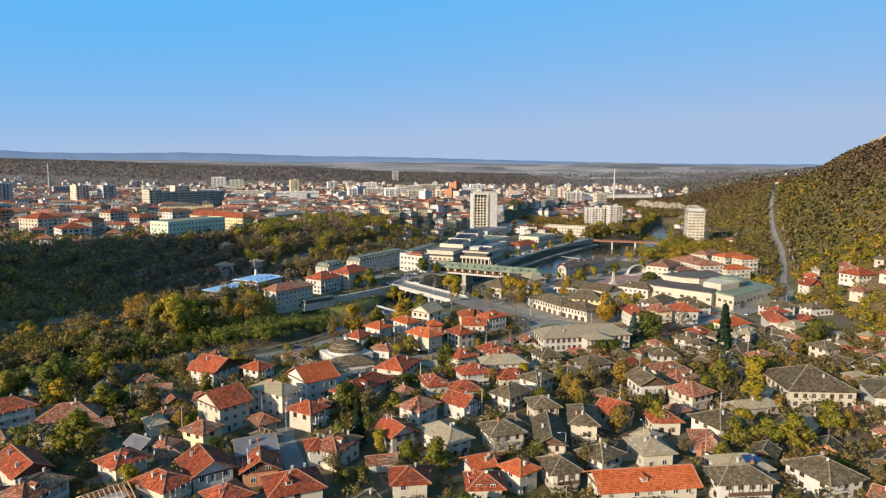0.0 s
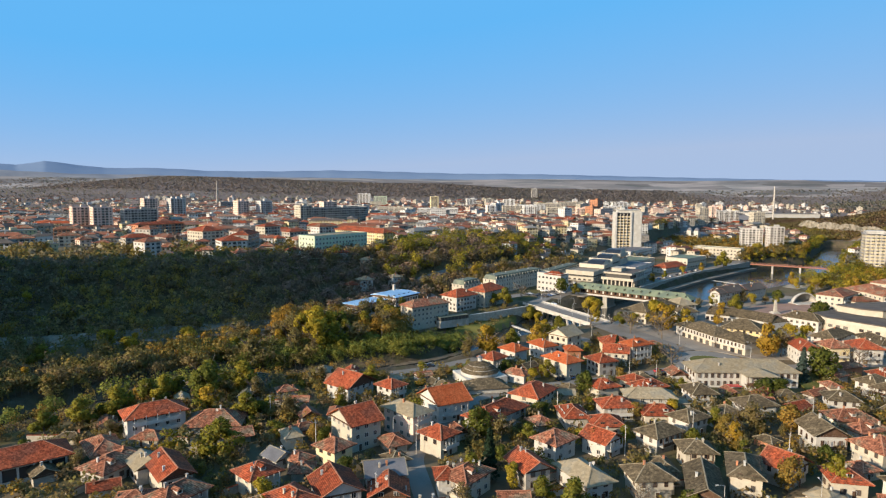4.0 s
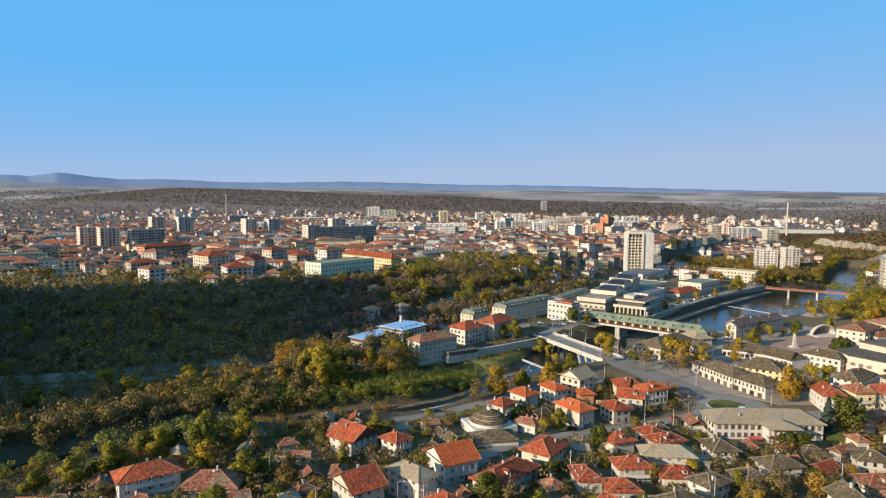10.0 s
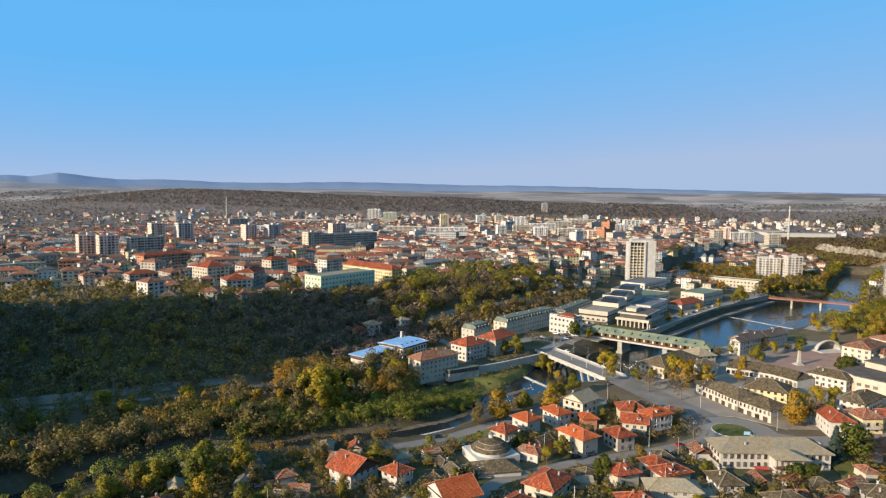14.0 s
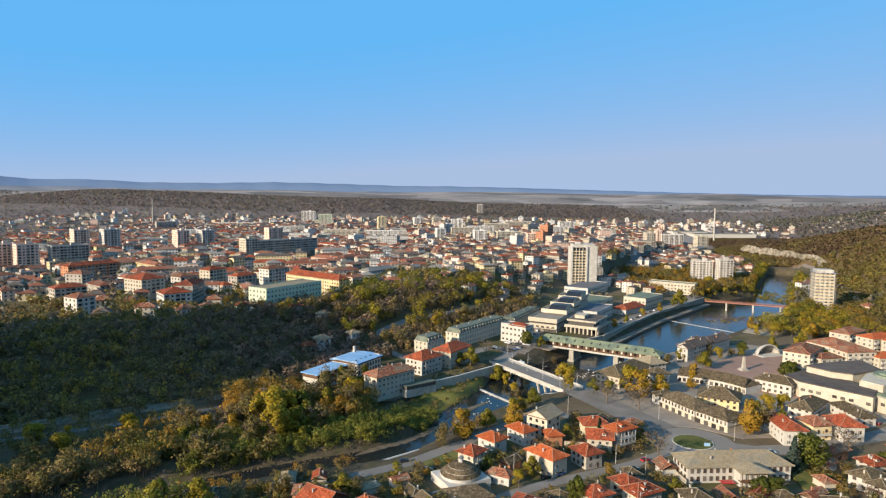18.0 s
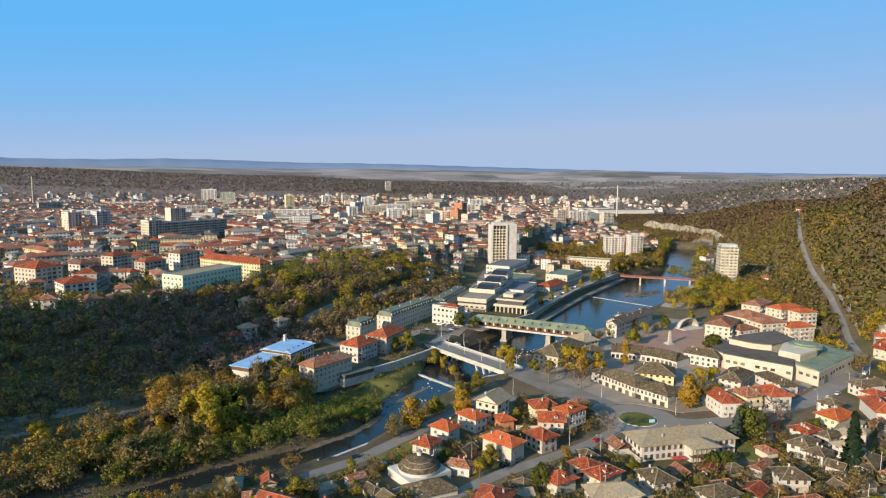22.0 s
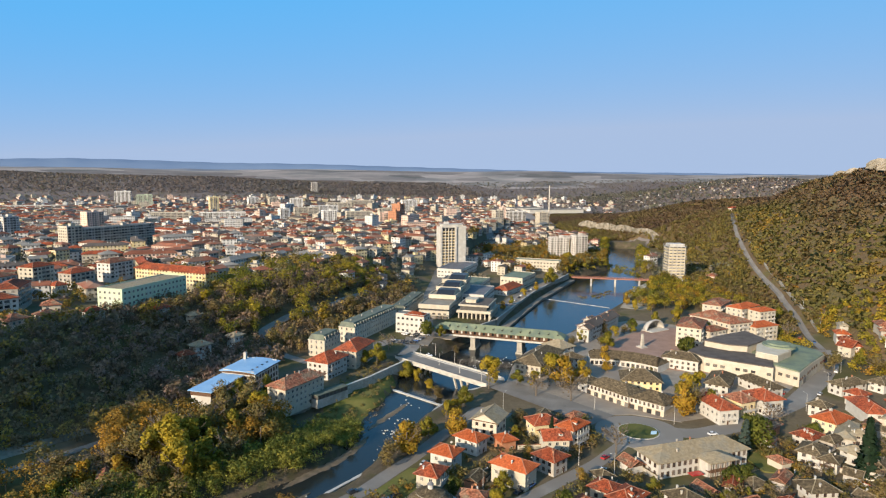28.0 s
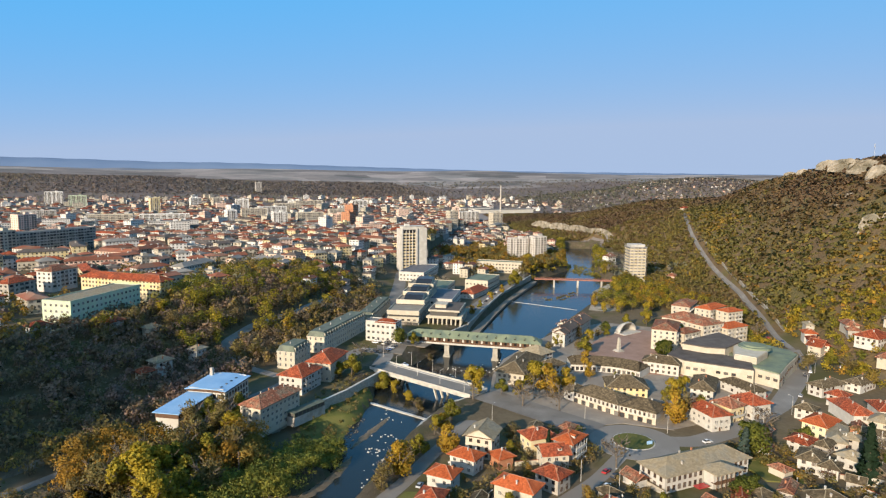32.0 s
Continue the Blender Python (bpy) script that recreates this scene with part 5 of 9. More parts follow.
wh_roof = thing("tiled_roof", 38.5, 461, 19.8, 54, "small red tiled roof on the white corner house", "roof")
part("tiles", rfm, ["red"], wh_roof)
house(-40.5, 346.5, 48, 29, 13, 4.2, "oldred", "cream", group="riverside houses", chimneys=4)
ver = thing("glazed_veranda", -24.5, 350.5, 5.5, 40, "low glazed veranda with a green frame above the river wall", "veranda")
part("wall", Mesh().box(0, 0, -3, 20, 4.6, 4.2), ["greywall"], ver)
part("window_band", Mesh().box(0, 0, 1.2, 19.6, 4.2, 2.0), ["glass"], ver)
part("roof", Mesh().box(0, 0, 3.2, 20.6, 5.2, 0.3), ["mansard"], ver)
for k in range(9):
    part("post", Mesh().box(0, -2.15, 1.2, 0.2, 0.2, 2.0), ["mansard"], ver, m=pose(-9.6 + k * 2.4, 0, 0))
house(-24.4, 381.6, 53, 20, 15, 3.2, "red", "white", group="riverside houses", gallery=True)
house(-8.3, 400.3, 60, 25, 15, 3.6, "red", "cream", group="riverside houses")


def terrace(x, y, yaw, w, d, floors, label):
    """A long terrace with a mansard of green metal, dormers and a flat top."""
    g = gz(x, y)
    th = thing("terrace_building", x, y, min(g, 8), yaw, label, "terrace")
    h = floors * 3.3
    part("wall", Mesh().box(0, 0, -2, w, d, h + 2).box(0, 0, h - 0.3, w + 0.6, d + 0.6, 0.4), ["cream"], th)
    mn = Mesh()
    a, b, k = w / 2, d / 2, 1.3
    mn.add([(-a, -b, 0), (a, -b, 0), (a, b, 0), (-a, b, 0), (-a + k, -b + k, 3), (a - k, -b + k, 3), (a - k, b - k, 3), (-a + k, b - k, 3)],
           [(0, 1, 5, 4), (1, 2, 6, 5), (2, 3, 7, 6), (3, 0, 4, 7), (4, 5, 6, 7)])
    part("mansard_roof", mn, ["mansard"], th, m=pose(0, 0, h + 0.1))
    dm = Mesh().box(0, 0, 0, 1.5, 1.6, 2.0).box(0, -0.1, 0.4, 1.0, 1.5, 1.3, mat=1).box(0, 0, 2.0, 1.8, 1.9, 0.2, mat=2).make("dormer", ["cream", "glass", "mansard"])
    n = int(w / 3.6)
    for i in range(n):
        part("dormer", dm, None, th, m=pose((i - (n - 1) / 2) * w / n, -b + 0.75, h + 0.3))
        if i % 4 == 1:
            part("chimney", chimney_mesh("greywall"), None, th, m=pose((i - (n - 1) / 2) * w / n, 0, h + 3))
    put_windows(th, yaw, w, d, floors, 0.3, 3.3, 3.0, 1.2, 1.9, "white", 0.02, sides=("front", "left"))
    return th


terrace(-24, 424, 56, 18, 11, 3, "short end terrace with a green mansard roof and dormers")
terrace(8, 470.5, 56, 62, 11.5, 3, "long cream terrace with a green mansard roof and dormers")
terrace(45, 533, 65, 60, 11, 2, "lower pale terrace with a green mansard roof")

# blue-roofed hall
bh = thing("blue_roofed_hall", -63, 370, gz(-63, 370), 62, "long hall with a pale blue sheet-metal roof and a lower wing", "hall")
part("wall", Mesh().box(0, 0, -2, 22, 18.5, 12.2), ["white"], bh)
part("eaves_band", Mesh().box(0, 0, 9.4, 22.4, 18.9, 1.0), ["timber"], bh)
vault = Mesh()
for k in range(13):
    y_ = -10.2 + 20.4 * k / 12
    z_ = 10.6 + 0.7 * math.cos(math.pi * (k / 12 - 0.5))
    vault.v += [(-12, y_, z_), (12, y_, z_), (-12, y_, z_ - 0.3), (12, y_, z_ - 0.3)]
    if k:
        o = (k - 1) * 4
        vault.f += [(o, o + 1, o + 5, o + 4), (o + 6, o + 7, o + 3, o + 2), (o, o + 4, o + 6, o + 2), (o + 1, o + 3, o + 7, o + 5)]
        vault.m += [0] * 4
vault.f += [(0, 2, 3, 1), (48, 49, 51, 50)]
vault.m += [0, 0]
vroof = part("upper_roof", vault, ["blueroof"], bh, "pale blue vaulted sheet roof")
for k in range(4):
    part("roof_light", Mesh().box(0, 0, 0, 1.3, 0.9, 0.25), ["glass"], vroof, m=pose(-8 + k * 4.6, -5.8, 11.0, 4, 0, 0))
for gx_ in (-10.8, 10.8):
    part("gable_wall", Mesh().box(gx_, 0, 10.2, 0.3, 17, 1.0), ["white"], bh)
part("lower_wall", Mesh().box(-23.5, 3.0, -2, 26, 10.4, 10.6), ["white"], bh)
part("lower_band", Mesh().box(-23.5, 3.0, 6.6, 26.4, 10.8, 1.7), ["timber"], bh)
part("lower_roof", Mesh().box(-23.5, 3.0, 8.7, 28, 12.6, 0.35), ["blueroof"], bh)
part("chimney", Mesh().box(8, 8, 9, 1.4, 1.4, 5.5), ["greywall"], bh)
hall_win = window_mesh(1.5, 2.0, "timber")
for k in range(8):
    for zz in (0.6, 3.6, 6.6):
        part("window", hall_win, None, bh, m=pose(-9.2 + k * 2.62, -9.25, zz))
for k in range(4):
    part("window", hall_win, None, bh, m=pose(-11, -8 + k * 2.0, 6.6, 0, 0, -90))

# plateau buildings
block(-131.5, 463.5, 59.5, 54, 18, 5, "mint", "greyroof", z=29, storey=3.3, label="long pale green five-storey school building with a flat roof", name="school_building", category="school", group="plateau", loggia=False, top=False, near=True)
house(-123.4, 522.7, 55, 13, 66, 4.6, "red", "yellow", z=32, group="plateau", chimneys=0)
for x, y, yw, w_, d_, fl, wl, z_, rf_ in ((-258, 417, 64, 13, 14, 4, "panel", 30, "oldred"), (-251, 490, 61, 20, 22, 4, "cream", 33, "red"), (-208.6, 449, 41, 19, 18, 3, "panel", 32, "red"), (-209, 475, 96, 28, 14, 4, "greywall", 32, "red"),
                                      (-236, 526, 60, 16, 13, 3, "panel", 33, "oldred"), (-222, 552, 62, 18, 13, 4, "cream", 33, "red"), (-330, 533, 83, 14, 16, 3, "greywall", 33, "oldred"), (-300, 470, 50, 22, 13, 3, "greywall", 31, "red"), (-194, 546, 58, 20, 12, 3, "greywall", 32, "red"), (-176, 576, 58, 22, 13, 4, "panel", 32, "oldred"), (-398, 462, 40, 18, 13, 3, "greywall", 29, "oldred"), (-372, 484, 40, 17, 12, 3, "cream", 30, "oldred"), (-360, 600, 60, 50, 13, 4, "brick", 30, "red"), (-456, 531, 30, 20, 13, 4, "greywall", 29, "oldred"), (-426, 551, 34, 22, 13, 3, "brick", 30, "oldred")):
    block(x, y, yw, w_, d_, fl, wl, z=z_, pitched=rf_, group="plateau", near=False, label="%s residential block of %d storeys, red tiled roof" % (WALL_WORDS[wl], fl))

# ---------------------------------------------------------------- old-town square
sc = house(104.2, 244, 7, 42, 14.5, 2.2, "greyroof", "white", group="schoolhouse", chimneys=3, windows=False)
put_windows(sc, 7, 42 - 1.7, 14.5 - 1.7, 2, 0.2, 3.0, 2.35, 1.15, 1.75, "timber", 0.02, rng=house_rng)
wing = thing("gallery_wing", 108.4, 234.2, 7, 7, "timber-galleried entrance wing of the schoolhouse with a grey roof", "wing")
gr_, gc_ = roof_mesh(13, 9.5, 2.1, "hip", axis="y")
part("roof", gr_, ["greyroof"], wing, m=pose(0, 1.5, 7.0))
part("wall", Mesh().box(0, 1.5, -1, 10.5, 4.4, 8), ["white"], wing)
for k in range(6):
    part("post", Mesh().box(-5.3 + k * 2.12, -2.3, -0.5, 0.2, 0.2, 7.5), ["timber"], wing)
part("gallery", Mesh().box(0, -1.0, 3.0, 11, 2.4, 0.25), ["timber"], wing)
part("railing", Mesh().box(0, -2.1, 3.25, 11, 0.12, 1.0), ["timber"], wing)
part("awning", Mesh().box(-9.5, 0.5, 2.3, 5, 3, 0.2), ["car_red"], wing, "dark red entrance awning")


def shop_row(ax, ay, bx, by, depth, st, wall, label):
    """A row of shops: stone-slab roof, white upper storey over a cream shop front."""
    yw = math.degrees(math.atan2(by - ay, bx - ax))
    ln = math.hypot(bx - ax, by - ay)
    a = radians(yw)
    cx, cy = (ax + bx) / 2 - math.sin(a) * (depth / 2), (ay + by) / 2 + math.cos(a) * (depth / 2)
    th = thing("shop_row", cx, cy, 7, yw, label, "shops")
    rm, _ = roof_mesh(ln + 1.2, depth + 1.8, depth * 0.27, "hip")
    part("roof", rm, ["stone"], th, "brown stone-slab roof", m=pose(0, 0, st * 2.8 + 0.3))
    part("wall", Mesh().box(0, 0, -1, ln - 0.6, depth - 1.2, 4.1), [wall], th)
    part("upper_wall", Mesh().box(0, 0, 3.0, ln, depth, st * 2.8 - 2.75), ["white"], th)
    n = max(2, int(ln / 2.1))
    for k in range(n):
        part("window", window_mesh(1.0, 1.6, "timber"), None, th, m=pose((k - (n - 1) / 2) * ln / n, -depth / 2, 3.5))
        if k % 2 == 0:
            part("shop_window", Mesh().box(0, 0, 0, 2.4, 0.14, 2.2).box(0, -0.06, 0.1, 2.1, 0.12, 1.9, mat=1), ["timber", "glass"], th, m=pose((k - (n - 1) / 2) * ln / n, -depth / 2 + 0.6, 0.1))
    part("chimney", chimney_mesh("white"), None, th, m=pose(ln * 0.2, 1.5, st * 2.8 + depth * 0.2))
    return th


shop_row(99.6, 326, 110, 303.4, 12.5, 2, "cream", "row of two-storey shops with a stone-slab roof")
shop_row(110.6, 303.2, 120, 289.2, 13, 2, "cream", "row of two-storey shops with a cream ground floor")
house(103.5, 331.5, 24, 11, 8, 1.6, "stone", "white", group="square", chimneys=1)


def curved_range(front, depth, h, rise):
    """One long low range of shops round a court, under a single bent roof."""
    th = thing("curved_range", 0, 0, 7, 0, "long curved white range of shops under one stone-slab roof", "shops")
    line = []
    for p, q in zip(front, front[1:]):
        line += [Vector(p).lerp(Vector(q), k / 3) for k in range(3)]
    line.append(Vector(front[-1]))
    n = len(line)
    rows, out = [], []
    for k in range(n):
        d = (line[min(k + 1, n - 1)] - line[max(k - 1, 0)]).normalized()
        nrm = Vector((-d.y, d.x))
        end = 0.35 * depth if k in (0, n - 1) else 0.0
        out.append(nrm)
        rows.append([line[k] - nrm * 0.7, line[k] + nrm * depth * 0.5 + d * (end if k == 0 else -end), line[k] + nrm * (depth + 0.7)])
    rf, wl = Mesh(), Mesh()
    for r in rows:
        rf.v += [(r[0].x, r[0].y, h), (r[1].x, r[1].y, h + rise), (r[2].x, r[2].y, h), (r[0].x, r[0].y, h - 0.25), (r[2].x, r[2].y, h - 0.25)]
    for k in range(n - 1):
        o = k * 5
        rf.f += [(o, o + 5, o + 6, o + 1), (o + 1, o + 6, o + 7, o + 2), (o + 3, o + 8, o + 5, o), (o + 2, o + 7, o + 9, o + 4), (o + 4, o + 9, o + 8, o + 3)]
        rf.m += [0] * 5
    e = (n - 1) * 5
    rf.f += [(0, 1, 2), (e + 2, e + 1, e), (0, 2, 4, 3), (e + 3, e + 4, e + 2, e)]
    rf.m += [0] * 4
    part("roof", rf, ["stone"], th, "dark stone-slab roof")
    for p, u in zip(line, out):
        b_ = p + u * depth
        wl.v += [(p.x, p.y, -1), (p.x, p.y, h - 0.1), (b_.x, b_.y, h - 0.1), (b_.x, b_.y, -1)]
    for k in range(n - 1):
        o = k * 4
        wl.f += [(o, o + 4, o + 5, o + 1), (o + 1, o + 5, o + 6, o + 2), (o + 2, o + 6, o + 7, o + 3)]
        wl.m += [0] * 3
    e = (n - 1) * 4
    wl.f += [(0, 1, 2, 3), (e + 3, e + 2, e + 1, e)]
    wl.m += [0] * 2
    for p, q in zip(line, line[1:]):
        m_ = (p + q) / 2
        yw = math.degrees(math.atan2(q.y - p.y, q.x - p.x))
        part("shop_window", Mesh().box(0, 0, 0, 1.7, 0.14, 2.1).box(0, -0.06, 0.1, 1.4, 0.12, 1.9, mat=1), ["timber", "glass"], th, m=pose(m_.x, m_.y, 0.4, 0, 0, yw))
    part("wall", wl, ["white"], th)
    for k in range(1, n - 1, 2):
        c = rows[k][1].lerp(rows[k][2], 0.35)
        part("chimney", chimney_mesh("white"), None, th, m=pose(c.x, c.y, h + rise * 0.45))
    return th


curved_range([(123, 371.5), (130, 369), (136, 366.2), (143, 361.6), (148.5, 355.5), (152.5, 349)], 12.5, 4.0, 3.5)
house(131.9, 331.3, -24, 21, 17, 1.7, "stone", "yellow", group="square", chimneys=1)
house(171.5, 356, -44, 21, 12, 2.2, "stone", "white", group="square", chimneys=3)
house(92.5, 372, 48, 38, 17, 2.2, "stone", "cream", group="square", chimneys=2)
house(114, 396, 25, 14, 16, 1.8, "greyroof", "white", group="square", chimneys=0)
house(152, 432, 43, 26, 12, 3, "darkroof", "white", "gable", group="square", chimneys=3)
house(173, 452, 43, 24, 12, 2.6, "darkroof", "white", "gable", group="square", chimneys=3)
house(111, 371, 20, 13, 11, 1.8, "stone", "white", group="square")
house(171, 321, 46, 24, 12.5, 1.6, "stone", "white", group="square", chimneys=2)
house(188.5, 313.5, -84, 23, 10, 1.5, "stone", "white", group="square", chimneys=2)

# white modern hall
shrink = lambda o, k: [(sum(p[0] for p in o) / len(o) + (x - sum(p[0] for p in o) / len(o)) * k, sum(p[1] for p in o) / len(o) + (y - sum(p[1] for p in o) / len(o)) * k) for x, y in o]


def turned(o):
    """The outline run counter-clockwise."""
    return o if sum(a[0] * b[1] - b[0] * a[1] for a, b in zip(o, o[1:] + o[:1])) > 0 else o[::-1]


mall = thing("modern_hall", 0, 0, 7, 0, "large cream modern hall with stepped dark and green roofs", "public building")
m_west = turned([(177.4, 359.8), (179.5, 347.1), (203, 322), (214, 336), (206, 356), (194, 371)])
m_mid = turned([(192.6, 366.4), (200.1, 355.3), (208.9, 350.4), (229.2, 361), (230.2, 381), (206, 373)])
m_east = turned([(203, 341), (212, 313.9), (231, 327.3), (251.8, 340.7), (254.8, 350), (250, 366), (230, 372)])
m_up = turned([(207, 341), (213, 331), (229, 340), (241, 354), (233, 363), (219, 356)])
for nm, o, top, rf_, over in (("west_wing", m_west, 8.2, "darkroof", 1.0), ("middle_hall", m_mid, 12.0, "darkroof", 1.04), ("east_wing", m_east, 7.6, "greenroof", 0.97), ("upper_hall", m_up, 11.2, "cream", 0.96)):
    wing_ = part(nm, Mesh().prism(o, -1, top), ["cream"], mall)
    part("roof", Mesh().prism(shrink(o, over), top, top + 0.55), [rf_], wing_)
part("rotunda_roof", Mesh().tube(229, 350, 11.2, 12.6, 9.0, 8.4, 24).tube(229, 350, 12.6, 13.3, 6.5, 5.6, 24), ["greenroof"], mall, "round green sheet roof")
for a, b, n, zz in (((179.5, 347.1), (203, 322), 9, 3.8), ((212, 313.9), (231, 327.3), 6, 3.0), ((231, 327.3), (251.8, 340.7), 6, 3.6), ((203, 341), (212, 313.9), 7, 3.6)):
    yw = math.degrees(math.atan2(b[1] - a[1], b[0] - a[0]))
    for k in range(n):
        t = (k + 0.5) / n
        if k % 4 != 3:
            part("window", window_mesh(2.2, 1.5, "timber"), None, mall, m=pose(a[0] + (b[0] - a[0]) * t, a[1] + (b[1] - a[1]) * t, zz, 0, 0, yw))
part("entrance", Mesh().box(0, 0, -0.5, 5.0, 0.3, 4.2), ["glass"], mall, m=pose(220, 319.4, 0, 0, 0, 35.2))

# open-air stage and monument
stage = thing("stage_shell", 204.5, 438, 6.6, 20, "pale half-dome shell of an open-air stage", "stage")
sh_ = Mesh()
nu, nv = 16, 8
for i in range(nu + 1):
    for j in range(nv + 1):
        a, b = math.pi * i / nu, math.pi / 2 * j / nv
        sh_.v.append((8.6 * math.cos(a), 8 * math.sin(b) * math.sin(a) * 0.9 + 2, 7.2 * math.sin(a) * math.cos(b)))
for i in range(nu):
    for j in range(nv):
        o = i * (nv + 1) + j
        sh_.f.append((o, o + 1, o + nv + 2, o + nv + 1))
        sh_.m.append(0)
part("shell", sh_, ["concrete"], stage)
part("platform", Mesh().box(0, 1, -0.5, 18, 9, 1.5), ["white"], stage)
arch = Mesh()
for k in range(25):
    a = math.pi * k / 24
    for r, y in ((8.6, 1.0), (9.5, 1.0), (9.5, 2.2), (8.6, 2.2)):
        arch.v.append((r * math.cos(a), y, r * 0.83 * math.sin(a)))
    for j in range(4 if k else 0):
        o = (k - 1) * 4
        arch.f.append((o + j, o + 4 + j, o + 4 + (j + 1) % 4, o + (j + 1) % 4))
        arch.m.append(0)
part("arch", arch, ["concrete"], stage)
mo = thing("monument", 171.5, 399.3, 7.1, 10, "stone obelisk monument on a stepped base", "monument")
part("base", Mesh().box(0, 0, 0, 5, 5, 0.5).box(0, 0, 0.5, 3.6, 3.6, 0.6), ["concrete"], mo)
part("column", Mesh().box(0, 0, 1.1, 1.9, 1.9, 7.4, taper=0.55), ["rubble"], mo)

# pinkish residential quarter
for x, y, yw, w_, d_, fl, rf_ in ((208.9, 404, 49, 27, 15, 4, "oldred"), (220, 399, 17, 16, 10, 3, "oldred"), (236, 421, 25, 20, 22, 4, "oldred"), (240, 405, 11, 20, 13, 4, "oldred"), (259.2, 404, 11, 20, 12, 3, "orange"), (279, 447, 24, 24, 12, 4, "orange"), (284, 433, 10, 15, 10, 4, "orange"), (268, 462, 39, 26, 13, 4, "oldred")):
    block(x, y, yw, w_, d_, fl, "cream", z=7.5, pitched=rf_, group="pink quarter", near=True, label="cream residential block with balconies, %s roof" % ROOF_WORDS[rf_])

# tower under renovation
tw = thing("tower_block", 337, 630, 9, -14, "tall tower block with yellow panels and scaffolding on top", "tower block")
part("wall", Mesh().box(0, 0, -3, 17, 15, 36), ["concrete"], tw)
pan_ = Mesh().box(0, -0.1, 0, 3.2, 0.4, 1.1).make("panel", ["yellow"])
for fl in range(11):
    for side in ("front", "left"):
        m, ln = wall_side(side, 17, 15)
        for k in range(4):
            part("panel", pan_, None, tw, m=m @ pose((k - 1.5) * ln * 0.24, 0, 0.6 + fl * 3))
            part("window", window_mesh(2.6, 1.3, "white"), None, tw, m=m @ pose((k - 1.5) * ln * 0.24, 0, 1.7 + fl * 3))
scf = part("scaffold_deck", Mesh().box(0, 0, 33, 19, 17, 0.3), ["metal"], tw)
upright = Mesh().box(0, 0, 0, 0.16, 0.16, 36).make("scaffold_pole", ["metal"])
rail_f, rail_s = Mesh().box(0, -8.3, 0, 18.6, 0.12, 0.12).make("scaffold_rail", ["metal"]), Mesh().box(-9.2, 0, 0, 0.12, 16.6, 0.12).make("scaffold_rail", ["metal"])
for k in range(6):
    for sx, sy in ((-9.2 + k * 3.7, -8.3), (-9.2, -8.3 + k * 3.3)):
        part("scaffold_pole", upright, None, tw, m=pose(sx, sy, 0))
for zz in range(2, 36, 3):
    part("scaffold_rail", rail_f, None, tw, m=pose(0, 0, zz))
    part("scaffold_rail", rail_s, None, tw, m=pose(0, 0, zz))
part("top_frame", Mesh().box(0, 0, 33.3, 15, 13, 2.6), ["concrete"], tw)
# cafe at the head of the hill road
house(556, 838, 20, 15, 9, 1.2, "red", "cream", z=gz(556, 838) - 0.5, group="hill", chimneys=0)

# domed bath house
bath = thing("domed_bath", 1, 229, 7, 30, "old white Turkish bath with stepped stone-slab domes", "bath house")
part("wall", Mesh().box(0, 0, -1, 17, 15, 5.0).tube(0, 0, 3.9, 5.4, 7.4, 7.2, 24), ["white"], bath)
for k, (r0, r1, z0) in enumerate(((7.6, 6.2, 5.2), (6.2, 4.6, 6.5), (4.6, 1.2, 7.8))):
    part("dome_ring", Mesh().tube(0, 0, z0, z0 + 1.2, r0, r1, 28), ["stone"], bath)
    part("ring_wall", Mesh().tube(0, 0, z0 - 0.75, z0 - 0.02, r0 + 0.02, r0 + 0.02, 28), ["white"], bath)
part("lantern", Mesh().tube(0, 0, 8.9, 10.4, 0.9, 0.9, 8).tube(0, 0, 10.4, 11.4, 1.2, 0.1, 8, mat=1), ["white", "slate"], bath)
st_r, st_c = roof_mesh(17, 11, 2.6, "hip")
ann = thing("bath_annexe", 4, 216, 7, 20, "low annexe with a humped stone-slab roof", "annexe")
part("roof", st_r, ["stone"], ann, m=pose(0, 0, 3.6))
part("wall", Mesh().box(0, 0, -1, 15.5, 9.5, 4.6), ["white"], ann)

# glazed sports hall at the western edge of the old town
hall = thing("glazed_hall", -122.3, 114.5, 7, 47, "long white hall with tall windows and a red tiled roof", "hall")
hr, hc = roof_mesh(52, 13, 3.2, "hip")
part("roof", hr, ["red"], hall, m=pose(0, 0, 6.6))
part("ridge_tiles", hc, ["mortar"], hall, m=pose(0, 0, 6.58))
part("wall", Mesh().box(0, 0.5, -1, 49, 10.4, 3.2).box(0, 0.5, 5.6, 49.6, 11, 1.0).box(0, 1.4, 0, 48.6, 8.6, 6), ["white"], hall)
part("window_band", Mesh().box(0, 0.6, 2.2, 48.4, 10.0, 3.4), ["glass"], hall)
for k in range(14):
    part("pillar", Mesh().box(0, 0, 0, 0.5, 0.5, 3.6), ["white"], hall, m=pose(-24 + k * 3.7, -4.6, 2.1))


# houses at the foot of the hill road
for x, y, yw, w_, d_, st_, rf_, wl_ in ((291, 362, 58, 15, 9, 2, "red", "pinkwall"), (300, 379, 58, 10, 9, 2.2, "orange", "white"), (307, 354, 50, 10, 8, 1.3, "oldred", "greywall"), (311, 390, 58, 10, 6, 1.5, "greyroof", "rubble"), (302, 338, 45, 11, 8, 1.5, "red", "white"), (290, 318, 30, 12, 9, 1.6, "oldred", "cream"), (306, 318, 30, 9, 8, 1.5, "red", "white"), (318, 340, 40, 8, 7, 1.2, "stone", "rubble")):
    house(x, y, yw, w_, d_, st_, rf_, wl_, group="hill foot houses", chimneys=1)
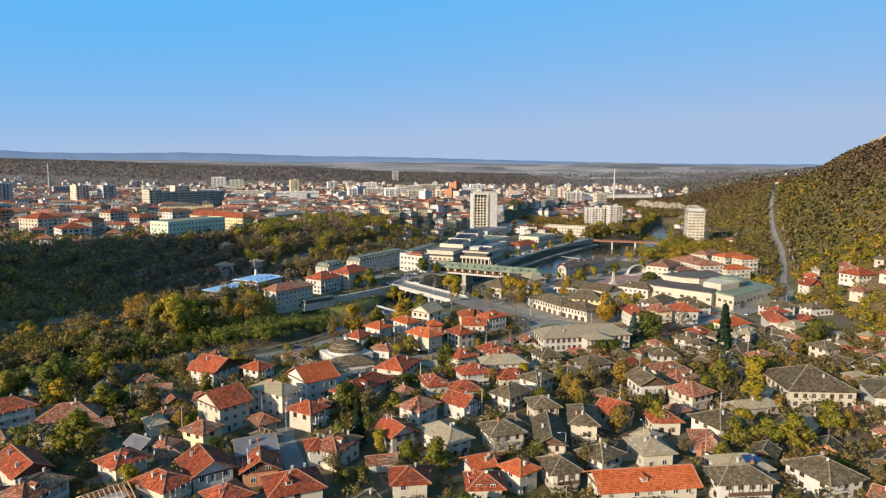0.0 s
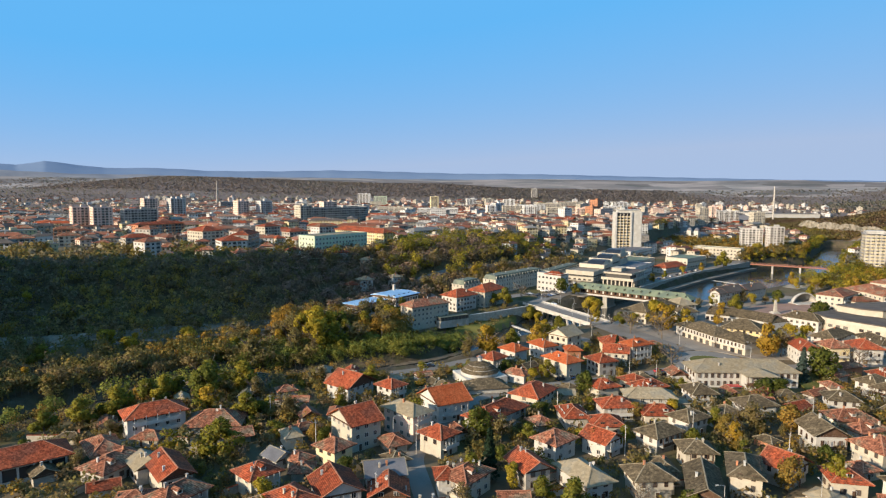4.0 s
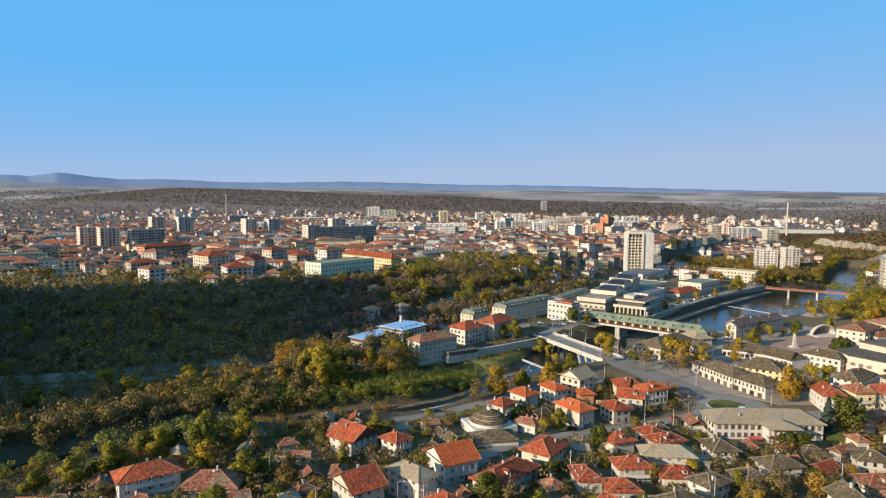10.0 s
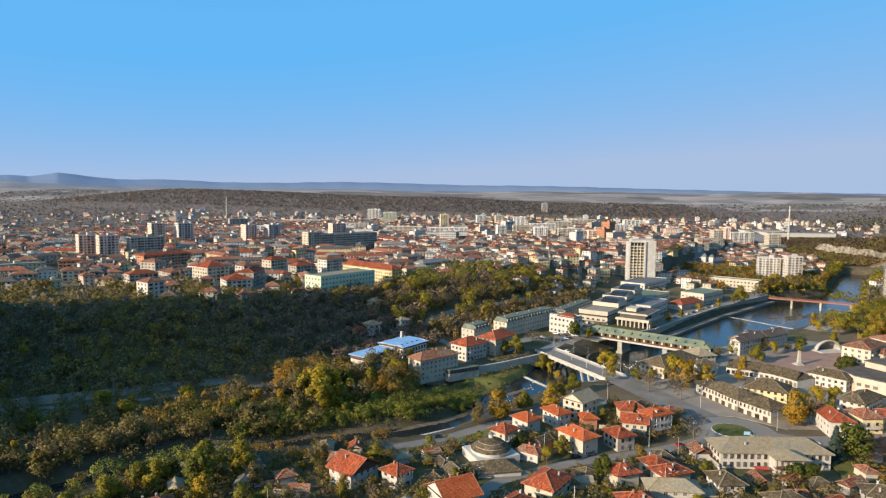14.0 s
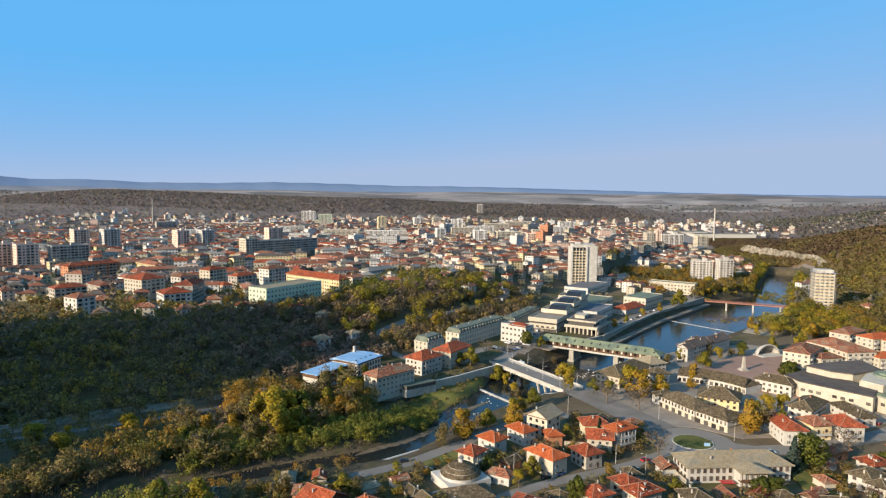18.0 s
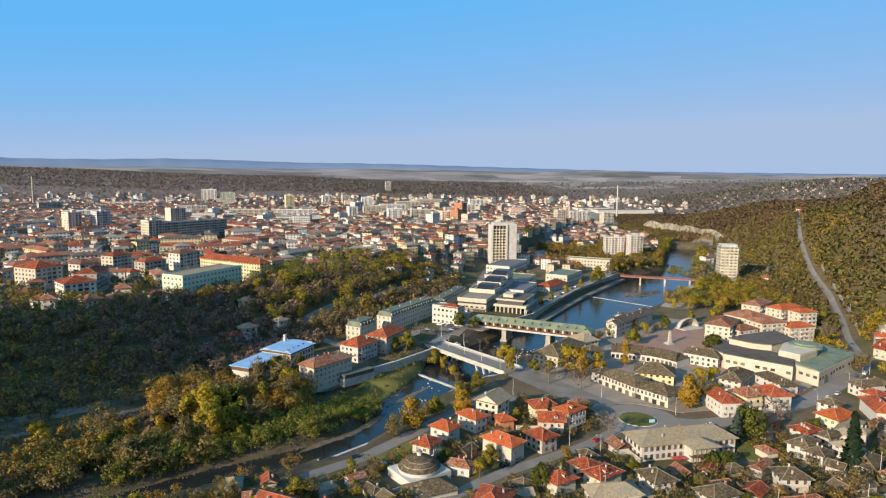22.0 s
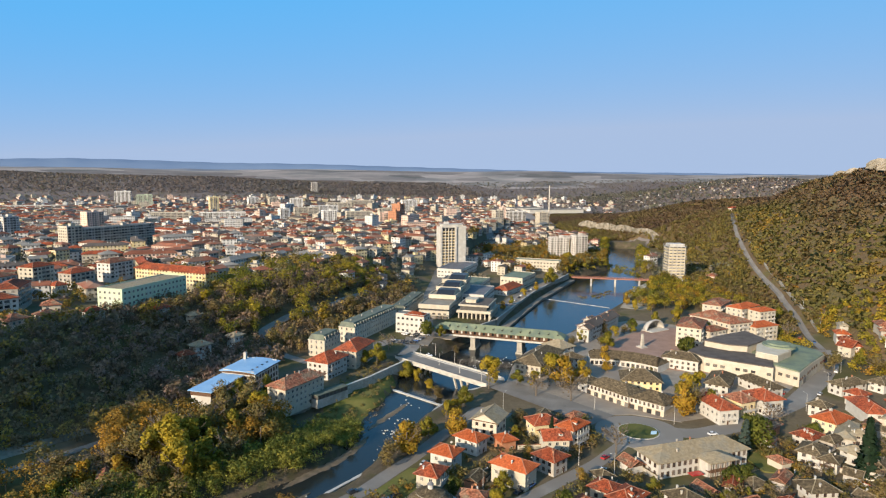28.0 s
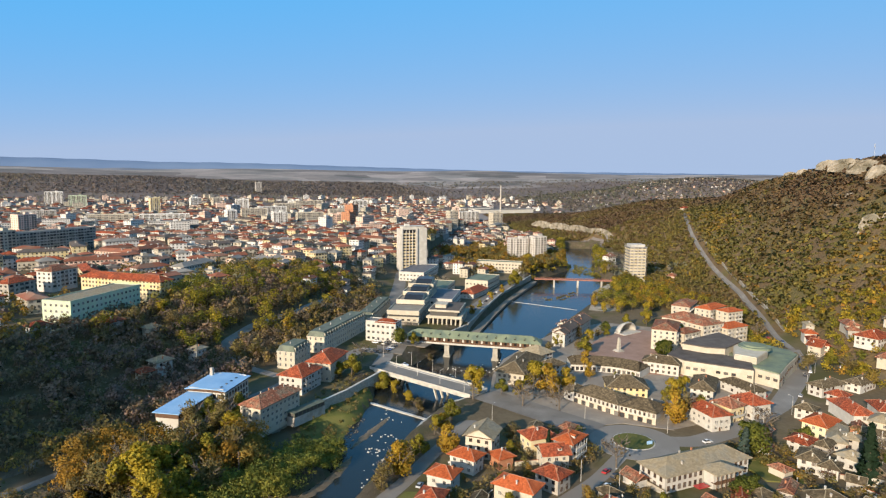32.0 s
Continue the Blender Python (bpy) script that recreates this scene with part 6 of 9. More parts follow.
house(369, 612, 40, 12, 9, 2.4, "flatroof" if "flatroof" in ROOF_WORDS else "oldred", "pinkwall", group="hill foot houses", chimneys=1)

for x, y, yw, w_, d_, st_ in ((143, 421, -47, 9, 9, 3), (155, 441, 133, 8, 9, 3.2), (180, 462, -47, 9, 8, 2.6)):
    house(x, y, yw, w_, d_, st_, "darkroof", "white", "gable", axis="y", group="square", chimneys=1)
# ---------------------------------------------------------------- trees
veg = np.random.default_rng(5)


def cards(centres, size, tints, rng, outward, up=0.35):
    """Small four-cornered leaf clumps at the given places, turned at random, faces outward. Returns vertices, quads, tints and soft normals."""
    n = len(centres)
    a = rng.normal(size=(n, 3))
    a[:, 2] *= up + 0.4
    a /= np.linalg.norm(a, axis=1)[:, None]
    b = rng.normal(size=(n, 3))
    b -= a * (a * b).sum(1)[:, None]
    b /= np.linalg.norm(b, axis=1)[:, None]
    face = np.cross(a, b)
    turn = np.where((face * outward).sum(1) < 0, -1.0, 1.0)[:, None]
    b *= turn
    face *= turn
    s = np.asarray(size).reshape(-1, 1) * rng.uniform(0.65, 1.3, (n, 1))
    k = rng.uniform(0.5, 0.9, (n, 1))
    v = np.stack([centres - a * s - b * s * k * 0.5, centres + a * s * 0.3 - b * s * k, centres + a * s + b * s * k * 0.3, centres - a * s * 0.2 + b * s * k], 1)
    nr = outward * 1.0 + face * 0.55
    nr /= np.linalg.norm(nr, axis=1)[:, None] + 1e-9
    return v.reshape(-1, 3), np.arange(n * 4).reshape(n, 4), np.repeat(tints, 4), np.repeat(nr, 4, axis=0)


def card_mesh(name, v, q, tint, nrm, mat):
    me = bpy.data.meshes.new(name)
    me.vertices.add(len(v))
    me.vertices.foreach_set("co", np.ascontiguousarray(v, dtype=np.float32).ravel())
    me.loops.add(q.size)
    me.loops.foreach_set("vertex_index", np.ascontiguousarray(q, dtype=np.int32).ravel())
    me.polygons.add(len(q))
    me.polygons.foreach_set("loop_start", np.arange(0, q.size, 4, dtype=np.int32))
    me.polygons.foreach_set("loop_total", np.full(len(q), 4, dtype=np.int32))
    at = me.attributes.new("tint", "FLOAT", "POINT")
    at.data.foreach_set("value", np.ascontiguousarray(tint, dtype=np.float32))
    me.materials.append(M[mat])
    me.update(calc_edges=True)
    me.polygons.foreach_set("use_smooth", np.ones(len(q), dtype=bool))
    me.normals_split_custom_set_from_vertices(np.ascontiguousarray(nrm, dtype=np.float32))
    return me


def crown_points(h, r, n, rng, lobes=9, low=0.28):
    """Leaf places for a broad crown made of uneven lobes."""
    pts, outs = [], []
    ls = []
    for _ in range(lobes):
        a, rr = rng.uniform(0, math.tau), r * math.sqrt(rng.uniform(0, 0.55))
        zz = h * rng.uniform(low + 0.14, 0.82)
        ls.append((rr * math.cos(a), rr * math.sin(a), zz, r * rng.uniform(0.3, 0.55)))
    ls.append((0, 0, h * 0.8, r * 0.45))
    for k in range(n):
        x, y, z, lr = ls[rng.integers(len(ls))]
        d = rng.normal(size=3)
        d /= np.linalg.norm(d)
        o = d * 0.7 + np.array((x, y, z - h * 0.5)) / r * 0.6
        outs.append(o / (np.linalg.norm(o) + 1e-6))
        d = d * lr * rng.uniform(0.55, 1.0)
        pts.append((x + d[0], y + d[1], max(h * low, z + d[2] * 0.95)))
    return np.array(pts), np.array(outs)


def trunk_mesh(h, r, rng, limbs=7, reach=0.5, twigs=0):
    mb = Mesh()
    mb.tube(0, 0, -0.6, h * 0.45, 0.022 * h, 0.013 * h, 7)
    mb.tube(0, 0, h * 0.45, h * 0.8, 0.013 * h, 0.004 * h, 6)
    for k in range(limbs):
        a = k * 2.4 + rng.uniform(-0.3, 0.3)
        z0 = h * rng.uniform(0.25, 0.5)
        tip = (r * reach * 1.5 * math.cos(a), r * reach * 1.5 * math.sin(a), z0 + h * rng.uniform(0.2, 0.38))
        mb.bar((0, 0, z0), tip, 0.011 * h, 0.011 * h)
        for j in range(twigs):
            t = rng.uniform(0.4, 1.0)
            p = (tip[0] * t, tip[1] * t, z0 + (tip[2] - z0) * t)
            b = a + rng.uniform(-1.1, 1.1)
            l = r * rng.uniform(0.25, 0.55)
            mb.bar(p, (p[0] + l * math.cos(b), p[1] + l * math.sin(b), p[2] + l * rng.uniform(0.3, 1.2)), 0.07, 0.07)
    return mb


TREES = {}


def tree_kind(kind):
    """Unit trees about 10 m high, as a pair of shared meshes."""
    if kind in TREES:
        return TREES[kind]
    seed = sum(map(ord, kind))
    rng = np.random.default_rng(seed)
    base, tint, n, size, rr = {"green": ("leaf", 0.08, 2100, 0.31, 4.0), "olive": ("leaf", 0.26, 2100, 0.31, 3.9), "yellow": ("leaf", 0.5, 2100, 0.31, 3.8), "orange": ("leaf", 0.72, 2100, 0.31, 3.7),
                               "brown": ("woodleaf", 0.35, 1500, 0.27, 3.8), "rust": ("slopeleaf", 0.75, 1600, 0.29, 3.6), "bare": ("woodleaf", 0.1, 90, 0.3, 3.7), "poplar": ("leaf", 0.55, 700, 0.42, 2.1), "bush": ("leaf", 0.25, 800, 0.42, 4.6)}.get(kind, ("needle", 0.2, 1000, 0.4, 2.4))
    if base == "needle":
        z = rng.uniform(0.08, 1.0, n) ** 0.8
        a = rng.uniform(0, math.tau, n)
        tier = 0.78 + 0.22 * np.cos(z * 45)
        r = 2.4 * (1 - z) * tier * np.sqrt(rng.uniform(0.35, 1, n)) + 0.1
        pts = np.stack([r * np.cos(a), r * np.sin(a), z * 10 - 0.25 * r], 1)
        outs = np.stack([np.cos(a) * 0.9, np.sin(a) * 0.9, np.full(n, 0.4)], 1)
        tint = 0.8 if kind == "spruce" else 0.1
        tr = Mesh().tube(0, 0, -0.5, 9.6, 0.2, 0.04, 7)
    else:
        pts, outs = crown_points(10, rr, n, rng, 11, 0.03 if kind == "bush" else 0.08)
        tr = trunk_mesh(10, rr, rng, 9 if kind == "bare" else 6, 0.5, 9 if kind in ("bare", "brown") else 2)
    v, q, t, nr = cards(pts, size, tint + rng.uniform(-0.09, 0.09, len(pts)), rng, outs)
    TREES[kind] = (tr.make("trunk", ["bark"]), card_mesh("crown", v, q, t, nr, base))
    return TREES[kind]


TREE_WORDS = {"green": "broad green tree in early autumn", "olive": "broad olive-green autumn tree", "yellow": "broad tree in yellow autumn leaf", "orange": "broad tree in orange autumn leaf", "brown": "thin brown autumn tree with sparse leaves",
              "rust": "rust-red autumn tree", "bare": "bare grey tree with fine branches", "poplar": "slender yellowing tree", "bush": "low green bush", "conifer": "dark green conifer", "spruce": "blue-grey spruce"}
FIRST_TREE = {}
tree_rng = random.Random(3)


def tree(kind, x, y, h, wide=1.0, z=None, group="trees"):
    g = gz(x, y) if z is None else z
    k = h / 10.0
    m = pose(x, y, g, tree_rng.uniform(-3, 3), tree_rng.uniform(-3, 3), tree_rng.uniform(0, 360)) @ Matrix.Diagonal((k * wide, k * wide * tree_rng.uniform(0.9, 1.1), k, 1))
    if kind in FIRST_TREE:
        ob = FIRST_TREE[kind].copy()
        scene.collection.objects.link(ob)
        for c in FIRST_TREE[kind].children:
            o = c.copy()
            scene.collection.objects.link(o)
            o.parent = ob
    else:
        tr, cr = tree_kind(kind)
        ob = new("bush" if kind == "bush" else "tree")
        tagged(ob, TREE_WORDS[kind] + " on the valley floor", "bush" if kind == "bush" else "tree", group)
        part("trunk", tr, None, ob)
        part("crown", cr, None, ob)
        FIRST_TREE[kind] = ob
    ob.matrix_basis = m
    return ob


def woods(name, xy, heights, per, size, mat, tints, label, seed, flat=0.9, trunks=True, wide=0.42, up=0.25, lobes=6):
    """A wood of many crowns in one piece: each crown a few uneven lobes covered with leaf clumps."""
    rng = np.random.default_rng(seed)
    xy, heights, tints = np.asarray(xy), np.asarray(heights), np.asarray(tints)
    z0 = land(xy[:, 0], xy[:, 1])
    n = len(xy)
    r = (heights * wide * rng.uniform(0.8, 1.25, n))[:, None]
    ang = rng.uniform(0, math.tau, (n, lobes))
    off = np.sqrt(rng.uniform(0.0, 0.6, (n, lobes))) * r
    lc = np.stack([off * np.cos(ang), off * np.sin(ang), r * flat * rng.uniform(-0.45, 0.6, (n, lobes)) - off * 0.25], 2)
    lr = r * rng.uniform(0.32, 0.62, (n, lobes))
    lt = rng.uniform(-0.06, 0.06, (n, lobes))
    pick = rng.integers(0, lobes, (n, per))
    rows = np.arange(n)[:, None]
    d = rng.normal(size=(n, per, 3))
    d[:, :, 2] += 0.25
    d /= np.linalg.norm(d, axis=2)[:, :, None]
    c = lc[rows, pick] + d * lr[rows, pick][:, :, None] * rng.uniform(0.7, 1.05, (n, per, 1)) * np.array([1, 1, flat])
    outs = (d * 0.7 + c / r[:, :, None] * 0.5 + np.array([0, 0, up])).reshape(-1, 3)
    c = c + np.stack([xy[:, 0], xy[:, 1], z0 + heights * 0.56], 1)[:, None, :]
    tt = (tints[:, None] + lt[rows, pick]).ravel() + rng.uniform(-0.05, 0.05, n * per)
    v, q, t, nr = cards(c.reshape(-1, 3), np.repeat(size * heights / 10.0, per), tt, rng, outs)
    ob = new(name, card_mesh(name, v, q, t, nr, mat))
    tagged(ob, label, "woodland", kind="stuff")
    if trunks:
        tb = Mesh()
        for (x, y), h, z in zip(xy, heights, z0):
            tb.bar((x, y, z - 0.5), (x + 0.2, y + 0.1, z + h * 0.6), 0.025 * h, 0.025 * h)
        tagged(part(name + "_trunks", tb, ["bark"]), "bare stems inside the wood", "trunks", kind="stuff")
    return ob


def sprinkle(n, lo, hi, keep, seed):
    """n random places in a rectangle that pass a test on arrays."""
    rng = np.random.default_rng(seed)
    x, y = rng.uniform(lo[0], hi[0], n), rng.uniform(lo[1], hi[1], n)
    ok = keep(x, y)
    return np.stack([x[ok], y[ok]], 1)


def wave_tint(xy, k, ph, lo, hi, rng):
    f = 0.5 + 0.25 * np.sin(xy[:, 0] * k + ph) + 0.25 * np.sin(xy[:, 1] * k * 1.3 + ph * 2)
    return np.clip(lo + (hi - lo) * (f * 0.5 + rng.uniform(0, 1, len(xy)) ** 1.6 * 0.5), 0, 1)


def inside_edge(x, y):
    d, sg = seg_dist(x, y, EDGE_FOOT)
    return np.where(sg < 0, d, -d)


def near_line(x, y, line, r):
    return seg_dist(x, y, line)[0] < r


BACK_LANE = [(-34, 405), (-50, 425), (-62, 450), (-45, 480), (-10, 520), (20, 575)]
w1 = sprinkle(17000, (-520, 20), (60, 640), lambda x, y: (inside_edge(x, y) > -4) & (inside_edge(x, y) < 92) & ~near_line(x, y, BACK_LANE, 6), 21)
woods("woodland", w1, veg.uniform(6, 11.5, len(w1)), 70, 0.7, "liftedleaf", wave_tint(w1, 0.03, 1, 0.0, 0.9, veg), "dark autumn woodland on the shaded slope", 31)
cut = Mesh()
cut_run = [(-262, 206), (-232, 232), (-200, 256), (-168, 280), (-136, 302), (-108, 325)]
cut_rng = random.Random(77)
rows_ = []
for (ax, ay), (bx, by) in zip(cut_run, cut_run[1:]):
    for k in range(12):
        t = k / 12
        rows_.append((ax + (bx - ax) * t, ay + (by - ay) * t))
for k, (x, y) in enumerate(rows_):
    z = gz(x, y)
    hgt = 5.0 * math.sin(math.pi * (k + 2) / (len(rows_) + 4)) ** 0.5
    for j in range(5):
        t = j / 4
        cut.v.append((x - 0.63 * (t * 2.2 + cut_rng.uniform(-0.4, 0.4)) - 3.5, y + 0.77 * (t * 2.2 + cut_rng.uniform(-0.4, 0.4)) + 4.2, z - 0.8 + t * hgt + cut_rng.uniform(-0.3, 0.3)))
    if k:
        o = (k - 1) * 5
        for j in range(4):
            cut.f.append((o + j, o + 5 + j, o + 6 + j, o + j + 1))
            cut.m.append(0)
tagged(part("rock_cutting", cut, ["cliff"]), "pale rock cutting along the lane under the woods", "rock", kind="structure")
LOWER_LANE = [(-70, 352), (-130, 300), (-200, 255), (-300, 195)]
w2 = sprinkle(2600, (-420, 20), (-15, 360), lambda x, y: (inside_edge(x, y) < -4) & (river_reach(x, y) > 5) & (seg_dist(x, y, RIVER_C)[1] < 0) & ~near_line(x, y, LOWER_LANE, 3.5) & ~((river_reach(x, y) < 22) & (x > -100))
              & ~((x > -96) & (y > 335)) & ~((x > -62) & (y > 318)), 22)
woods("riverside_wood", w2, veg.uniform(7, 13, len(w2)), 210, 0.4, "woodleaf", wave_tint(w2, 0.05, 2, 0.1, 0.9, veg), "brown and yellow riverside wood", 32)
westb = sprinkle(3300, (-330, 20), (-70, 300), lambda x, y: (river_reach(x, y) > 1.5) & (river_reach(x, y) < 20) & (seg_dist(x, y, RIVER_C)[1] < 0) & (x < -80), 59)
woods("west_bank_wood", westb, veg.uniform(6, 11.5, len(westb)), 170, 0.5, "woodleaf", wave_tint(westb, 0.05, 1.1, 0.1, 0.85, veg), "brown and olive scrub down to the water's edge", 39)
w2b = sprinkle(160, (-110, 290), (-45, 350), lambda x, y: (inside_edge(x, y) < -6) & (river_reach(x, y) > 22) & ~((x > -100) & (y > 322)), 27)
woods("riverside_grove", w2b, veg.uniform(11, 16.5, len(w2b)), 640, 0.27, "woodleaf", wave_tint(w2b, 0.05, 0.5, 0.35, 1.0, veg), "tall brown and golden riverside grove", 37)
belt = []
for (ax, ay), (bx, by) in zip([(-130, 238), (-90, 258), (-52, 276), (-33, 295)], [(-90, 258), (-52, 276), (-33, 295), (-18, 316)]):
    n = int(math.hypot(bx - ax, by - ay) / 3.2)
    for k in range(n):
        t = k / n
        nx_, ny_ = -(by - ay) / math.hypot(bx - ax, by - ay), (bx - ax) / math.hypot(bx - ax, by - ay)
        for off in (5.5, 9.0, 13.0, 17.0):
            o = off + veg.uniform(-2, 2)
            if veg.uniform() < 0.82:
                belt.append((ax + (bx - ax) * t + nx_ * o, ay + (by - ay) * t + ny_ * o))
woods("willow_belt", belt, veg.uniform(4, 8.5, len(belt)), 300, 0.42, "willow", veg.uniform(0.05, 0.75, len(belt)), "bright green willow scrub along the river bank", 33, wide=0.55)
will = sprinkle(2300, (-110, 240), (-8, 324), lambda x, y: (river_reach(x, y) > 1.8) & (river_reach(x, y) < 14) & (seg_dist(x, y, RIVER_C)[1] < 0), 63)
woods("willow_bank", will, veg.uniform(3, 7, len(will)), 170, 0.5, "willow", veg.uniform(0.05, 0.75, len(will)), "yellow-green willow scrub at the water's edge", 64, wide=0.5)
fore = sprinkle(420, (-50, 308), (14, 396), lambda x, y: (river_reach(x, y) > 1.5) & (river_reach(x, y) < 26) & (seg_dist(x, y, RIVER_C)[1] < 0), 65)
woods("foreshore_scrub", fore, veg.uniform(0.8, 2.6, len(fore)), 50, 1.3, "woodleaf", veg.uniform(0.2, 0.7, len(fore)), "low brown scrub on the grassy foreshore", 66, trunks=False, wide=0.6)
for kd, x, y, h in (("olive", -66, 342, 15), ("brown", -60, 341, 17), ("brown", -73, 337, 16), ("olive", -54, 346, 15), ("bare", -46, 318, 9)):
    tree(kd, x, y, h, 0.85)
eastb = sprinkle(1300, (-200, 90), (-30, 262), lambda x, y: (river_reach(x, y) > 4) & (river_reach(x, y) < 24) & (x < -42) & (seg_dist(x, y, RIVER_C)[1] > 0) & ~near_line(x, y, [(12, 276), (-4, 256), (-20, 246), (-40, 232)], 6), 58)
woods("bank_scrub", eastb, veg.uniform(2.2, 5.5, len(eastb)), 190, 0.5, "woodleaf", veg.uniform(0.1, 0.9, len(eastb)), "brown and olive scrub below the old town", 34, wide=0.5)

ewil = sprinkle(300, (-200, 100), (-92, 216), lambda x, y: (river_reach(x, y) > 2.5) & (river_reach(x, y) < 15) & (seg_dist(x, y, RIVER_C)[1] > 0), 67)
woods("far_bank_willows", ewil, veg.uniform(5, 9, len(ewil)), 300, 0.4, "willow", veg.uniform(0.0, 0.6, len(ewil)), "bright green willows below the lower houses", 68, wide=0.5)

HILL_ROAD = [(280, 372), (294, 399), (320, 440), (338, 471), (356, 502), (391, 571), (402, 593), (422, 630), (443, 667), (470, 713), (503, 765), (537, 817)]
hx = lambda y: np.interp(y, CLIFF_Y, FOOT_X)
cxx = lambda y: np.interp(y, CLIFF_Y, CREST_X)
w3 = sprinkle(74000, (262, 120), (900, 1600), lambda x, y: (x > hx(y) - 4) & ~near_line(x, y, HILL_ROAD, 5.0) & (x < cxx(y) + 60 + (y > 700) * 160) & ~((y < 400) & (x < 312)), 23)
rel3 = np.clip((w3[:, 0] - hx(w3[:, 1])) / (cxx(w3[:, 1]) - hx(w3[:, 1])), 0, 1)
patch3 = sum(a_ * np.sin(w3[:, 0] * kx + w3[:, 1] * ky + ph) for a_, kx, ky, ph in ((0.5, 0.021, 0.013, 0.4), (0.4, -0.017, 0.031, 2.1), (0.35, 0.049, -0.037, 4.0), (0.3, 0.083, 0.061, 1.2)))
tint3 = np.clip(0.52 - 0.42 * np.maximum(smooth((rel3 - 0.3) / 0.45), smooth((w3[:, 1] - 760) / 180.0)) + 0.17 * patch3 + veg.uniform(-0.08, 0.08, len(w3)) + (veg.uniform(0, 1, len(w3)) > 0.97) * 0.35, 0, 1)
woods("hillside_wood", w3, veg.uniform(1.4, 3.2, len(w3)), 13, 5.2, "slopeleaf", tint3, "brown and yellow autumn wood on the eastern hill", 35, flat=0.22, trunks=False, wide=1.6, up=1.5, lobes=3)
w4 = sprinkle(12500, (270, 400), (560, 1250), lambda x, y: (x < hx(y) - 4) & ~near_line(x, y, HILL_ROAD, 4) & (x > hx(y) - 85) & (river_reach(x, y) > 18) & ~((x < 300) & (y < 480)) & ~((np.abs(x - 334) < 14) & (np.abs(y - 632) < 14)), 24)
woods("roadside_wood", w4, veg.uniform(5, 9, len(w4)), 30, 1.3, "slopeleaf", wave_tint(w4, 0.03, 1.5, 0.2, 0.85, veg), "yellowing wood below the hill road", 36, trunks=False)

for kd, x, y, h, wd in (("brown", -122, 438, 13, 1.1), ("brown", -108, 447, 14, 1.1), ("yellow", -96, 470, 11, 1.0), ("brown", -140, 432, 12, 1.1), ("brown", -90, 455, 12, 1.2), ("olive", -128, 152, 9, 1.2), ("olive", -121, 159, 11, 1.2), ("olive", -114, 168, 12, 1.2), ("olive", -106, 183, 11, 1.1), ("olive", -96, 196, 13, 1.2), ("olive", -84, 199, 12, 1.2), ("yellow", -86.1, 288, 21, 0.95), ("yellow", -80, 292, 18, 0.9), ("olive", -76, 296, 17, 0.9), ("yellow", -147.9, 273.5, 10, 1.1), ("brown", -121.9, 278.2, 14, 1.1), ("orange", -113, 276, 11, 1.0), ("brown", -106, 284, 13, 1.1), ("yellow", -177.4, 252, 12, 1.2), ("orange", -166, 258, 10, 1.0),
                        ("olive", -187.5, 224, 12, 1.2), ("brown", -196, 232, 12, 1.2), ("brown", -100, 292, 17, 0.9), ("brown", -92, 300, 18, 0.9), ("bare", -66, 309, 14, 1.0), ("brown", -70, 318, 18, 0.9), ("brown", -62, 330, 17, 0.9)):
    tree(kd, x, y, h, wd)
for kd, x, y, h, wd in (("olive", 147.2, 400.3, 11, 0.9), ("orange", 126, 356, 10, 0.75), ("green", 190.4, 383.2, 9, 1.2), ("yellow", 159.2, 320.7, 10, 1.0), ("brown", 176.8, 432.1, 7, 1.1), ("olive", 184.1, 434, 6, 1.2), ("bush", 150, 352, 3, 1.0), ("bush", 141, 355, 3, 1.0),
                        ("yellow", -93, 285, 18, 1.05), ("yellow", -82, 283, 17, 1.0), ("brown", -98, 284, 17, 1.1), ("brown", -76, 304, 19, 1.0), ("brown", -84, 302, 18, 1.0), ("olive", -72, 290, 14, 1.1), ("orange", -104, 280, 10, 1.1)):
    tree(kd, x, y, h, wd)
tree("olive", -64.4, 140.6, 12.5, 1.3)
tree("orange", -85.3, 175.7, 10.0)
tree("green", -89.7, 182.9, 15.0)
tree("green", -113.6, 183.3, 10.0)
tree("green", -105.1, 188.6, 8.8)
tree("yellow", -42.1, 117.3, 7.5)
tree("brown", -74.7, 187.5, 10.0)
tree("brown", -56.6, 172.2, 10.0)
tree("olive", -68.8, 167.0, 11.2)
tree("green", 5.3, 164.3, 11.2)
tree("brown", 12.6, 162.5, 10.0)
tree("conifer", 10.5, 138.3, 13.8)
tree("olive", 6.7, 133.6, 10.0)
tree("yellow", 17.0, 134.4, 7.5)
tree("green", 41.9, 214.5, 10.0)
tree("rust", 54.4, 187.8, 7.5)
tree("yellow", 67.4, 192.0, 7.5)
tree("rust", 79.7, 176.0, 8.8)
tree("orange", 81.4, 173.1, 7.5)
tree("brown", 88.8, 182.0, 11.2, 1.2)
tree("rust", 100.2, 180.5, 11.2, 1.1)
tree("yellow", 36.2, 164.1, 6.2)
tree("olive", 78.4, 182.7, 8.8)
tree("green", 107.4, 224.3, 7.5, 1.3)
tree("green", 112.2, 224.8, 7.5, 1.3)
tree("green", 138.0, 252.3, 15.0, 1.15)
tree("spruce", 128.6, 247.3, 15.0)
tree("conifer", 157.0, 218.6, 22.5)
tree("bare", 160.4, 269.5, 12.5, 1.2)
tree("brown", 143.3, 200.2, 11.2, 1.1)
tree("olive", 136.9, 182.5, 10.0, 1.2)
tree("yellow", 146.7, 176.8, 12.5, 1.1)
tree("bare", 183.6, 233.9, 10.0, 1.2)
tree("green", 209.9, 238.8, 13.8)
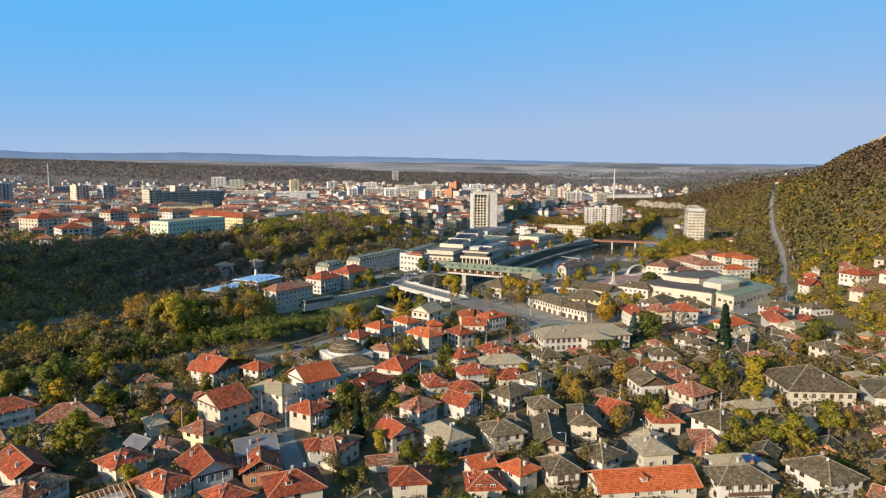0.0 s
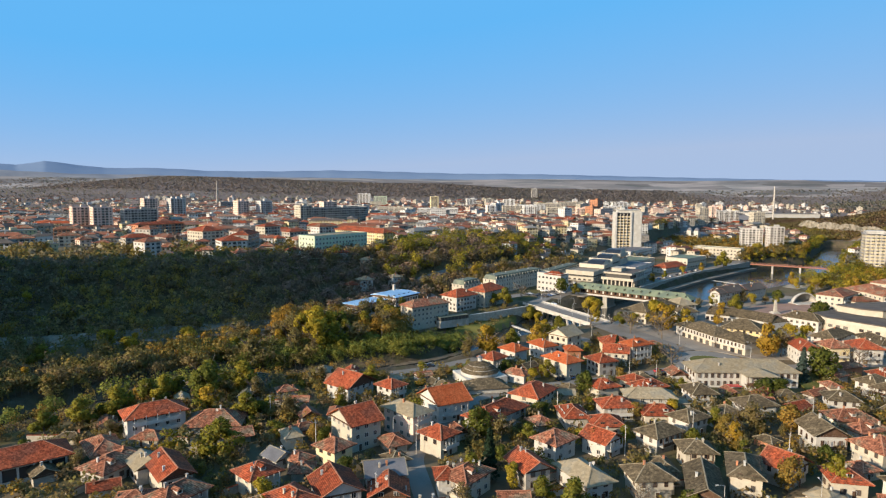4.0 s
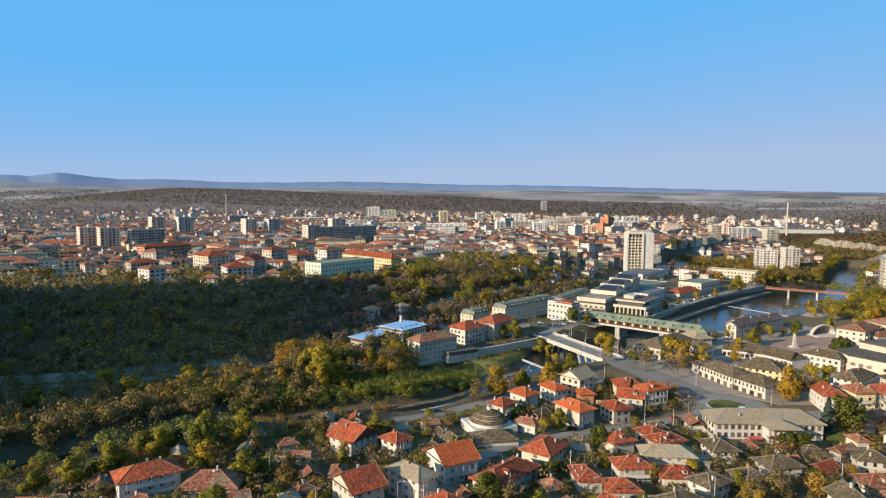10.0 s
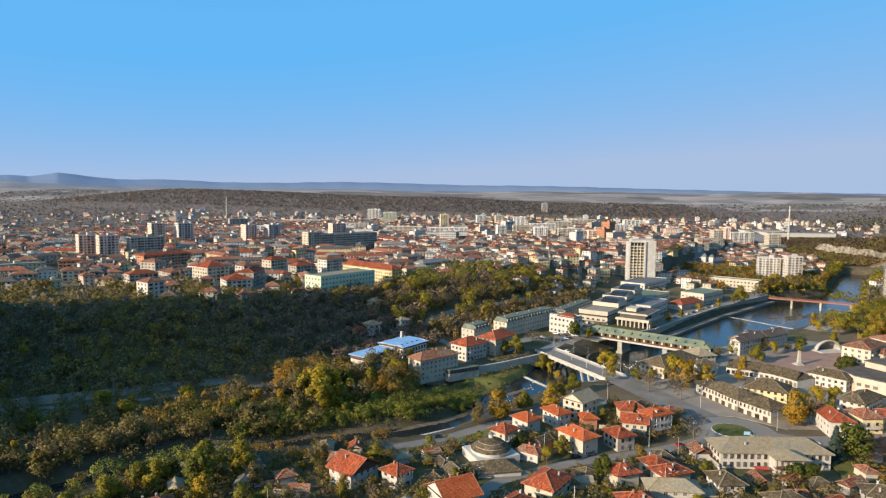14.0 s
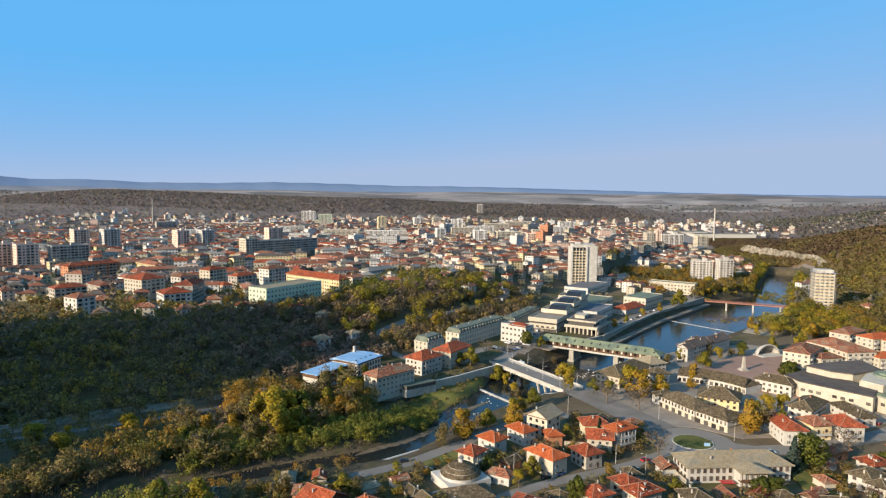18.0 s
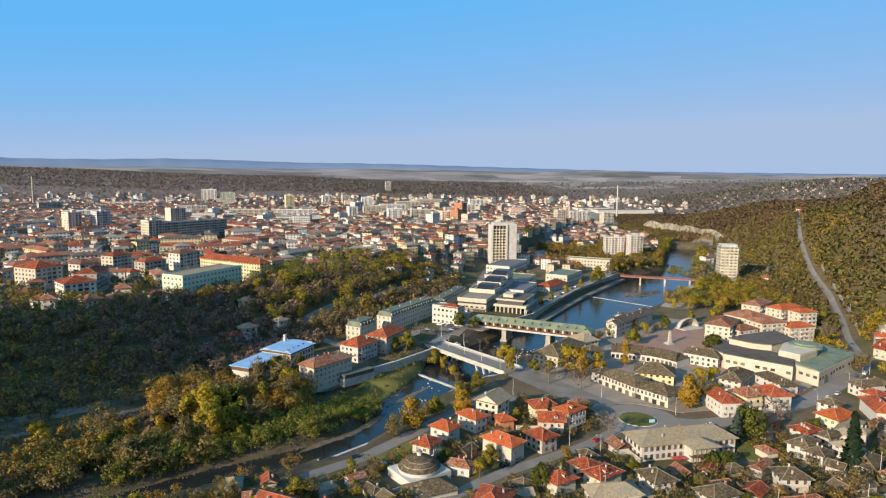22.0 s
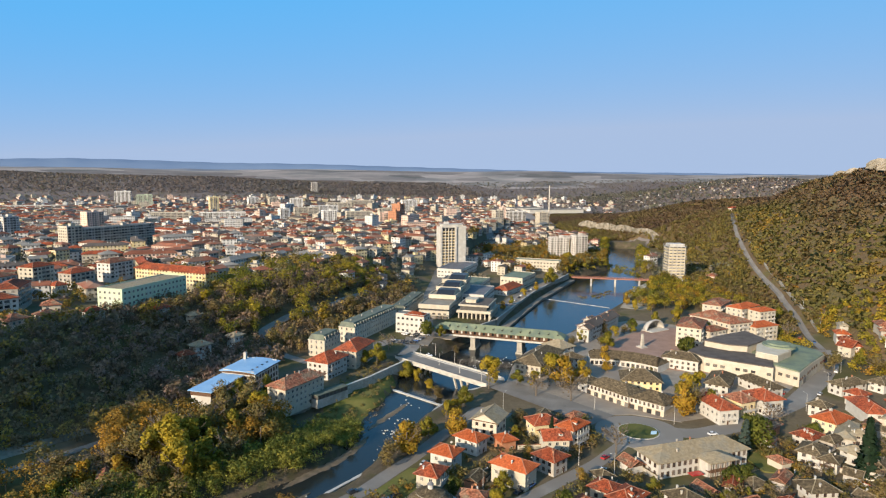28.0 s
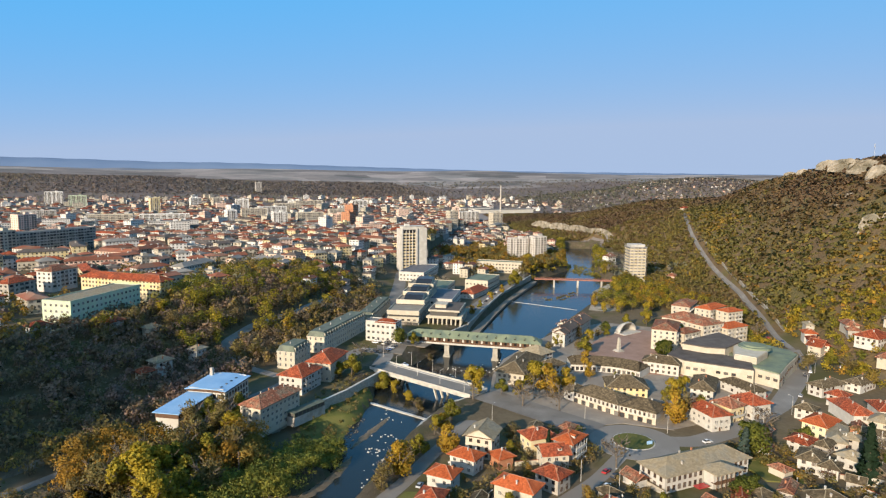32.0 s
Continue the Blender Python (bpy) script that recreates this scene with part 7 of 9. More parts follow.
tree("yellow", 132.4, 155.8, 11.2)
tree("olive", 97.9, 144.7, 10.0)
tree("olive", 114.3, 131.7, 8.8, 1.2)
tree("olive", 122.5, 129.4, 10.0, 1.2)
tree("olive", 129.5, 127.5, 11.2, 1.2)
tree("olive", 145.7, 136.7, 11.2)
tree("yellow", 120.5, 138.0, 8.8)
tree("olive", 125.8, 171.7, 7.5)
tree("olive", -39.8, 214.5, 8.8)
tree("brown", -34.8, 213.6, 7.5)
tree("yellow", -51.3, 207.1, 6.2)
tree("yellow", 22.1, 225.9, 7.5)
tree("rust", 85.6, 142.3, 10.0)
tree("brown", 69.0, 120.0, 8.8)
tree("olive", 31.5, 122.8, 10.0)
tree("brown", 39.3, 161.7, 7.5)
tree("olive", 77.6, 226.0, 6.2)
tree("orange", 24.4, 289.5, 12.5)
tree("orange", 0.7, 273.4, 15.0)
tree("olive", 12.0, 288.0, 10.0)
tree("brown", -6.7, 266.7, 11.2)
tree("brown", 52.4, 292.2, 8.8, 1.2)
tree("conifer", 59.7, 273.2, 11.2)
tree("bare", 81.0, 258.7, 13.8, 1.1)
tree("olive", 27.8, 237.2, 8.8)
tree("green", 11.2, 238.2, 7.5)
tree("rust", 57.2, 238.5, 6.2)
tree("yellow", 54.3, 342.7, 18.0, 0.9)
tree("orange", 92.5, 339.6, 16.0)
tree("yellow", 88.4, 346.5, 16.5)
tree("bare", 73.8, 327.5, 13.5, 1.2)
tree("bare", 88.1, 318.0, 15.0, 1.2)
tree("green", 41.8, 442.9, 13.5, 0.9)
tree("olive", 20.4, 391.0, 12.0, 1.2)
tree("yellow", 26.0, 385.5, 9.0)
tree("olive", 3.6, 393.3, 13.5)
tree("olive", -3.0, 394.2, 9.0, 1.2)
tree("bare", 14.2, 421.2, 12.0, 1.2)
tree("orange", 130.3, 290.5, 17.0, 0.9)
tree("brown", 136.5, 290.8, 15.0, 0.9)
tree("olive", 144.4, 290.0, 12.0)
tree("orange", 132.0, 370.9, 12.0, 0.7)
tree("olive", 148.5, 399.7, 12.0)
tree("green", 186.5, 374.4, 13.5)
tree("brown", 161.8, 435.0, 10.5)
tree("olive", 225.4, 409.7, 12.0)
tree("olive", 308.9, 446.2, 12.0)
tree("bare", 275.3, 396.3, 13.5)
tree("brown", 251.0, 332.6, 13.5, 1.1)
tree("brown", 272.9, 326.4, 12.0, 1.2)
tree("rust", 258.8, 301.0, 12.0)
tree("olive", 282.9, 346.5, 9.0)
tree("yellow", 276.0, 756.2, 15.0)
tree("olive", 205.6, 634.8, 18.0)
tree("brown", 30.3, 355.6, 9.0)
tree("olive", 36.0, 319.8, 10.5)
tree("orange", 226.2, 520.9, 12.0, 0.8)
tree("brown", -54.7, 432.1, 13.5)
tree("brown", -43.9, 433.7, 13.5, 1.1)
tree("orange", -22.9, 481.3, 12.0)
tree("brown", -1.1, 512.6, 13.5, 1.2)
tree("yellow", -81.1, 269.3, 19.0, 0.9)
tree("olive", -72.5, 276.6, 16.0)
tree("brown", -64.7, 283.3, 15.0)
tree("brown", -56.2, 306.8, 17.0, 0.9)
tree("brown", -90.2, 268.1, 14.0)
tree("brown", -106.2, 254.5, 13.0)
tree("yellow", -119.2, 264.5, 9.0)
tree("yellow", -143.8, 268.0, 10.0)
tree("yellow", -162.9, 248.4, 11.0, 1.2)
tree("brown", -169.2, 241.6, 10.0, 1.2)
tree("olive", -65.6, 302.5, 16.0, 0.9)
tree("yellow", -247.7, 287.9, 9.0)
tree("orange", -177.1, 202.7, 9.0)
tree("yellow", -57.6, 325.9, 15.0, 0.9)

for kd, x, y, h, wd in (("orange", 2, 277, 9, 1.25), ("yellow", 24, 307, 9, 1.2), ("brown", 8, 291, 6, 1.2), ("bare", -8, 268, 5, 1.2), ("orange", 29, 311, 8, 1.1), ("olive", 13, 293, 7, 1), ("yellow", 30, 372, 7, 1.3), ("olive", 70, 345, 9, 1), ("yellow", 76, 338, 10, 1), ("orange", 100, 352, 13, 1), ("orange", 106, 345, 12, 1.1), ("yellow", 150, 318, 11, 1), ("olive", 143, 312, 9, 1), ("olive", 282, 346, 7, 1.2), ("brown", 262, 352, 6, 1.2), ("yellow", 315, 362, 7, 1.2), ("olive", 321, 352, 8, 1.2), ("olive", 140, 420, 9, 1), ("brown", 147, 407, 8, 1), ("yellow", 165, 424, 9, 1), ("green", 188, 441, 9, 1.1), ("olive", 214, 456, 10, 1), ("yellow", 228, 452, 11, 1), ("olive", 240, 470, 11, 1), ("yellow", 251, 482, 12, 1), ("orange", 262, 498, 12, 1), ("olive", 225, 386, 8, 1), ("brown", 128, 408, 8, 1), ("bare", 180, 470, 8, 1), ("yellow", 232, 492, 12, 0.9), ("olive", 248, 512, 12, 1), ("yellow", 222, 500, 10, 1), ("orange", 118, 520, 8, 0.9), ("olive", 132, 538, 8, 0.9), ("yellow", 152, 566, 9, 0.9), ("orange", 176, 598, 9, 0.9), ("olive", 198, 628, 9, 1), ("brown", 60, 436, 7, 1), ("olive", 52, 446, 9, 1), ("green", 196, 388, 9, 1.1), ("conifer", 186, 372, 10, 1)):
    tree(kd, x, y, h, wd)
p1 = sprinkle(620, (180, 690), (350, 930), lambda x, y: (river_reach(x, y) > 6) & (np.hypot(x - 222, y - 716) > 24) & (np.hypot(x - 290, y - 800) > 26), 51)
ub = sprinkle(2600, (190, 690), (440, 1000), lambda x, y: (river_reach(x, y) > 1.5) & (river_reach(x, y) < 15), 83)
woods("upstream_bank_trees", ub, veg.uniform(5, 11, len(ub)), 70, 0.8, "leaf", wave_tint(ub, 0.04, 2, 0.15, 0.95, veg), "yellow and orange trees along the upper river", 84)
gf = sprinkle(300, (232, 500), (330, 640), lambda x, y: (river_reach(x, y) > 8), 85)
woods("gravel_flat_trees", gf, veg.uniform(6, 13, len(gf)), 200, 0.42, "leaf", veg.uniform(0.2, 0.7, len(gf)), "brown and golden trees behind the open-air stage", 86)
woods("park_trees", p1, veg.uniform(9, 15, len(p1)), 150, 0.6, "woodleaf", veg.uniform(0.3, 1.0, len(p1)), "orange and yellow trees of the riverside park", 52)
p2 = sprinkle(260, (232, 500), (345, 690), lambda x, y: (river_reach(x, y) > 4) & (x > 236 + (y - 540) * 0.45) & (np.hypot(x - 334, y - 632) > 15) & ~((y > 545) & (y < 615) & (x < 300) & (x > 250)), 53)
woods("island_trees", p2, veg.uniform(6, 12, len(p2)), 260, 0.42, "woodleaf", veg.uniform(0.15, 1.0, len(p2)), "yellowing trees on the gravel flat", 54)
p3 = sprinkle(420, (-130, 420), (60, 640), lambda x, y: (inside_edge(x, y) > 28) & (inside_edge(x, y) < 118) & (np.hypot((x + 131) / 1.3, y - 463) > 28) & ~near_line(x, y, BACK_LANE, 5), 55)
green_p3 = np.arange(len(p3)) % 5 < 3
woods("plateau_trees", p3[green_p3], veg.uniform(10, 16, int(green_p3.sum())), 330, 0.33, "leaf", wave_tint(p3[green_p3], 0.04, 1, 0.12, 0.62, veg), "green and yellow trees at the plateau's edge", 56)
woods("plateau_brown_trees", p3[~green_p3], veg.uniform(9, 14, int((~green_p3).sum())), 300, 0.33, "woodleaf", wave_tint(p3[~green_p3], 0.04, 2, 0.1, 0.9, veg), "brown half-bare trees at the plateau's edge", 57)

# gardens and outbuildings of the old town
garden = random.Random(17)
plots = [(o.location.x, o.location.y, 7.5) for o in scene.objects if o.name.startswith("house") and o.location.y < 330]
lanes = [[(92, 270), (69, 252), (53, 243), (28, 228), (5, 208), (-6, 180), (-12, 150), (-2, 120), (10, 80)], [(84, 306), (101, 277), (125, 270), (149, 275), (193, 294), (232, 322), (258, 343)], [(53, 305), (32, 300), (12, 276), (-4, 256), (-40, 232)]]
made, grown, shrubs = 0, 0, []
for _ in range(11000):
    x, y = garden.uniform(-125, 250), garden.uniform(86, 300)
    px_, py_ = np.array([x]), np.array([y])
    if river_reach(px_, py_)[0] < 17 or (x < 60 and y > 285) or (82 < x < 134 and 223 < y < 300) or (x > 130 and y > 262) or math.hypot(x - 2, y - 226) < 16:
        continue
    if any(near_line(px_, py_, ln, 7)[0] for ln in lanes):
        continue
    if y < 88 + 0.05 * abs(x - 20):
        continue
    d = min(math.hypot(x - a, y - b) - c for a, b, c in plots)
    if d < 0.7:
        continue
    if d > 3.4 and made < 135 and garden.random() < 0.6:
        made += 1
        house(x, y, garden.choice((10, 35, 50, 100, 125)), garden.uniform(6, 10), garden.uniform(5, 7.5), garden.choice((0.8, 0.9, 1, 1.3)), garden.choice(("red", "oldred", "stone", "stone", "oldred", "stone", "greyroof", "oldred")), garden.choice(("rubble", "greywall", "white", "cream", "brick")),
              garden.choice(("gable", "hip")), group="outbuildings", chimneys=garden.choice((0, 1)), windows=garden.random() < 0.12)
        plots.append((x, y, 4.4))
    elif grown < 215 and d > 0.9:
        grown += 1
        tree(garden.choice(("green", "brown", "olive", "green", "bush", "brown", "rust", "bare", "olive", "bush")), x, y, garden.uniform(3.2, 7.5), garden.uniform(0.9, 1.3))
        plots.append((x, y, 1.6))
    else:
        shrubs.append((x, y))
        plots.append((x, y, 0.9))
woods("garden_shrubs", shrubs, veg.uniform(2.0, 5.2, len(shrubs)), 95, 0.85, "woodleaf", veg.uniform(0.1, 0.75, len(shrubs)), "green and brown shrubs in the old town gardens", 57, trunks=False, wide=0.55)

foot_homes = np.array([(o.location.x, o.location.y) for o in scene.objects if o.name.startswith(("house", "apartment_block")) and o.location.x > 200])
foot = sprinkle(1500, (200, 130), (345, 420), lambda x, y: ((x > 262) | (y < 262) & (x > 236)) & ~near_line(x, y, HILL_ROAD, 7) & ~near_line(x, y, [(193, 294), (232, 322), (258, 343), (280, 373)], 9) & (np.hypot(x[:, None] - foot_homes[:, 0], y[:, None] - foot_homes[:, 1]).min(1) > 8.5), 73)
woods("foot_scrub", foot, veg.uniform(3, 8, len(foot)), 90, 0.75, "leaf", veg.uniform(0.1, 0.8, len(foot)), "mixed autumn scrub at the foot of the hill", 74, trunks=False, wide=0.5)

# ---------------------------------------------------------------- the town beyond
town = random.Random(9)
taken = [(128, 735, 30), (127, 705, 42), (80, 545, 55), (95, 508, 30), (108, 560, 32), (118, 610, 32), (169, 629, 34), (147, 593, 26), (222, 716, 32), (-131, 463, 36), (-123, 522, 40), (8, 470, 40), (45, 533, 40), (36, 464, 20), (-258, 417, 18), (-251, 490, 20), (-208, 460, 28), (-228, 540, 26), (-330, 533, 18), (-300, 470, 18), (-330, 430, 20), (-185, 560, 30), (-390, 470, 24), (-360, 600, 32), (-440, 540, 28)]
big_lots = [l for l in taken if l[2] > 14]
lots = {}


def take(x, y, r):
    """Marks a round plot as built on."""
    if r > 14:
        big_lots.append((x, y, r))
    else:
        lots.setdefault((int(x // 30), int(y // 30)), []).append((x, y, r))


def free(x, y, r):
    if any((x - a) ** 2 + (y - b) ** 2 < (r + c) ** 2 for a, b, c in big_lots):
        return False
    i, j = int(x // 30), int(y // 30)
    return all((x - a) ** 2 + (y - b) ** 2 > (r + c) ** 2 for p in (i - 1, i, i + 1) for q in (j - 1, j, j + 1) for a, b, c in lots.get((p, q), ()))


for l in taken:
    if l[2] <= 14:
        take(*l)
HIGH = [  # x, y, turn, width, depth, storeys, wall
    (-230, 794, 50, 90, 13, 8, "greywall"), (-262, 757, 50, 16, 15, 9, "cream"), (-392, 862, 52, 17, 15, 10, "pinkwall"), (-366, 882, 52, 18, 15, 10, "panel"), (-492, 796, 50, 18, 16, 11, "pinkwall"), (-462, 812, 50, 20, 16, 11, "panel"),
    (-478, 642, 50, 20, 14, 9, "pinkwall"), (-452, 640, 50, 20, 14, 9, "pinkwall"), (-425, 668, 50, 36, 14, 8, "greywall"), (284, 806, -8, 24, 13, 9, "panel"), (307, 796, 4, 17, 14, 10, "panel"), (133, 1158, 52, 18, 16, 13, "brick"), (122, 1128, 52, 16, 15, 9, "brick"),
    (108, 1146, 10, 22, 12, 8, "pinkwall"), (112, 1105, 30, 16, 12, 4, "yellow"), (72, 1240, 10, 48, 13, 8, "cream"), (16, 1192, 12, 24, 15, 9, "farwhite"), (-63, 1308, 20, 18, 16, 9, "farwhite"), (-152, 1825, 20, 26, 16, 9, "farwhite"), (-100, 1824, 20, 24, 16, 9, "cream"),
    (-515, 2028, 10, 42, 16, 12, "farwhite"), (-437, 1921, 10, 40, 16, 10, "mint"), (-222, 1593, 20, 20, 16, 13, "yellow"), (-323, 1050, 50, 26, 14, 10, "pinkwall"), (-262, 1301, 8, 72, 13, 7, "cream"), (-180, 1366, 8, 86, 13, 6, "farwhite"),
    (388, 1285, 8, 44, 15, 10, "farwhite"), (362, 1283, 8, 9, 15, 10, "pinkwall"), (430, 1240, 12, 22, 16, 10, "cream"), (313, 1158, 14, 17, 14, 9, "cream"), (28, 2600, 10, 22, 18, 13, "panel"), (-20, 1420, 12, 50, 13, 8, "cream"), (20, 1500, 14, 60, 13, 8, "farwhite"),
    (-60, 1520, 50, 30, 14, 9, "farwhite"), (60, 1620, 10, 60, 14, 8, "cream"), (-40, 1700, 8, 30, 15, 10, "farwhite"), (120, 1720, 12, 70, 14, 8, "cream"), (200, 1560, 12, 60, 13, 7, "farwhite"), (150, 1440, 12, 36, 13, 7, "cream"), (240, 1680, 12, 40, 15, 9, "farwhite"),
    (-560, 1280, 20, 60, 13, 6, "farwhite"), (-420, 1500, 14, 60, 13, 6, "panel"), (-640, 1750, 8, 130, 18, 4, "panel"), (-380, 1850, 8, 120, 24, 2, "cream"), (-720, 1500, 40, 44, 14, 8, "panel")]
for hx_, hy_, hyaw, hw, hd, hf, hwall in HIGH:
    block(hx_, hy_, hyaw, hw, hd, hf, hwall)
    n = max(1, int(hw / 16))
    for k in range(n):
        t = (k + 0.5) / n - 0.5
        take(hx_ + hw * t * math.cos(radians(hyaw)), hy_ + hw * t * math.sin(radians(hyaw)), 10)

count = 0
cells = []
for _ in range(15000):
    x, y = town.uniform(-900, 430), town.uniform(300, 1800)
    cells.append((y + abs(x) * 0.3 + town.uniform(-30, 30), x, y))
cells.sort()
cx_, cy_ = np.array([c[1] for c in cells]), np.array([c[2] for c in cells])
reach_, inner_, foot_ = river_reach(cx_, cy_), inside_edge(cx_, cy_), np.interp(cy_, CLIFF_Y, FOOT_X)
far_list = []      # x, y, turn, width, depth, storeys
for k, (_, x, y) in enumerate(cells):
    if reach_[k] < 16 or x > foot_[k] - (120 if 520 < y < 1000 else 55) or (inner_[k] < 108 + 95 * float(smooth((-200 - x) / 120)) and y < 640) or (190 < x < 340 and 560 < y < 880):
        continue
    if math.hypot(x - 100, y - 650) < 75 or (y < 640 and x > 20):
        continue
    yaw = 53 + town.uniform(-7, 7) if town.random() < 0.5 else 22 + town.uniform(-12, 12)
    long_ = town.random() < (0.3 if x < -60 and y < 900 else 0.13)
    if long_:
        w_, d_, st = town.uniform(24, 46), town.uniform(10.5, 12.5), town.choice((2.6, 3, 3, 4))
        if town.random() < 0.35:
            w_, d_ = d_, w_
        ends = [((k2 - 1) * 0.33 * max(w_, d_)) for k2 in range(3)]
        a = radians(yaw + (0 if w_ > d_ else 90))
        spots = [(x + e * math.cos(a), y + e * math.sin(a)) for e in ends]
        if not all(free(px_, py_, 6.5) for px_, py_ in spots):
            continue
        for px_, py_ in spots:
            take(px_, py_, 6.0)
    else:
        w_, d_, st = town.uniform(9, 15), town.uniform(8.5, 12), (town.choice((1.6, 2, 2, 2.6, 3)) if y < 640 else town.choice((2, 2.6, 3, 3, 4)))
        r = max(w_, d_) * 0.42 + town.uniform(0.2, 2.6)
        if not free(x, y, r):
            continue
        take(x, y, r)
    if count < 64 and y < 800 and not long_:
        house(x, y, yaw, w_, d_, round(st + 0.2), town.choice(("red", "oldred", "oldred", "red", "oldred", "darkroof")), town.choice(("cream", "white", "greywall", "cream", "yellow", "pinkwall")), group="town houses", chimneys=town.choice((0, 1, 1, 2)), windows=True)
        count += 1
    else:
        far_list.append((x, y, yaw, w_, d_, st))
# the furthest roofs
for _ in range(520):
    x, y = town.uniform(-1300, 900), town.uniform(1700, 2250)
    far_list.append((x, y, town.uniform(0, 70), town.uniform(9, 20), town.uniform(9, 13), town.choice((1.6, 2, 2, 3, 3, 5))))
for _ in range(420):
    x, y = town.gauss(1400, 330), town.gauss(1780, 240)
    far_list.append((x, y, town.uniform(0, 70), town.uniform(4.5, 8), town.uniform(4.5, 6.5), 1))
# pale mid-rise blocks of the centre
for _ in range(230):
    x, y = town.uniform(-420, 330), town.uniform(980, 1800)
    if free(x, y, 5) and river_reach(np.array([x]), np.array([y]))[0] > 15 and x < np.interp(y, CLIFF_Y, FOOT_X) - 70:
        far_list.append((x, y, town.choice((12, 14, 52, 58)), town.uniform(18, 42), town.uniform(11, 14), town.choice((5, 5, 6, 6, 7, 8))))
        take(x, y, 12)
# houses west of the main street
for _ in range(90):
    x, y = town.uniform(-30, 92), town.uniform(575, 740)
    if free(x, y, 5.5) and not near_line(np.array([x]), np.array([y]), [(46, 470), (56, 520), (74, 590), (95, 660), (112, 720)], 14)[0] and inside_edge(np.array([x]), np.array([y]))[0] < 140 and x < 40 + (y - 575) * 0.35:
        far_list.append((x, y, town.choice((58, 66)), town.uniform(9, 14), town.uniform(8, 10), town.choice((1.6, 2, 2, 3))))
        take(x, y, 6.5)
for _ in range(420):
    x, y = town.uniform(-2000, -560), town.uniform(650, 2000)
    far_list.append((x, y, town.uniform(0, 70), town.uniform(8, 14), town.uniform(8, 11), town.choice((1, 2, 2, 3))))
fx_, fy_ = np.array([f[0] for f in far_list]), np.array([f[1] for f in far_list])
fz_ = land(fx_, fy_)
fw, fr, fg, fc = Mesh(), Mesh(), Mesh(), Mesh()
for (x, y, yaw, w_, d_, st), z in zip(far_list, fz_):
    h = st * 2.9
    near_ = math.hypot(x, y) < 1150
    wall_k = town.choice((0, 0, 1, 1, 2, 3, 4)) if st < 5 else town.choice((0, 1, 0, 1, 3))
    fw.box(x, y, z - 2, w_, d_, h + 2.2, mat=wall_k, yaw=yaw)
    c, s = math.cos(radians(yaw)), math.sin(radians(yaw))
    if st < 5 and town.random() < 0.93:
        shape = town.choice(("hip", "hip", "gable"))
        ax = "x" if w_ >= d_ else "y"
        if shape == "gable":
            shape = "hip" if max(w_, d_) > 20 else "gable"
        rise = min(w_, d_) * town.uniform(0.17, 0.25)
        rm, _ = roof_mesh(w_ + 1.4, d_ + 1.4, rise, shape, axis=ax)
        mt = town.choice((0, 1, 1, 1, 1, 1, 3, 3, 2))
        fr.add([(x + a * c - b * s, y + a * s + b * c, z + h + 0.2 + e) for a, b, e in rm.v], rm.f, mt)
        if near_:
            for _ in range(1 if w_ < 18 else 3):
                lx, ly = town.uniform(-0.3, 0.3) * w_, town.uniform(-0.2, 0.2) * d_
                fc.box(x + lx * c - ly * s, y + lx * s + ly * c, z + h + rise * 0.4, 0.8, 0.6, rise * 0.5 + 1.3, yaw=yaw)
    else:
        fr.box(x, y, z + h + 0.2, w_ + 0.5, d_ + 0.5, 0.45, mat=2, yaw=yaw)
        lx = town.uniform(-0.25, 0.25) * w_
        fw.box(x + lx * c, y + lx * s, z + h + 0.6, min(5, w_ * 0.3), min(4, d_ * 0.4), 2.4, mat=wall_k, yaw=yaw)
    for fl in range(int(st)):
        for side, ln, off, ang in (("f", w_, d_ / 2, 0), ("l", d_, w_ / 2, -90)):
            n = max(1, int(ln / 3.2))
            ww = 0.62 if town.random() < 0.7 else 1.05
            for k in range(n):
                a0 = (k - (n - 1) / 2) * ln / n
                lx, ly = (a0, -off - 0.05) if side == "f" else (-off - 0.05, a0)
                px_, py_ = x + lx * c - ly * s, y + lx * s + ly * c
                ux, uy = math.cos(radians(yaw + ang)) * ww, math.sin(radians(yaw + ang)) * ww
                zz = z + fl * 2.9 + 0.9
                fg.add([(px_ - ux, py_ - uy, zz), (px_ + ux, py_ + uy, zz), (px_ + ux, py_ + uy, zz + 1.4), (px_ - ux, py_ - uy, zz + 1.4)], [(0, 1, 2, 3)])
tagged(part("distant_house_walls", fw, ["farwhite", "cream", "greywall", "pinkwall", "yellow"]), "pale walls of the distant town", "distant houses", kind="stuff")
tagged(part("distant_house_roofs", fr, ["red", "townroof", "flatroof", "darkroof"]), "red roofs of the distant town", "distant roofs", kind="stuff")
tagged(part("distant_house_windows", fg, ["glass"]), "dark windows of the distant town", "distant windows", kind="stuff")
tagged(part("distant_chimneys", fc, ["white"]), "small chimneys of the distant town", "chimneys", kind="stuff")

# church with two dark domes, and houses hidden in the wooded slope
ch = thing("church", 247.7, 913.9, gz(247.7, 913.9), 52, "white church with dark domes and a grey roof", "church")
part("wall", Mesh().box(0, 0, -1, 30, 15, 11).box(-13, -5, 0, 6, 6, 17).box(-13, 5, 0, 6, 6, 17), ["white"], ch)
rm_, _ = roof_mesh(32, 17, 4, "gable")
part("roof", rm_, ["slate"], ch, m=pose(0, 0, 10))
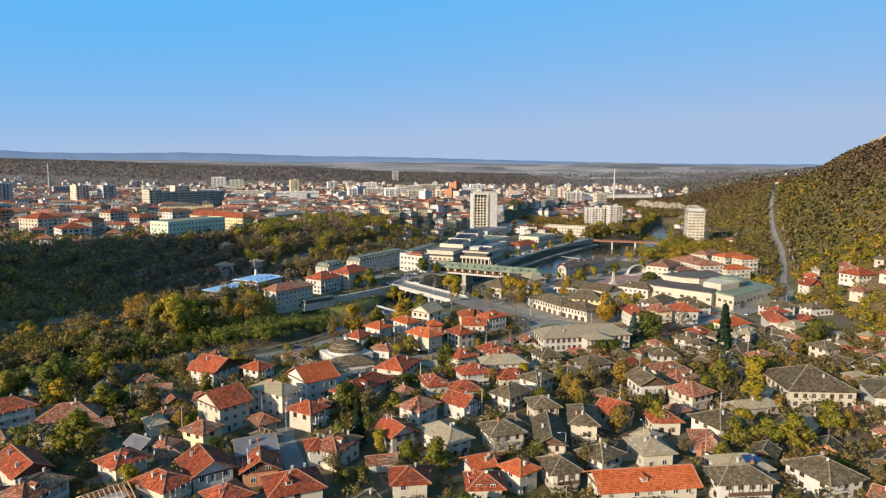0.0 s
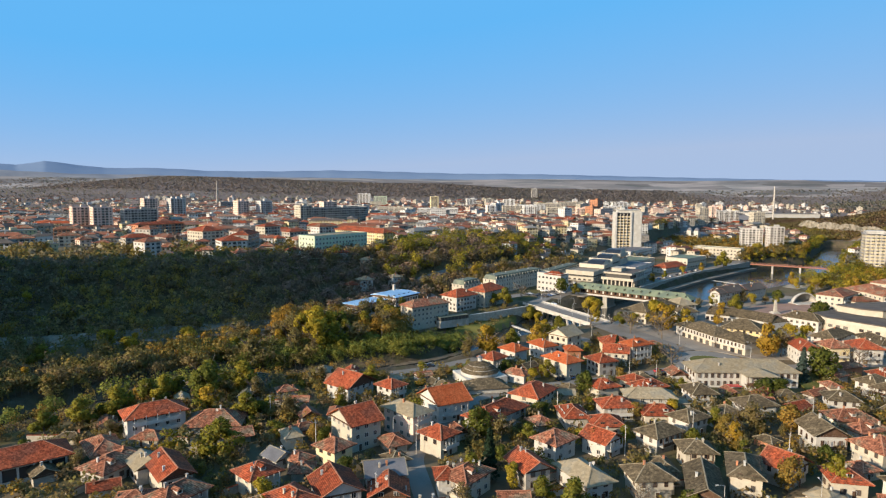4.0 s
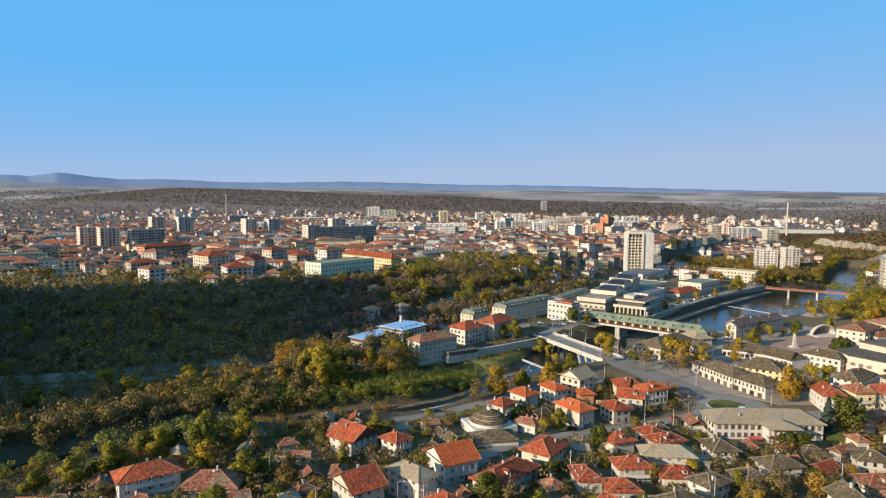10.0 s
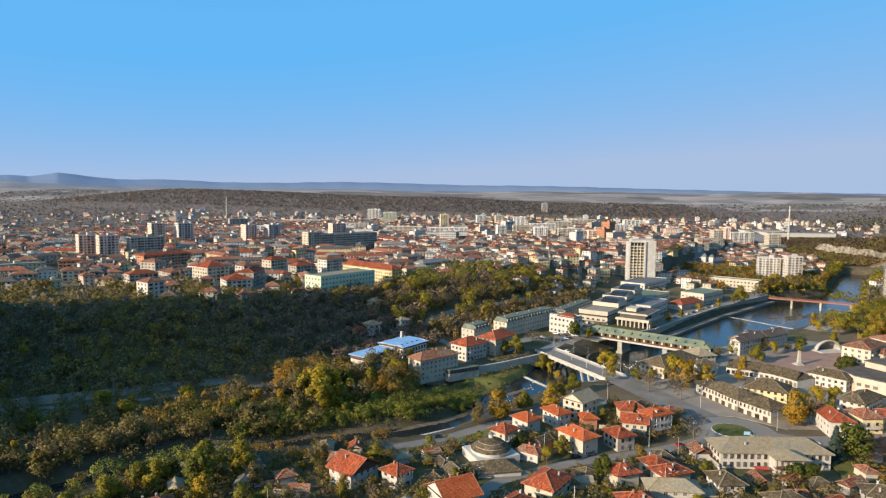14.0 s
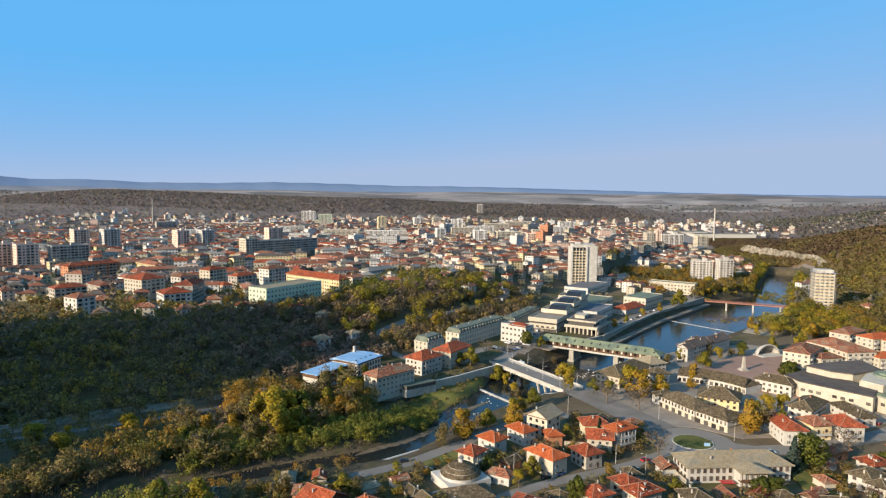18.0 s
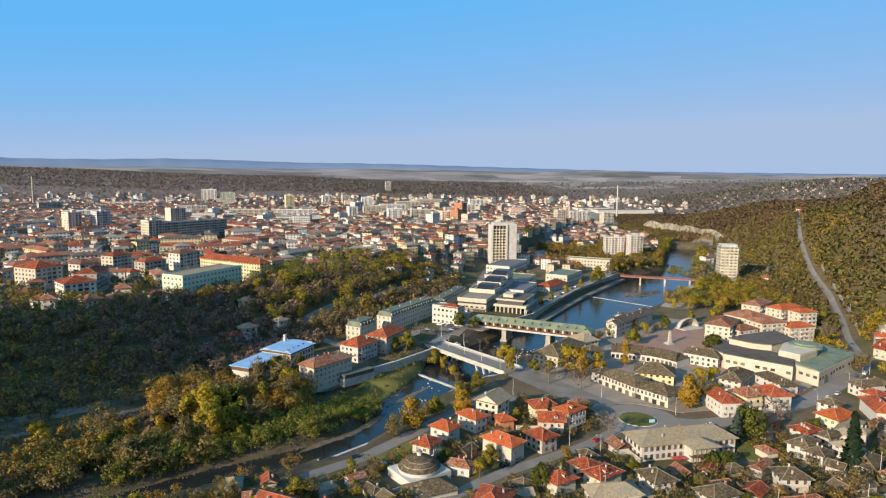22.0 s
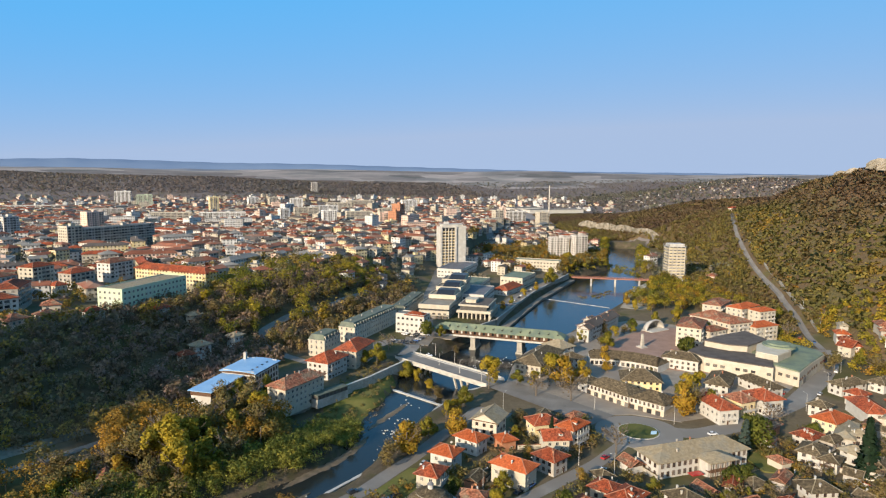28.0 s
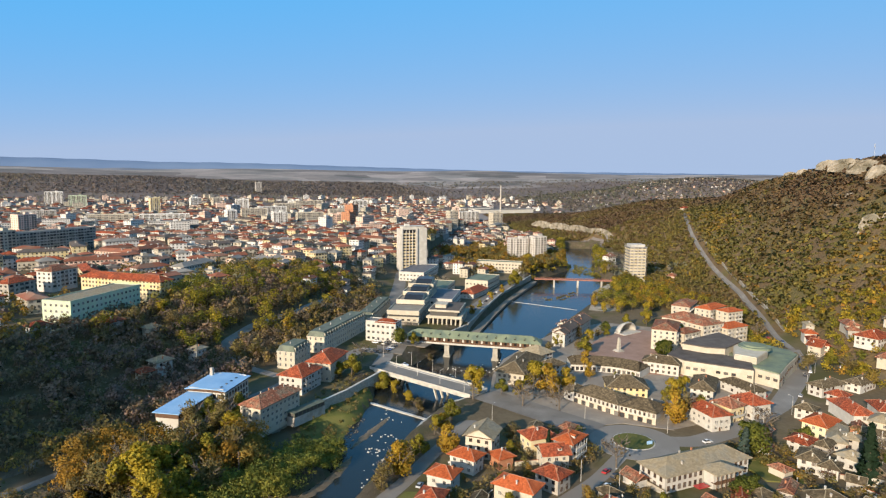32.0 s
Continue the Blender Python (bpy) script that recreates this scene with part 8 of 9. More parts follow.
for sy in (-5, 5):
    part("dome", Mesh().tube(0, 0, 17, 18.6, 3.6, 3.2, 16).tube(0, 0, 18.6, 20.2, 3.2, 1.8, 16).tube(0, 0, 20.2, 21.4, 1.8, 0.2, 16), ["slate"], ch, "dark sheet-metal dome", m=pose(-13, sy, 0))
for x, y, yw, w_, d_, st, rf_, wl in ((-91.7, 404.7, 40, 11, 9, 2, "greyroof", "white"), (-75.2, 424.5, 50, 9, 8, 2, "greyroof", "white"), (-97.5, 394, 35, 9, 8, 1.5, "red", "cream"), (-99.5, 439, 45, 9, 8, 1.6, "greyroof", "cream"), (-118, 437, 50, 10, 9, 2, "red", "greywall"), (-150, 425, 40, 11, 9, 2, "red", "white"), (-172, 421, 50, 11, 9, 2, "oldred", "cream")):
    house(x, y, yw, w_, d_, st, rf_, wl, z=gz(x, y) + 1.5, group="slope houses", chimneys=1)

# trees among the town's houses, and the brown country beyond
t1 = sprinkle(6200, (-800, 300), (420, 1800), lambda x, y: (river_reach(x, y) > 5) & (x < hx(y) - 30) & ((inside_edge(x, y) > 92) | (y > 620)), 41)
t1 = t1[np.array([free(x, y, 1.5) for x, y in t1])]
# town and far trees take the leaves with haze in their colour
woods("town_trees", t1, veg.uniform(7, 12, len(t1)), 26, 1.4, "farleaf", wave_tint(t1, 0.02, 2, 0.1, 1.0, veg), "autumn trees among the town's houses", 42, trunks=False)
t4 = sprinkle(4200, (-560, 250), (60, 660), lambda x, y: (inside_edge(x, y) > 80) & (inside_edge(x, y) < 215), 48)
t4 = t4[np.array([free(x, y, 1.0) for x, y in t4])]
woods("plateau_garden_trees", t4, veg.uniform(6, 12, len(t4)), 70, 0.75, "woodleaf", wave_tint(t4, 0.03, 1, 0.1, 0.9, veg), "brown and yellow garden trees among the plateau blocks", 49, trunks=False)
t2 = sprinkle(24000, (-2600, 500), (2300, 3300), lambda x, y: (np.hypot(x, y) > 1150) & ((x < -620) | (y > 1650) | (x > hx(y) + 150)), 43)
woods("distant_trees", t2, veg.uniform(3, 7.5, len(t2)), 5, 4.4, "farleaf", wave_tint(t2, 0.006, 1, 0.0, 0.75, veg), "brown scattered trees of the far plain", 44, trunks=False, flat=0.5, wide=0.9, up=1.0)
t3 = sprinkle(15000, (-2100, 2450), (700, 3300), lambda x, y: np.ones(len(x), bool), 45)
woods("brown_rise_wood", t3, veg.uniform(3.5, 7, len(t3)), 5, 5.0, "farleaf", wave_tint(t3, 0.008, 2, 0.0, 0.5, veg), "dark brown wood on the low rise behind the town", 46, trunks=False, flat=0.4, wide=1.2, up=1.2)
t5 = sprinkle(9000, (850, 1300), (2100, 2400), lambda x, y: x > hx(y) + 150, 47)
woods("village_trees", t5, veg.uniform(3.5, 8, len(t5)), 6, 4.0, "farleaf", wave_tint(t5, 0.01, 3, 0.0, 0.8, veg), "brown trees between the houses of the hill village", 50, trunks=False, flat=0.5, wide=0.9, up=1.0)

# factory stacks
for name, x, y, top, r, lab in (("factory_chimney", 545, 1492, 84, 2.6, "tall pale concrete factory chimney"), ("factory_chimney", -867, 1731, 88, 2.6, "tall grey concrete factory chimney")):
    g = gz(x, y)
    st_ = thing(name, x, y, g, 0, lab, "chimney")
    part("shaft", Mesh().tube(0, 0, -2, top - g, r * 0.85, r * 0.5, 16), ["greywall"], st_)
    part("rim", Mesh().tube(0, 0, top - g - 1.5, top - g, r * 0.6, r * 0.6, 16), ["greywall"], st_)
fa = thing("factory_hall", 620, 1650, gz(620, 1650), 8, "long pale factory halls with flat roofs", "factory")
part("wall", Mesh().box(0, 0, -2, 160, 40, 12).box(-60, 60, -2, 90, 40, 14), ["white"], fa)
part("roof", Mesh().box(0, 0, 10, 162, 42, 0.5).box(-60, 60, 12, 92, 42, 0.5), ["flatroof"], fa)

# the hills on the skyline
SKY_DEG = [-64, -45, -42, -40.8, -39, -37.2, -35, -31, -27, -22, -17.4, -13.5, -9.6, -5.6, -2.7, 2.2, 11.4, 19.6, 25.5, 32, 64]
SKY_TOP = [170, 180, 186, 178, 206, 189, 168, 172, 157, 159, 170, 167, 160, 153, 155, 151, 135, 122, 117, 117, 110]


def ridge_line(name, mat, label, r0, r1, top_of):
    """A long rounded ridge on the skyline of even slope."""
    hb = Mesh()
    for k in range(641):
        deg = -64 + k * 0.2
        a = radians(deg)
        top = top_of(deg)
        for i, (t, lift) in enumerate(((0, 0.0), (0.3, 0.34), (0.65, 0.76), (1, 1.0), (1.25, 0.8))):
            r = r0 + (r1 - r0) * t
            hb.v.append((r * math.sin(a), r * math.cos(a), 40 + (top - 40) * lift))
        if k:
            o = (k - 1) * 5
            for j in range(4):
                hb.f.append((o + j, o + 5 + j, o + 6 + j, o + j + 1))
                hb.m.append(0)
    ob = part(name, hb, [mat])
    ob.data.polygons.foreach_set("use_smooth", np.ones(len(ob.data.polygons), dtype=bool))
    return tagged(ob, label, "hills", kind="structure")


ridge_line("distant_hills", "hills", "skyline hills with blue distance haze painted into their colour", 4250, 4800, lambda g: float(np.interp(g, SKY_DEG, SKY_TOP)) + 1.2 * math.sin(g * 2.1))
ridge_line("near_hills", "nearhills", "lower wooded hills before the skyline, grey haze in their colour", 4050, 4400, lambda g: float(np.interp(g, [-64, -42, -36, -30, -20, -8, 4, 14, 64], [130, 140, 126, 118, 112, 108, 104, 90, 60])) + 3 * math.sin(g * 0.55) + 1.5 * math.sin(g * 1.9))


# ---------------------------------------------------------------- rock faces of the eastern hill
def crag(x, y, z, w, h, yaw, seed):
    """A weathered limestone outcrop: a rough front grid with a sloping top and back."""
    rng = np.random.default_rng(seed)
    nu, nv = max(6, int(w / 2.2)), max(4, int(h / 1.8))
    off = rng.uniform(0, 90)
    mb = Mesh()
    for i in range(nu + 1):
        for j in range(nv + 3):
            u, t = i / nu - 0.5, j / nv
            edge = 1 - (2 * abs(u)) ** 3
            p = Vector((u * w, off, t * h)) * 0.22
            d = noise.noise(p) * 2.6 + noise.noise(p * 2.7) * 1.1
            if j <= nv:
                mb.v.append((u * w, -d + t * 1.4, (t * h + noise.noise(p * 1.7) * 1.2) * (0.45 + 0.55 * edge) - 2.5))
            else:
                mb.v.append((u * w, 3.5 + (j - nv) * 4.0, (h * (0.9 - 0.35 * (j - nv))) * (0.45 + 0.55 * edge) - 2.5))
    m_ = nv + 3
    for i in range(nu):
        for j in range(m_ - 1):
            o = i * m_ + j
            mb.f.append((o, o + m_, o + m_ + 1, o + 1))
            mb.m.append(0)
    ob = part("rock_outcrop", mb, ["cliff"], m=pose(x, y, z, 0, 0, yaw))
    return tagged(ob, "pale weathered limestone outcrop among the hillside trees", "rock", "rock outcrops")


for k, (x, y, z, w, h, yaw) in enumerate(((516, 567, 125, 26, 10, -50), (498, 532, 123, 34, 12, -55), (484, 502, 121, 30, 13, -60), (466, 474, 113, 20, 16, -58), (407, 430, 74, 16, 17, -60), (412, 418, 79, 14, 15, -66), (490, 546, 111, 8, 4, -50), (446, 495, 89, 9, 6, -55), (454, 487, 100, 12, 5, -55),
                                         (482, 1140, 14, 88, 16, -88), (487, 1080, 15, 88, 16, -87), (490, 1020, 15, 88, 17, -91), (492, 962, 16, 80, 16, -88), (540, 640, 118, 14, 5, -50), (528, 610, 120, 16, 6, -52))):
    crag(x, y, z, w, h, yaw, k)


# ---------------------------------------------------------------- gravel bars and stones in the river
def gravel_bar(line, width, seed, mat="shingle", label="low gravel bar in the shallow river"):
    """A long low hump of gravel along a line, with an uneven rim."""
    rng = random.Random(seed)
    pts = [Vector((*p, 0)) for p in line]
    run = []
    for p, q in zip(pts, pts[1:]):
        n = max(2, int((q - p).length / 1.5))
        run += [p.lerp(q, k / n) for k in range(n)]
    run.append(pts[-1])
    mb = Mesh()
    n = len(run)
    for k, p in enumerate(run):
        d = (run[min(k + 1, n - 1)] - run[max(k - 1, 0)]).normalized()
        nr = Vector((-d.y, d.x, 0))
        half = width / 2 * math.sin(math.pi * (k + 0.35) / (n - 0.3)) ** 0.6 * rng.uniform(0.75, 1.2)
        for t, h in ((-1, -0.35), (-0.6, 0.16), (0, 0.34), (0.6, 0.16), (1, -0.35)):
            q = p + nr * (t * half + rng.uniform(-0.3, 0.3))
            mb.v.append((q.x, q.y, -0.6 + h + rng.uniform(-0.07, 0.07)))
        if k:
            o = (k - 1) * 5
            for j in range(4):
                mb.f.append((o + j, o + 5 + j, o + 6 + j, o + j + 1))
                mb.m.append(0)
    return tagged(part("gravel_bar", mb, [mat]), label, "gravel", kind="structure")


gravel_bar([(14, 350), (8, 342), (0, 332), (-9, 320)], 5.0, 1)
gravel_bar([(-10, 312), (-18, 299), (-26, 289), (-36, 281), (-46, 271)], 6.5, 2)
gravel_bar([(-62, 244), (-54, 252), (-44, 258), (-36, 266)], 5.0, 3)
gravel_bar([(-112, 226), (-98, 232), (-84, 238)], 4.0, 4)
for k, (x, y, l, w_) in enumerate(((222, 595, 9, 5), (240, 604, 18, 8), (236, 593, 10, 5), (259, 618, 10, 5), (252, 606, 9, 4))):
    gravel_bar([(x - l / 2, y - l * 0.4), (x, y), (x + l / 2, y + l * 0.4)], w_, 10 + k, "shore", "low grassy islet in the river pool")
isl = sprinkle(420, (210, 580), (270, 630), lambda x, y: (np.minimum.reduce([np.hypot(x - a, y - b) for a, b in ((222, 595), (236, 601), (244, 607), (236, 593), (259, 618))]) < 5.5), 61)
if len(isl):
    woods("islet_shrubs", isl, veg.uniform(1.5, 3.2, len(isl)), 60, 0.9, "leaf", veg.uniform(0.3, 0.75, len(isl)), "yellow-green shrubs on the river islets", 62, trunks=False, wide=0.6)


def stones(name, places, label, seed, size=(0.25, 0.7), mat="white"):
    """Scattered boulders breaking the water."""
    rng = random.Random(seed)
    mb = Mesh()
    for x, y in places:
        r = rng.uniform(*size)
        ang = [rng.uniform(0.7, 1.2) * r for _ in range(6)]
        top = [(x + a * 0.6 * math.cos(k), y + a * 0.6 * math.sin(k), -0.6 + r * 0.55) for k, a in zip((0, 1.05, 2.1, 3.14, 4.2, 5.24), ang)]
        low = [(x + a * math.cos(k), y + a * math.sin(k), -0.9) for k, a in zip((0, 1.05, 2.1, 3.14, 4.2, 5.24), ang)]
        mb.add(low + top, [(k, (k + 1) % 6, 6 + (k + 1) % 6, 6 + k) for k in range(6)] + [(6, 7, 8, 9, 10, 11)])
    return tagged(part(name, mb, [mat]), label, "stones", kind="stuff")


rs = random.Random(4)
rapids = []
for cx, cy, r, n in ((-9, 285, 4, 12), (3, 306, 3, 10), (0, 314, 5, 14), (7, 328, 4, 10), (-3, 294, 4, 12), (-60, 240, 9, 26), (-84, 230, 10, 26), (-105, 222, 9, 22), (-40, 258, 7, 14), (18, 352, 6, 8)):
    rapids += [(rs.gauss(cx, r * 0.6), rs.gauss(cy, r * 0.6)) for _ in range(n)]
edge_rng = np.random.default_rng(91)
ex_, ey_ = edge_rng.uniform(-135, 12, 9000), edge_rng.uniform(200, 352, 9000)
on_edge = (np.abs(river_reach(ex_, ey_) - 0.6) < 1.5) & (seg_dist(ex_, ey_, RIVER_C)[1] < 0)
stones("bank_stones", list(zip(ex_[on_edge].tolist(), ey_[on_edge].tolist())), "grey-brown stones along the water's edge", 7, (0.2, 0.5), "shingle")
stones("river_stones", rapids, "pale stones breaking the shallow water", 5)
below = [(rs.gauss(cx, 6), rs.gauss(cy, 3.5)) for cx, cy in ((70, 413), (77, 405), (90, 407), (84, 412), (60, 404), (98, 418)) for _ in range(8)]
stones("river_boulders", below, "white boulders below the covered bridge", 6, (0.35, 0.8))

# ---------------------------------------------------------------- cars
CAR = {}


def car_parts(paint):
    """Meshes of a small car, nose to +x: body shell, glasshouse, wheel."""
    if paint in CAR:
        return CAR[paint]
    body = Mesh()
    prof = [(-2.05, 0.35), (-2.1, 0.75), (-1.95, 0.98), (0.75, 0.95), (1.75, 0.82), (2.08, 0.62), (2.1, 0.35)]
    n = len(prof)
    rows = [(-0.86, 0.04), (-0.78, 0.0), (0.78, 0.0), (0.86, 0.04)]
    for y, dz in rows:
        body.v += [(x, y, z - (dz if z > 0.5 else 0)) for x, z in prof]
    for r in range(3):
        for k in range(n - 1):
            o = r * n + k
            body.f.append((o, o + 1, o + n + 1, o + n))
            body.m.append(0)
    body.f += [tuple(range(n - 1, -1, -1)), tuple(range(3 * n, 4 * n))]
    body.m += [0, 0]
    body.add([(-1.35, -0.6, 1.44), (0.15, -0.6, 1.44), (0.15, 0.6, 1.44), (-1.35, 0.6, 1.44), (-1.2, -0.5, 1.5), (0.05, -0.5, 1.5), (0.05, 0.5, 1.5), (-1.2, 0.5, 1.5)],
             [(0, 1, 5, 4), (1, 2, 6, 5), (2, 3, 7, 6), (3, 0, 4, 7), (4, 5, 6, 7)])
    glass = Mesh().add([(-1.85, -0.76, 0.95), (0.85, -0.76, 0.93), (0.85, 0.76, 0.93), (-1.85, 0.76, 0.95), (-1.35, -0.62, 1.45), (0.18, -0.62, 1.45), (0.18, 0.62, 1.45), (-1.35, 0.62, 1.45)],
                       [(0, 1, 5, 4), (1, 2, 6, 5), (2, 3, 7, 6), (3, 0, 4, 7), (4, 5, 6, 7)])
    wheel = Mesh()
    for y0 in (-0.1, 0.1):
        wheel.v += [(0.31 * math.cos(k * math.tau / 10), y0, 0.31 * math.sin(k * math.tau / 10)) for k in range(10)]
    wheel.f = [(k, (k + 1) % 10, 10 + (k + 1) % 10, 10 + k) for k in range(10)] + [tuple(range(9, -1, -1)), tuple(range(10, 20))]
    wheel.m = [0] * 12
    CAR[paint] = (body.make("body", [paint]), glass.make("window_glass", ["glass"]), wheel.make("wheel", ["rubber"]))
    return CAR[paint]


CAR_WORDS = {"car_white": "white", "car_silver": "silver", "car_dark": "dark", "car_red": "red", "car_blue": "blue"}


def car(x, y, yaw, paint, z=None):
    b, gl_, wh = car_parts(paint)
    g = gz(x, y) + 0.1 if z is None else z
    th = thing("car", x, y, g, yaw, "small %s car parked on the asphalt" % CAR_WORDS[paint], "car", "cars")
    part("body", b, None, th)
    part("window_glass", gl_, None, th)
    for wx in (-1.3, 1.3):
        for wy in (-0.8, 0.8):
            part("wheel", wh, None, th, m=pose(wx, wy, 0.31))
    return th


paints = ["car_white", "car_silver", "car_dark", "car_red", "car_blue", "car_silver", "car_dark", "car_white"]
cr_ = random.Random(8)
for x, y, yw in ((76, 252, 35), (69, 246, 40), (75, 256, 35), (197, 307, 40), (153, 268, 15), (174, 577, 50), (143, 539, 50), (243, 678, 50), (288, 400, 58), (288, 388, 58), (277, 334, 40), (33, 236, 35), (39, 240, 35), (-12, 240, 25), (-8, 242, 25),
                 (106, 126, 20), (103, 129, 20), (49, 130, 60), (244, 328, 40), (252, 332, 40), (262, 352, 50), (268, 360, 50), (12, 272, 55), (6, 265, 55), (-22, 248, 25), (-6, 168, 95), (214, 302, 35), (130, 268, 0)):
    car(x, y, yw + cr_.uniform(-5, 5), cr_.choice(paints))
car(36, 404, -51, "car_white", 7.42)
# the car park by the white corner house, and the kerbs of the main streets
for r, (ax, ay, bx, by) in enumerate(((18, 440, 32, 460), (24, 436, 39, 457), (29, 432, 44, 452))):
    for k in range(7):
        if cr_.random() < 0.8:
            t = k / 6
            car(ax + (bx - ax) * t, ay + (by - ay) * t, -35 + cr_.uniform(-4, 4), cr_.choice(paints), 7.25)
for k in range(9):
    car(121 + k * 6.5 + cr_.uniform(-1, 1), 528 + k * 9.2, 54 + cr_.uniform(-4, 4), cr_.choice(paints))
for k in range(7):
    car(52 + k * 3.0, 490 + k * 11.0, 74, cr_.choice(paints))


# ---------------------------------------------------------------- street lamps and poles
LAMP = {}


def street_lamp(x, y, h=8.5, yaw=0.0, z=None):
    if h not in LAMP:
        LAMP[h] = (Mesh().tube(0, 0, -0.4, h, 0.11, 0.06, 8).make("pole", ["concrete"]), Mesh().bar((0, 0, h - 0.1), (1.7, 0, h + 0.35), 0.07, 0.07).make("arm", ["metal"]), Mesh().box(2.0, 0, h + 0.28, 0.8, 0.26, 0.16, taper=0.8).make("lamp_head", ["white"]))
    p, a, hd = LAMP[h]
    th = thing("street_lamp", x, y, gz(x, y) if z is None else z, yaw, "slim grey street lamp with one arm", "street lamp", "street lamps")
    part("pole", p, None, th)
    part("lamp_head", hd, None, part("arm", a, None, th))


for x, y, yw in ((62.5, 252.6, 20), (71.5, 242, 200), (21, 238, 30), (40.5, 242, 90), (-19, 158, 0), (-11, 152, 180), (88, 130, 90), (101, 121, 30), (65.5, 126, 200), (94, 305, 120), (120, 281, 200), (160, 270, 100), (190, 284, 100), (225, 309, 130), (254, 331, 140), (282, 360, 160), (-2, 196, 30), (52, 312, 40), (308, 405, 200), (330, 446, 200), (28, 425, 10)):
    street_lamp(x, y, 8.5, yw)
for k in range(4):
    for sgn in (-1, 1):
        t = 0.1 + k * 0.26
        bx_, by_ = 32 + (62 - 32) * t, 409 + (348 - 409) * t
        street_lamp(bx_ + sgn * 5.6 * 0.897, by_ + sgn * 5.6 * 0.441, 7.0, 26 + (0 if sgn < 0 else 180), 7.4)


def utility_pole(x, y, h=9.0):
    th = thing("utility_pole", x, y, gz(x, y), cr_.uniform(0, 180), "grey concrete utility pole with a crossbar", "pole", "utility poles")
    part("pole", Mesh().tube(0, 0, -0.4, h, 0.15, 0.09, 7), ["concrete"], th)
    part("crossbar", Mesh().box(0, 0, h - 0.6, 1.6, 0.1, 0.1), ["metal"], th)


for x, y in ((-40, 150), (-62, 170), (12, 168), (30, 188), (48, 160), (70, 175), (92, 160), (120, 150), (140, 190), (165, 215), (190, 240), (20, 140), (-15, 120), (60, 205), (110, 190)):
    utility_pole(x, y)

# ---------------------------------------------------------------- roof furniture of the old town
rf = random.Random(23)
dish = Mesh()
for r, d in ((0.0, 0.0), (0.22, 0.03), (0.45, 0.12)):
    dish.v += [(r * math.cos(k * math.tau / 10), -d, r * math.sin(k * math.tau / 10)) for k in range(10)]
for j in range(2):
    for k in range(10):
        dish.f.append((j * 10 + k, j * 10 + (k + 1) % 10, j * 10 + 10 + (k + 1) % 10, j * 10 + 10 + k))
        dish.m.append(0)
dish.bar((0, 0, -0.9), (0, 0.05, 0.1), 0.06, 0.06)
dish = dish.make("satellite_dish", ["white"])
dorm = Mesh().box(0, 0, -0.6, 1.5, 1.6, 1.3).box(0, -0.78, -0.1, 0.9, 0.12, 0.6, mat=1)
dorm.add([(-1.0, -1.1, 0.65), (1.0, -1.1, 0.65), (1.0, 1.4, 0.65), (-1.0, 1.4, 0.65), (0, -1.1, 1.15), (0, 1.4, 1.15)], [(0, 1, 4), (1, 2, 5, 4), (2, 3, 5), (3, 0, 4, 5), (3, 2, 1, 0)], 2)
old = [o for o in scene.objects if o.name.startswith("house") and o.get("group") == "old town houses" or (o.name.startswith("house") and o.location.y < 300)]
for o in old:
    wl = next((c for c in o.children if c.name.startswith("roof")), None)
    if wl is None or len(wl.data.vertices) < 6:
        continue
    mat = wl.data.materials[0].name
    xs = [v.co.x for v in wl.data.vertices]
    ys = [v.co.y for v in wl.data.vertices]
    w_, d_, rise_ = max(xs) - min(xs), max(ys) - min(ys), max(v.co.z for v in wl.data.vertices)
    ez = wl.matrix_basis.translation.z
    if min(w_, d_) < 7.5:
        continue
    if w_ >= d_ and rf.random() < 0.4 and mat in ("roof_red", "roof_old_red", "roof_orange"):
        key = {"roof_red": "red", "roof_old_red": "oldred", "roof_orange": "orange"}[mat]
        part("dormer", dorm.make("dormer", ["white", "glass", key]), None, wl, m=pose(rf.uniform(-0.15, 0.15) * w_, -d_ * 0.24, rise_ * 0.5))
    if rf.random() < 0.35:
        part("satellite_dish", dish, None, wl, m=pose(rf.uniform(-0.2, 0.2) * w_, -d_ * 0.1, rise_ * 0.8 + 0.85, 0, 0, rf.uniform(-60, 60)))

# pale retaining wall on the upper side of the hill road
hill_run = [(309, 404), (332, 442), (354, 482), (376, 522), (407, 580), (435, 632), (454, 665), (471, 697), (500, 744)]
rw = Mesh()
for (ax, ay), (bx, by) in zip(hill_run, hill_run[1:]):
    n = max(2, int(math.hypot(bx - ax, by - ay) / 6))
    for k in range(n):
        p, q = ((ax + (bx - ax) * t / n - 3.6, ay + (by - ay) * t / n) for t in (k, k + 1))
        h = cr_.uniform(1.2, 2.6)
        rw.bar((p[0], p[1], gz(*p) - 0.8), (q[0], q[1], gz(*q) - 0.8), 0.8, h + 0.8)
tagged(part("retaining_wall", rw, ["rubble"]), "pale stone retaining wall along the hill road", "retaining wall", kind="structure")

# covered pool beside the bath
pool = thing("covered_pool", -9, 214, gz(-9, 214), 28, "sunken pool with a dark cover and a grey rim", "pool")
part("rim", Mesh().box(0, 0, -0.6, 11, 7, 1.5), ["greywall"], pool)
part("cover", Mesh().box(0, 0, 0.9, 10, 6, 0.12), ["slate"], pool)

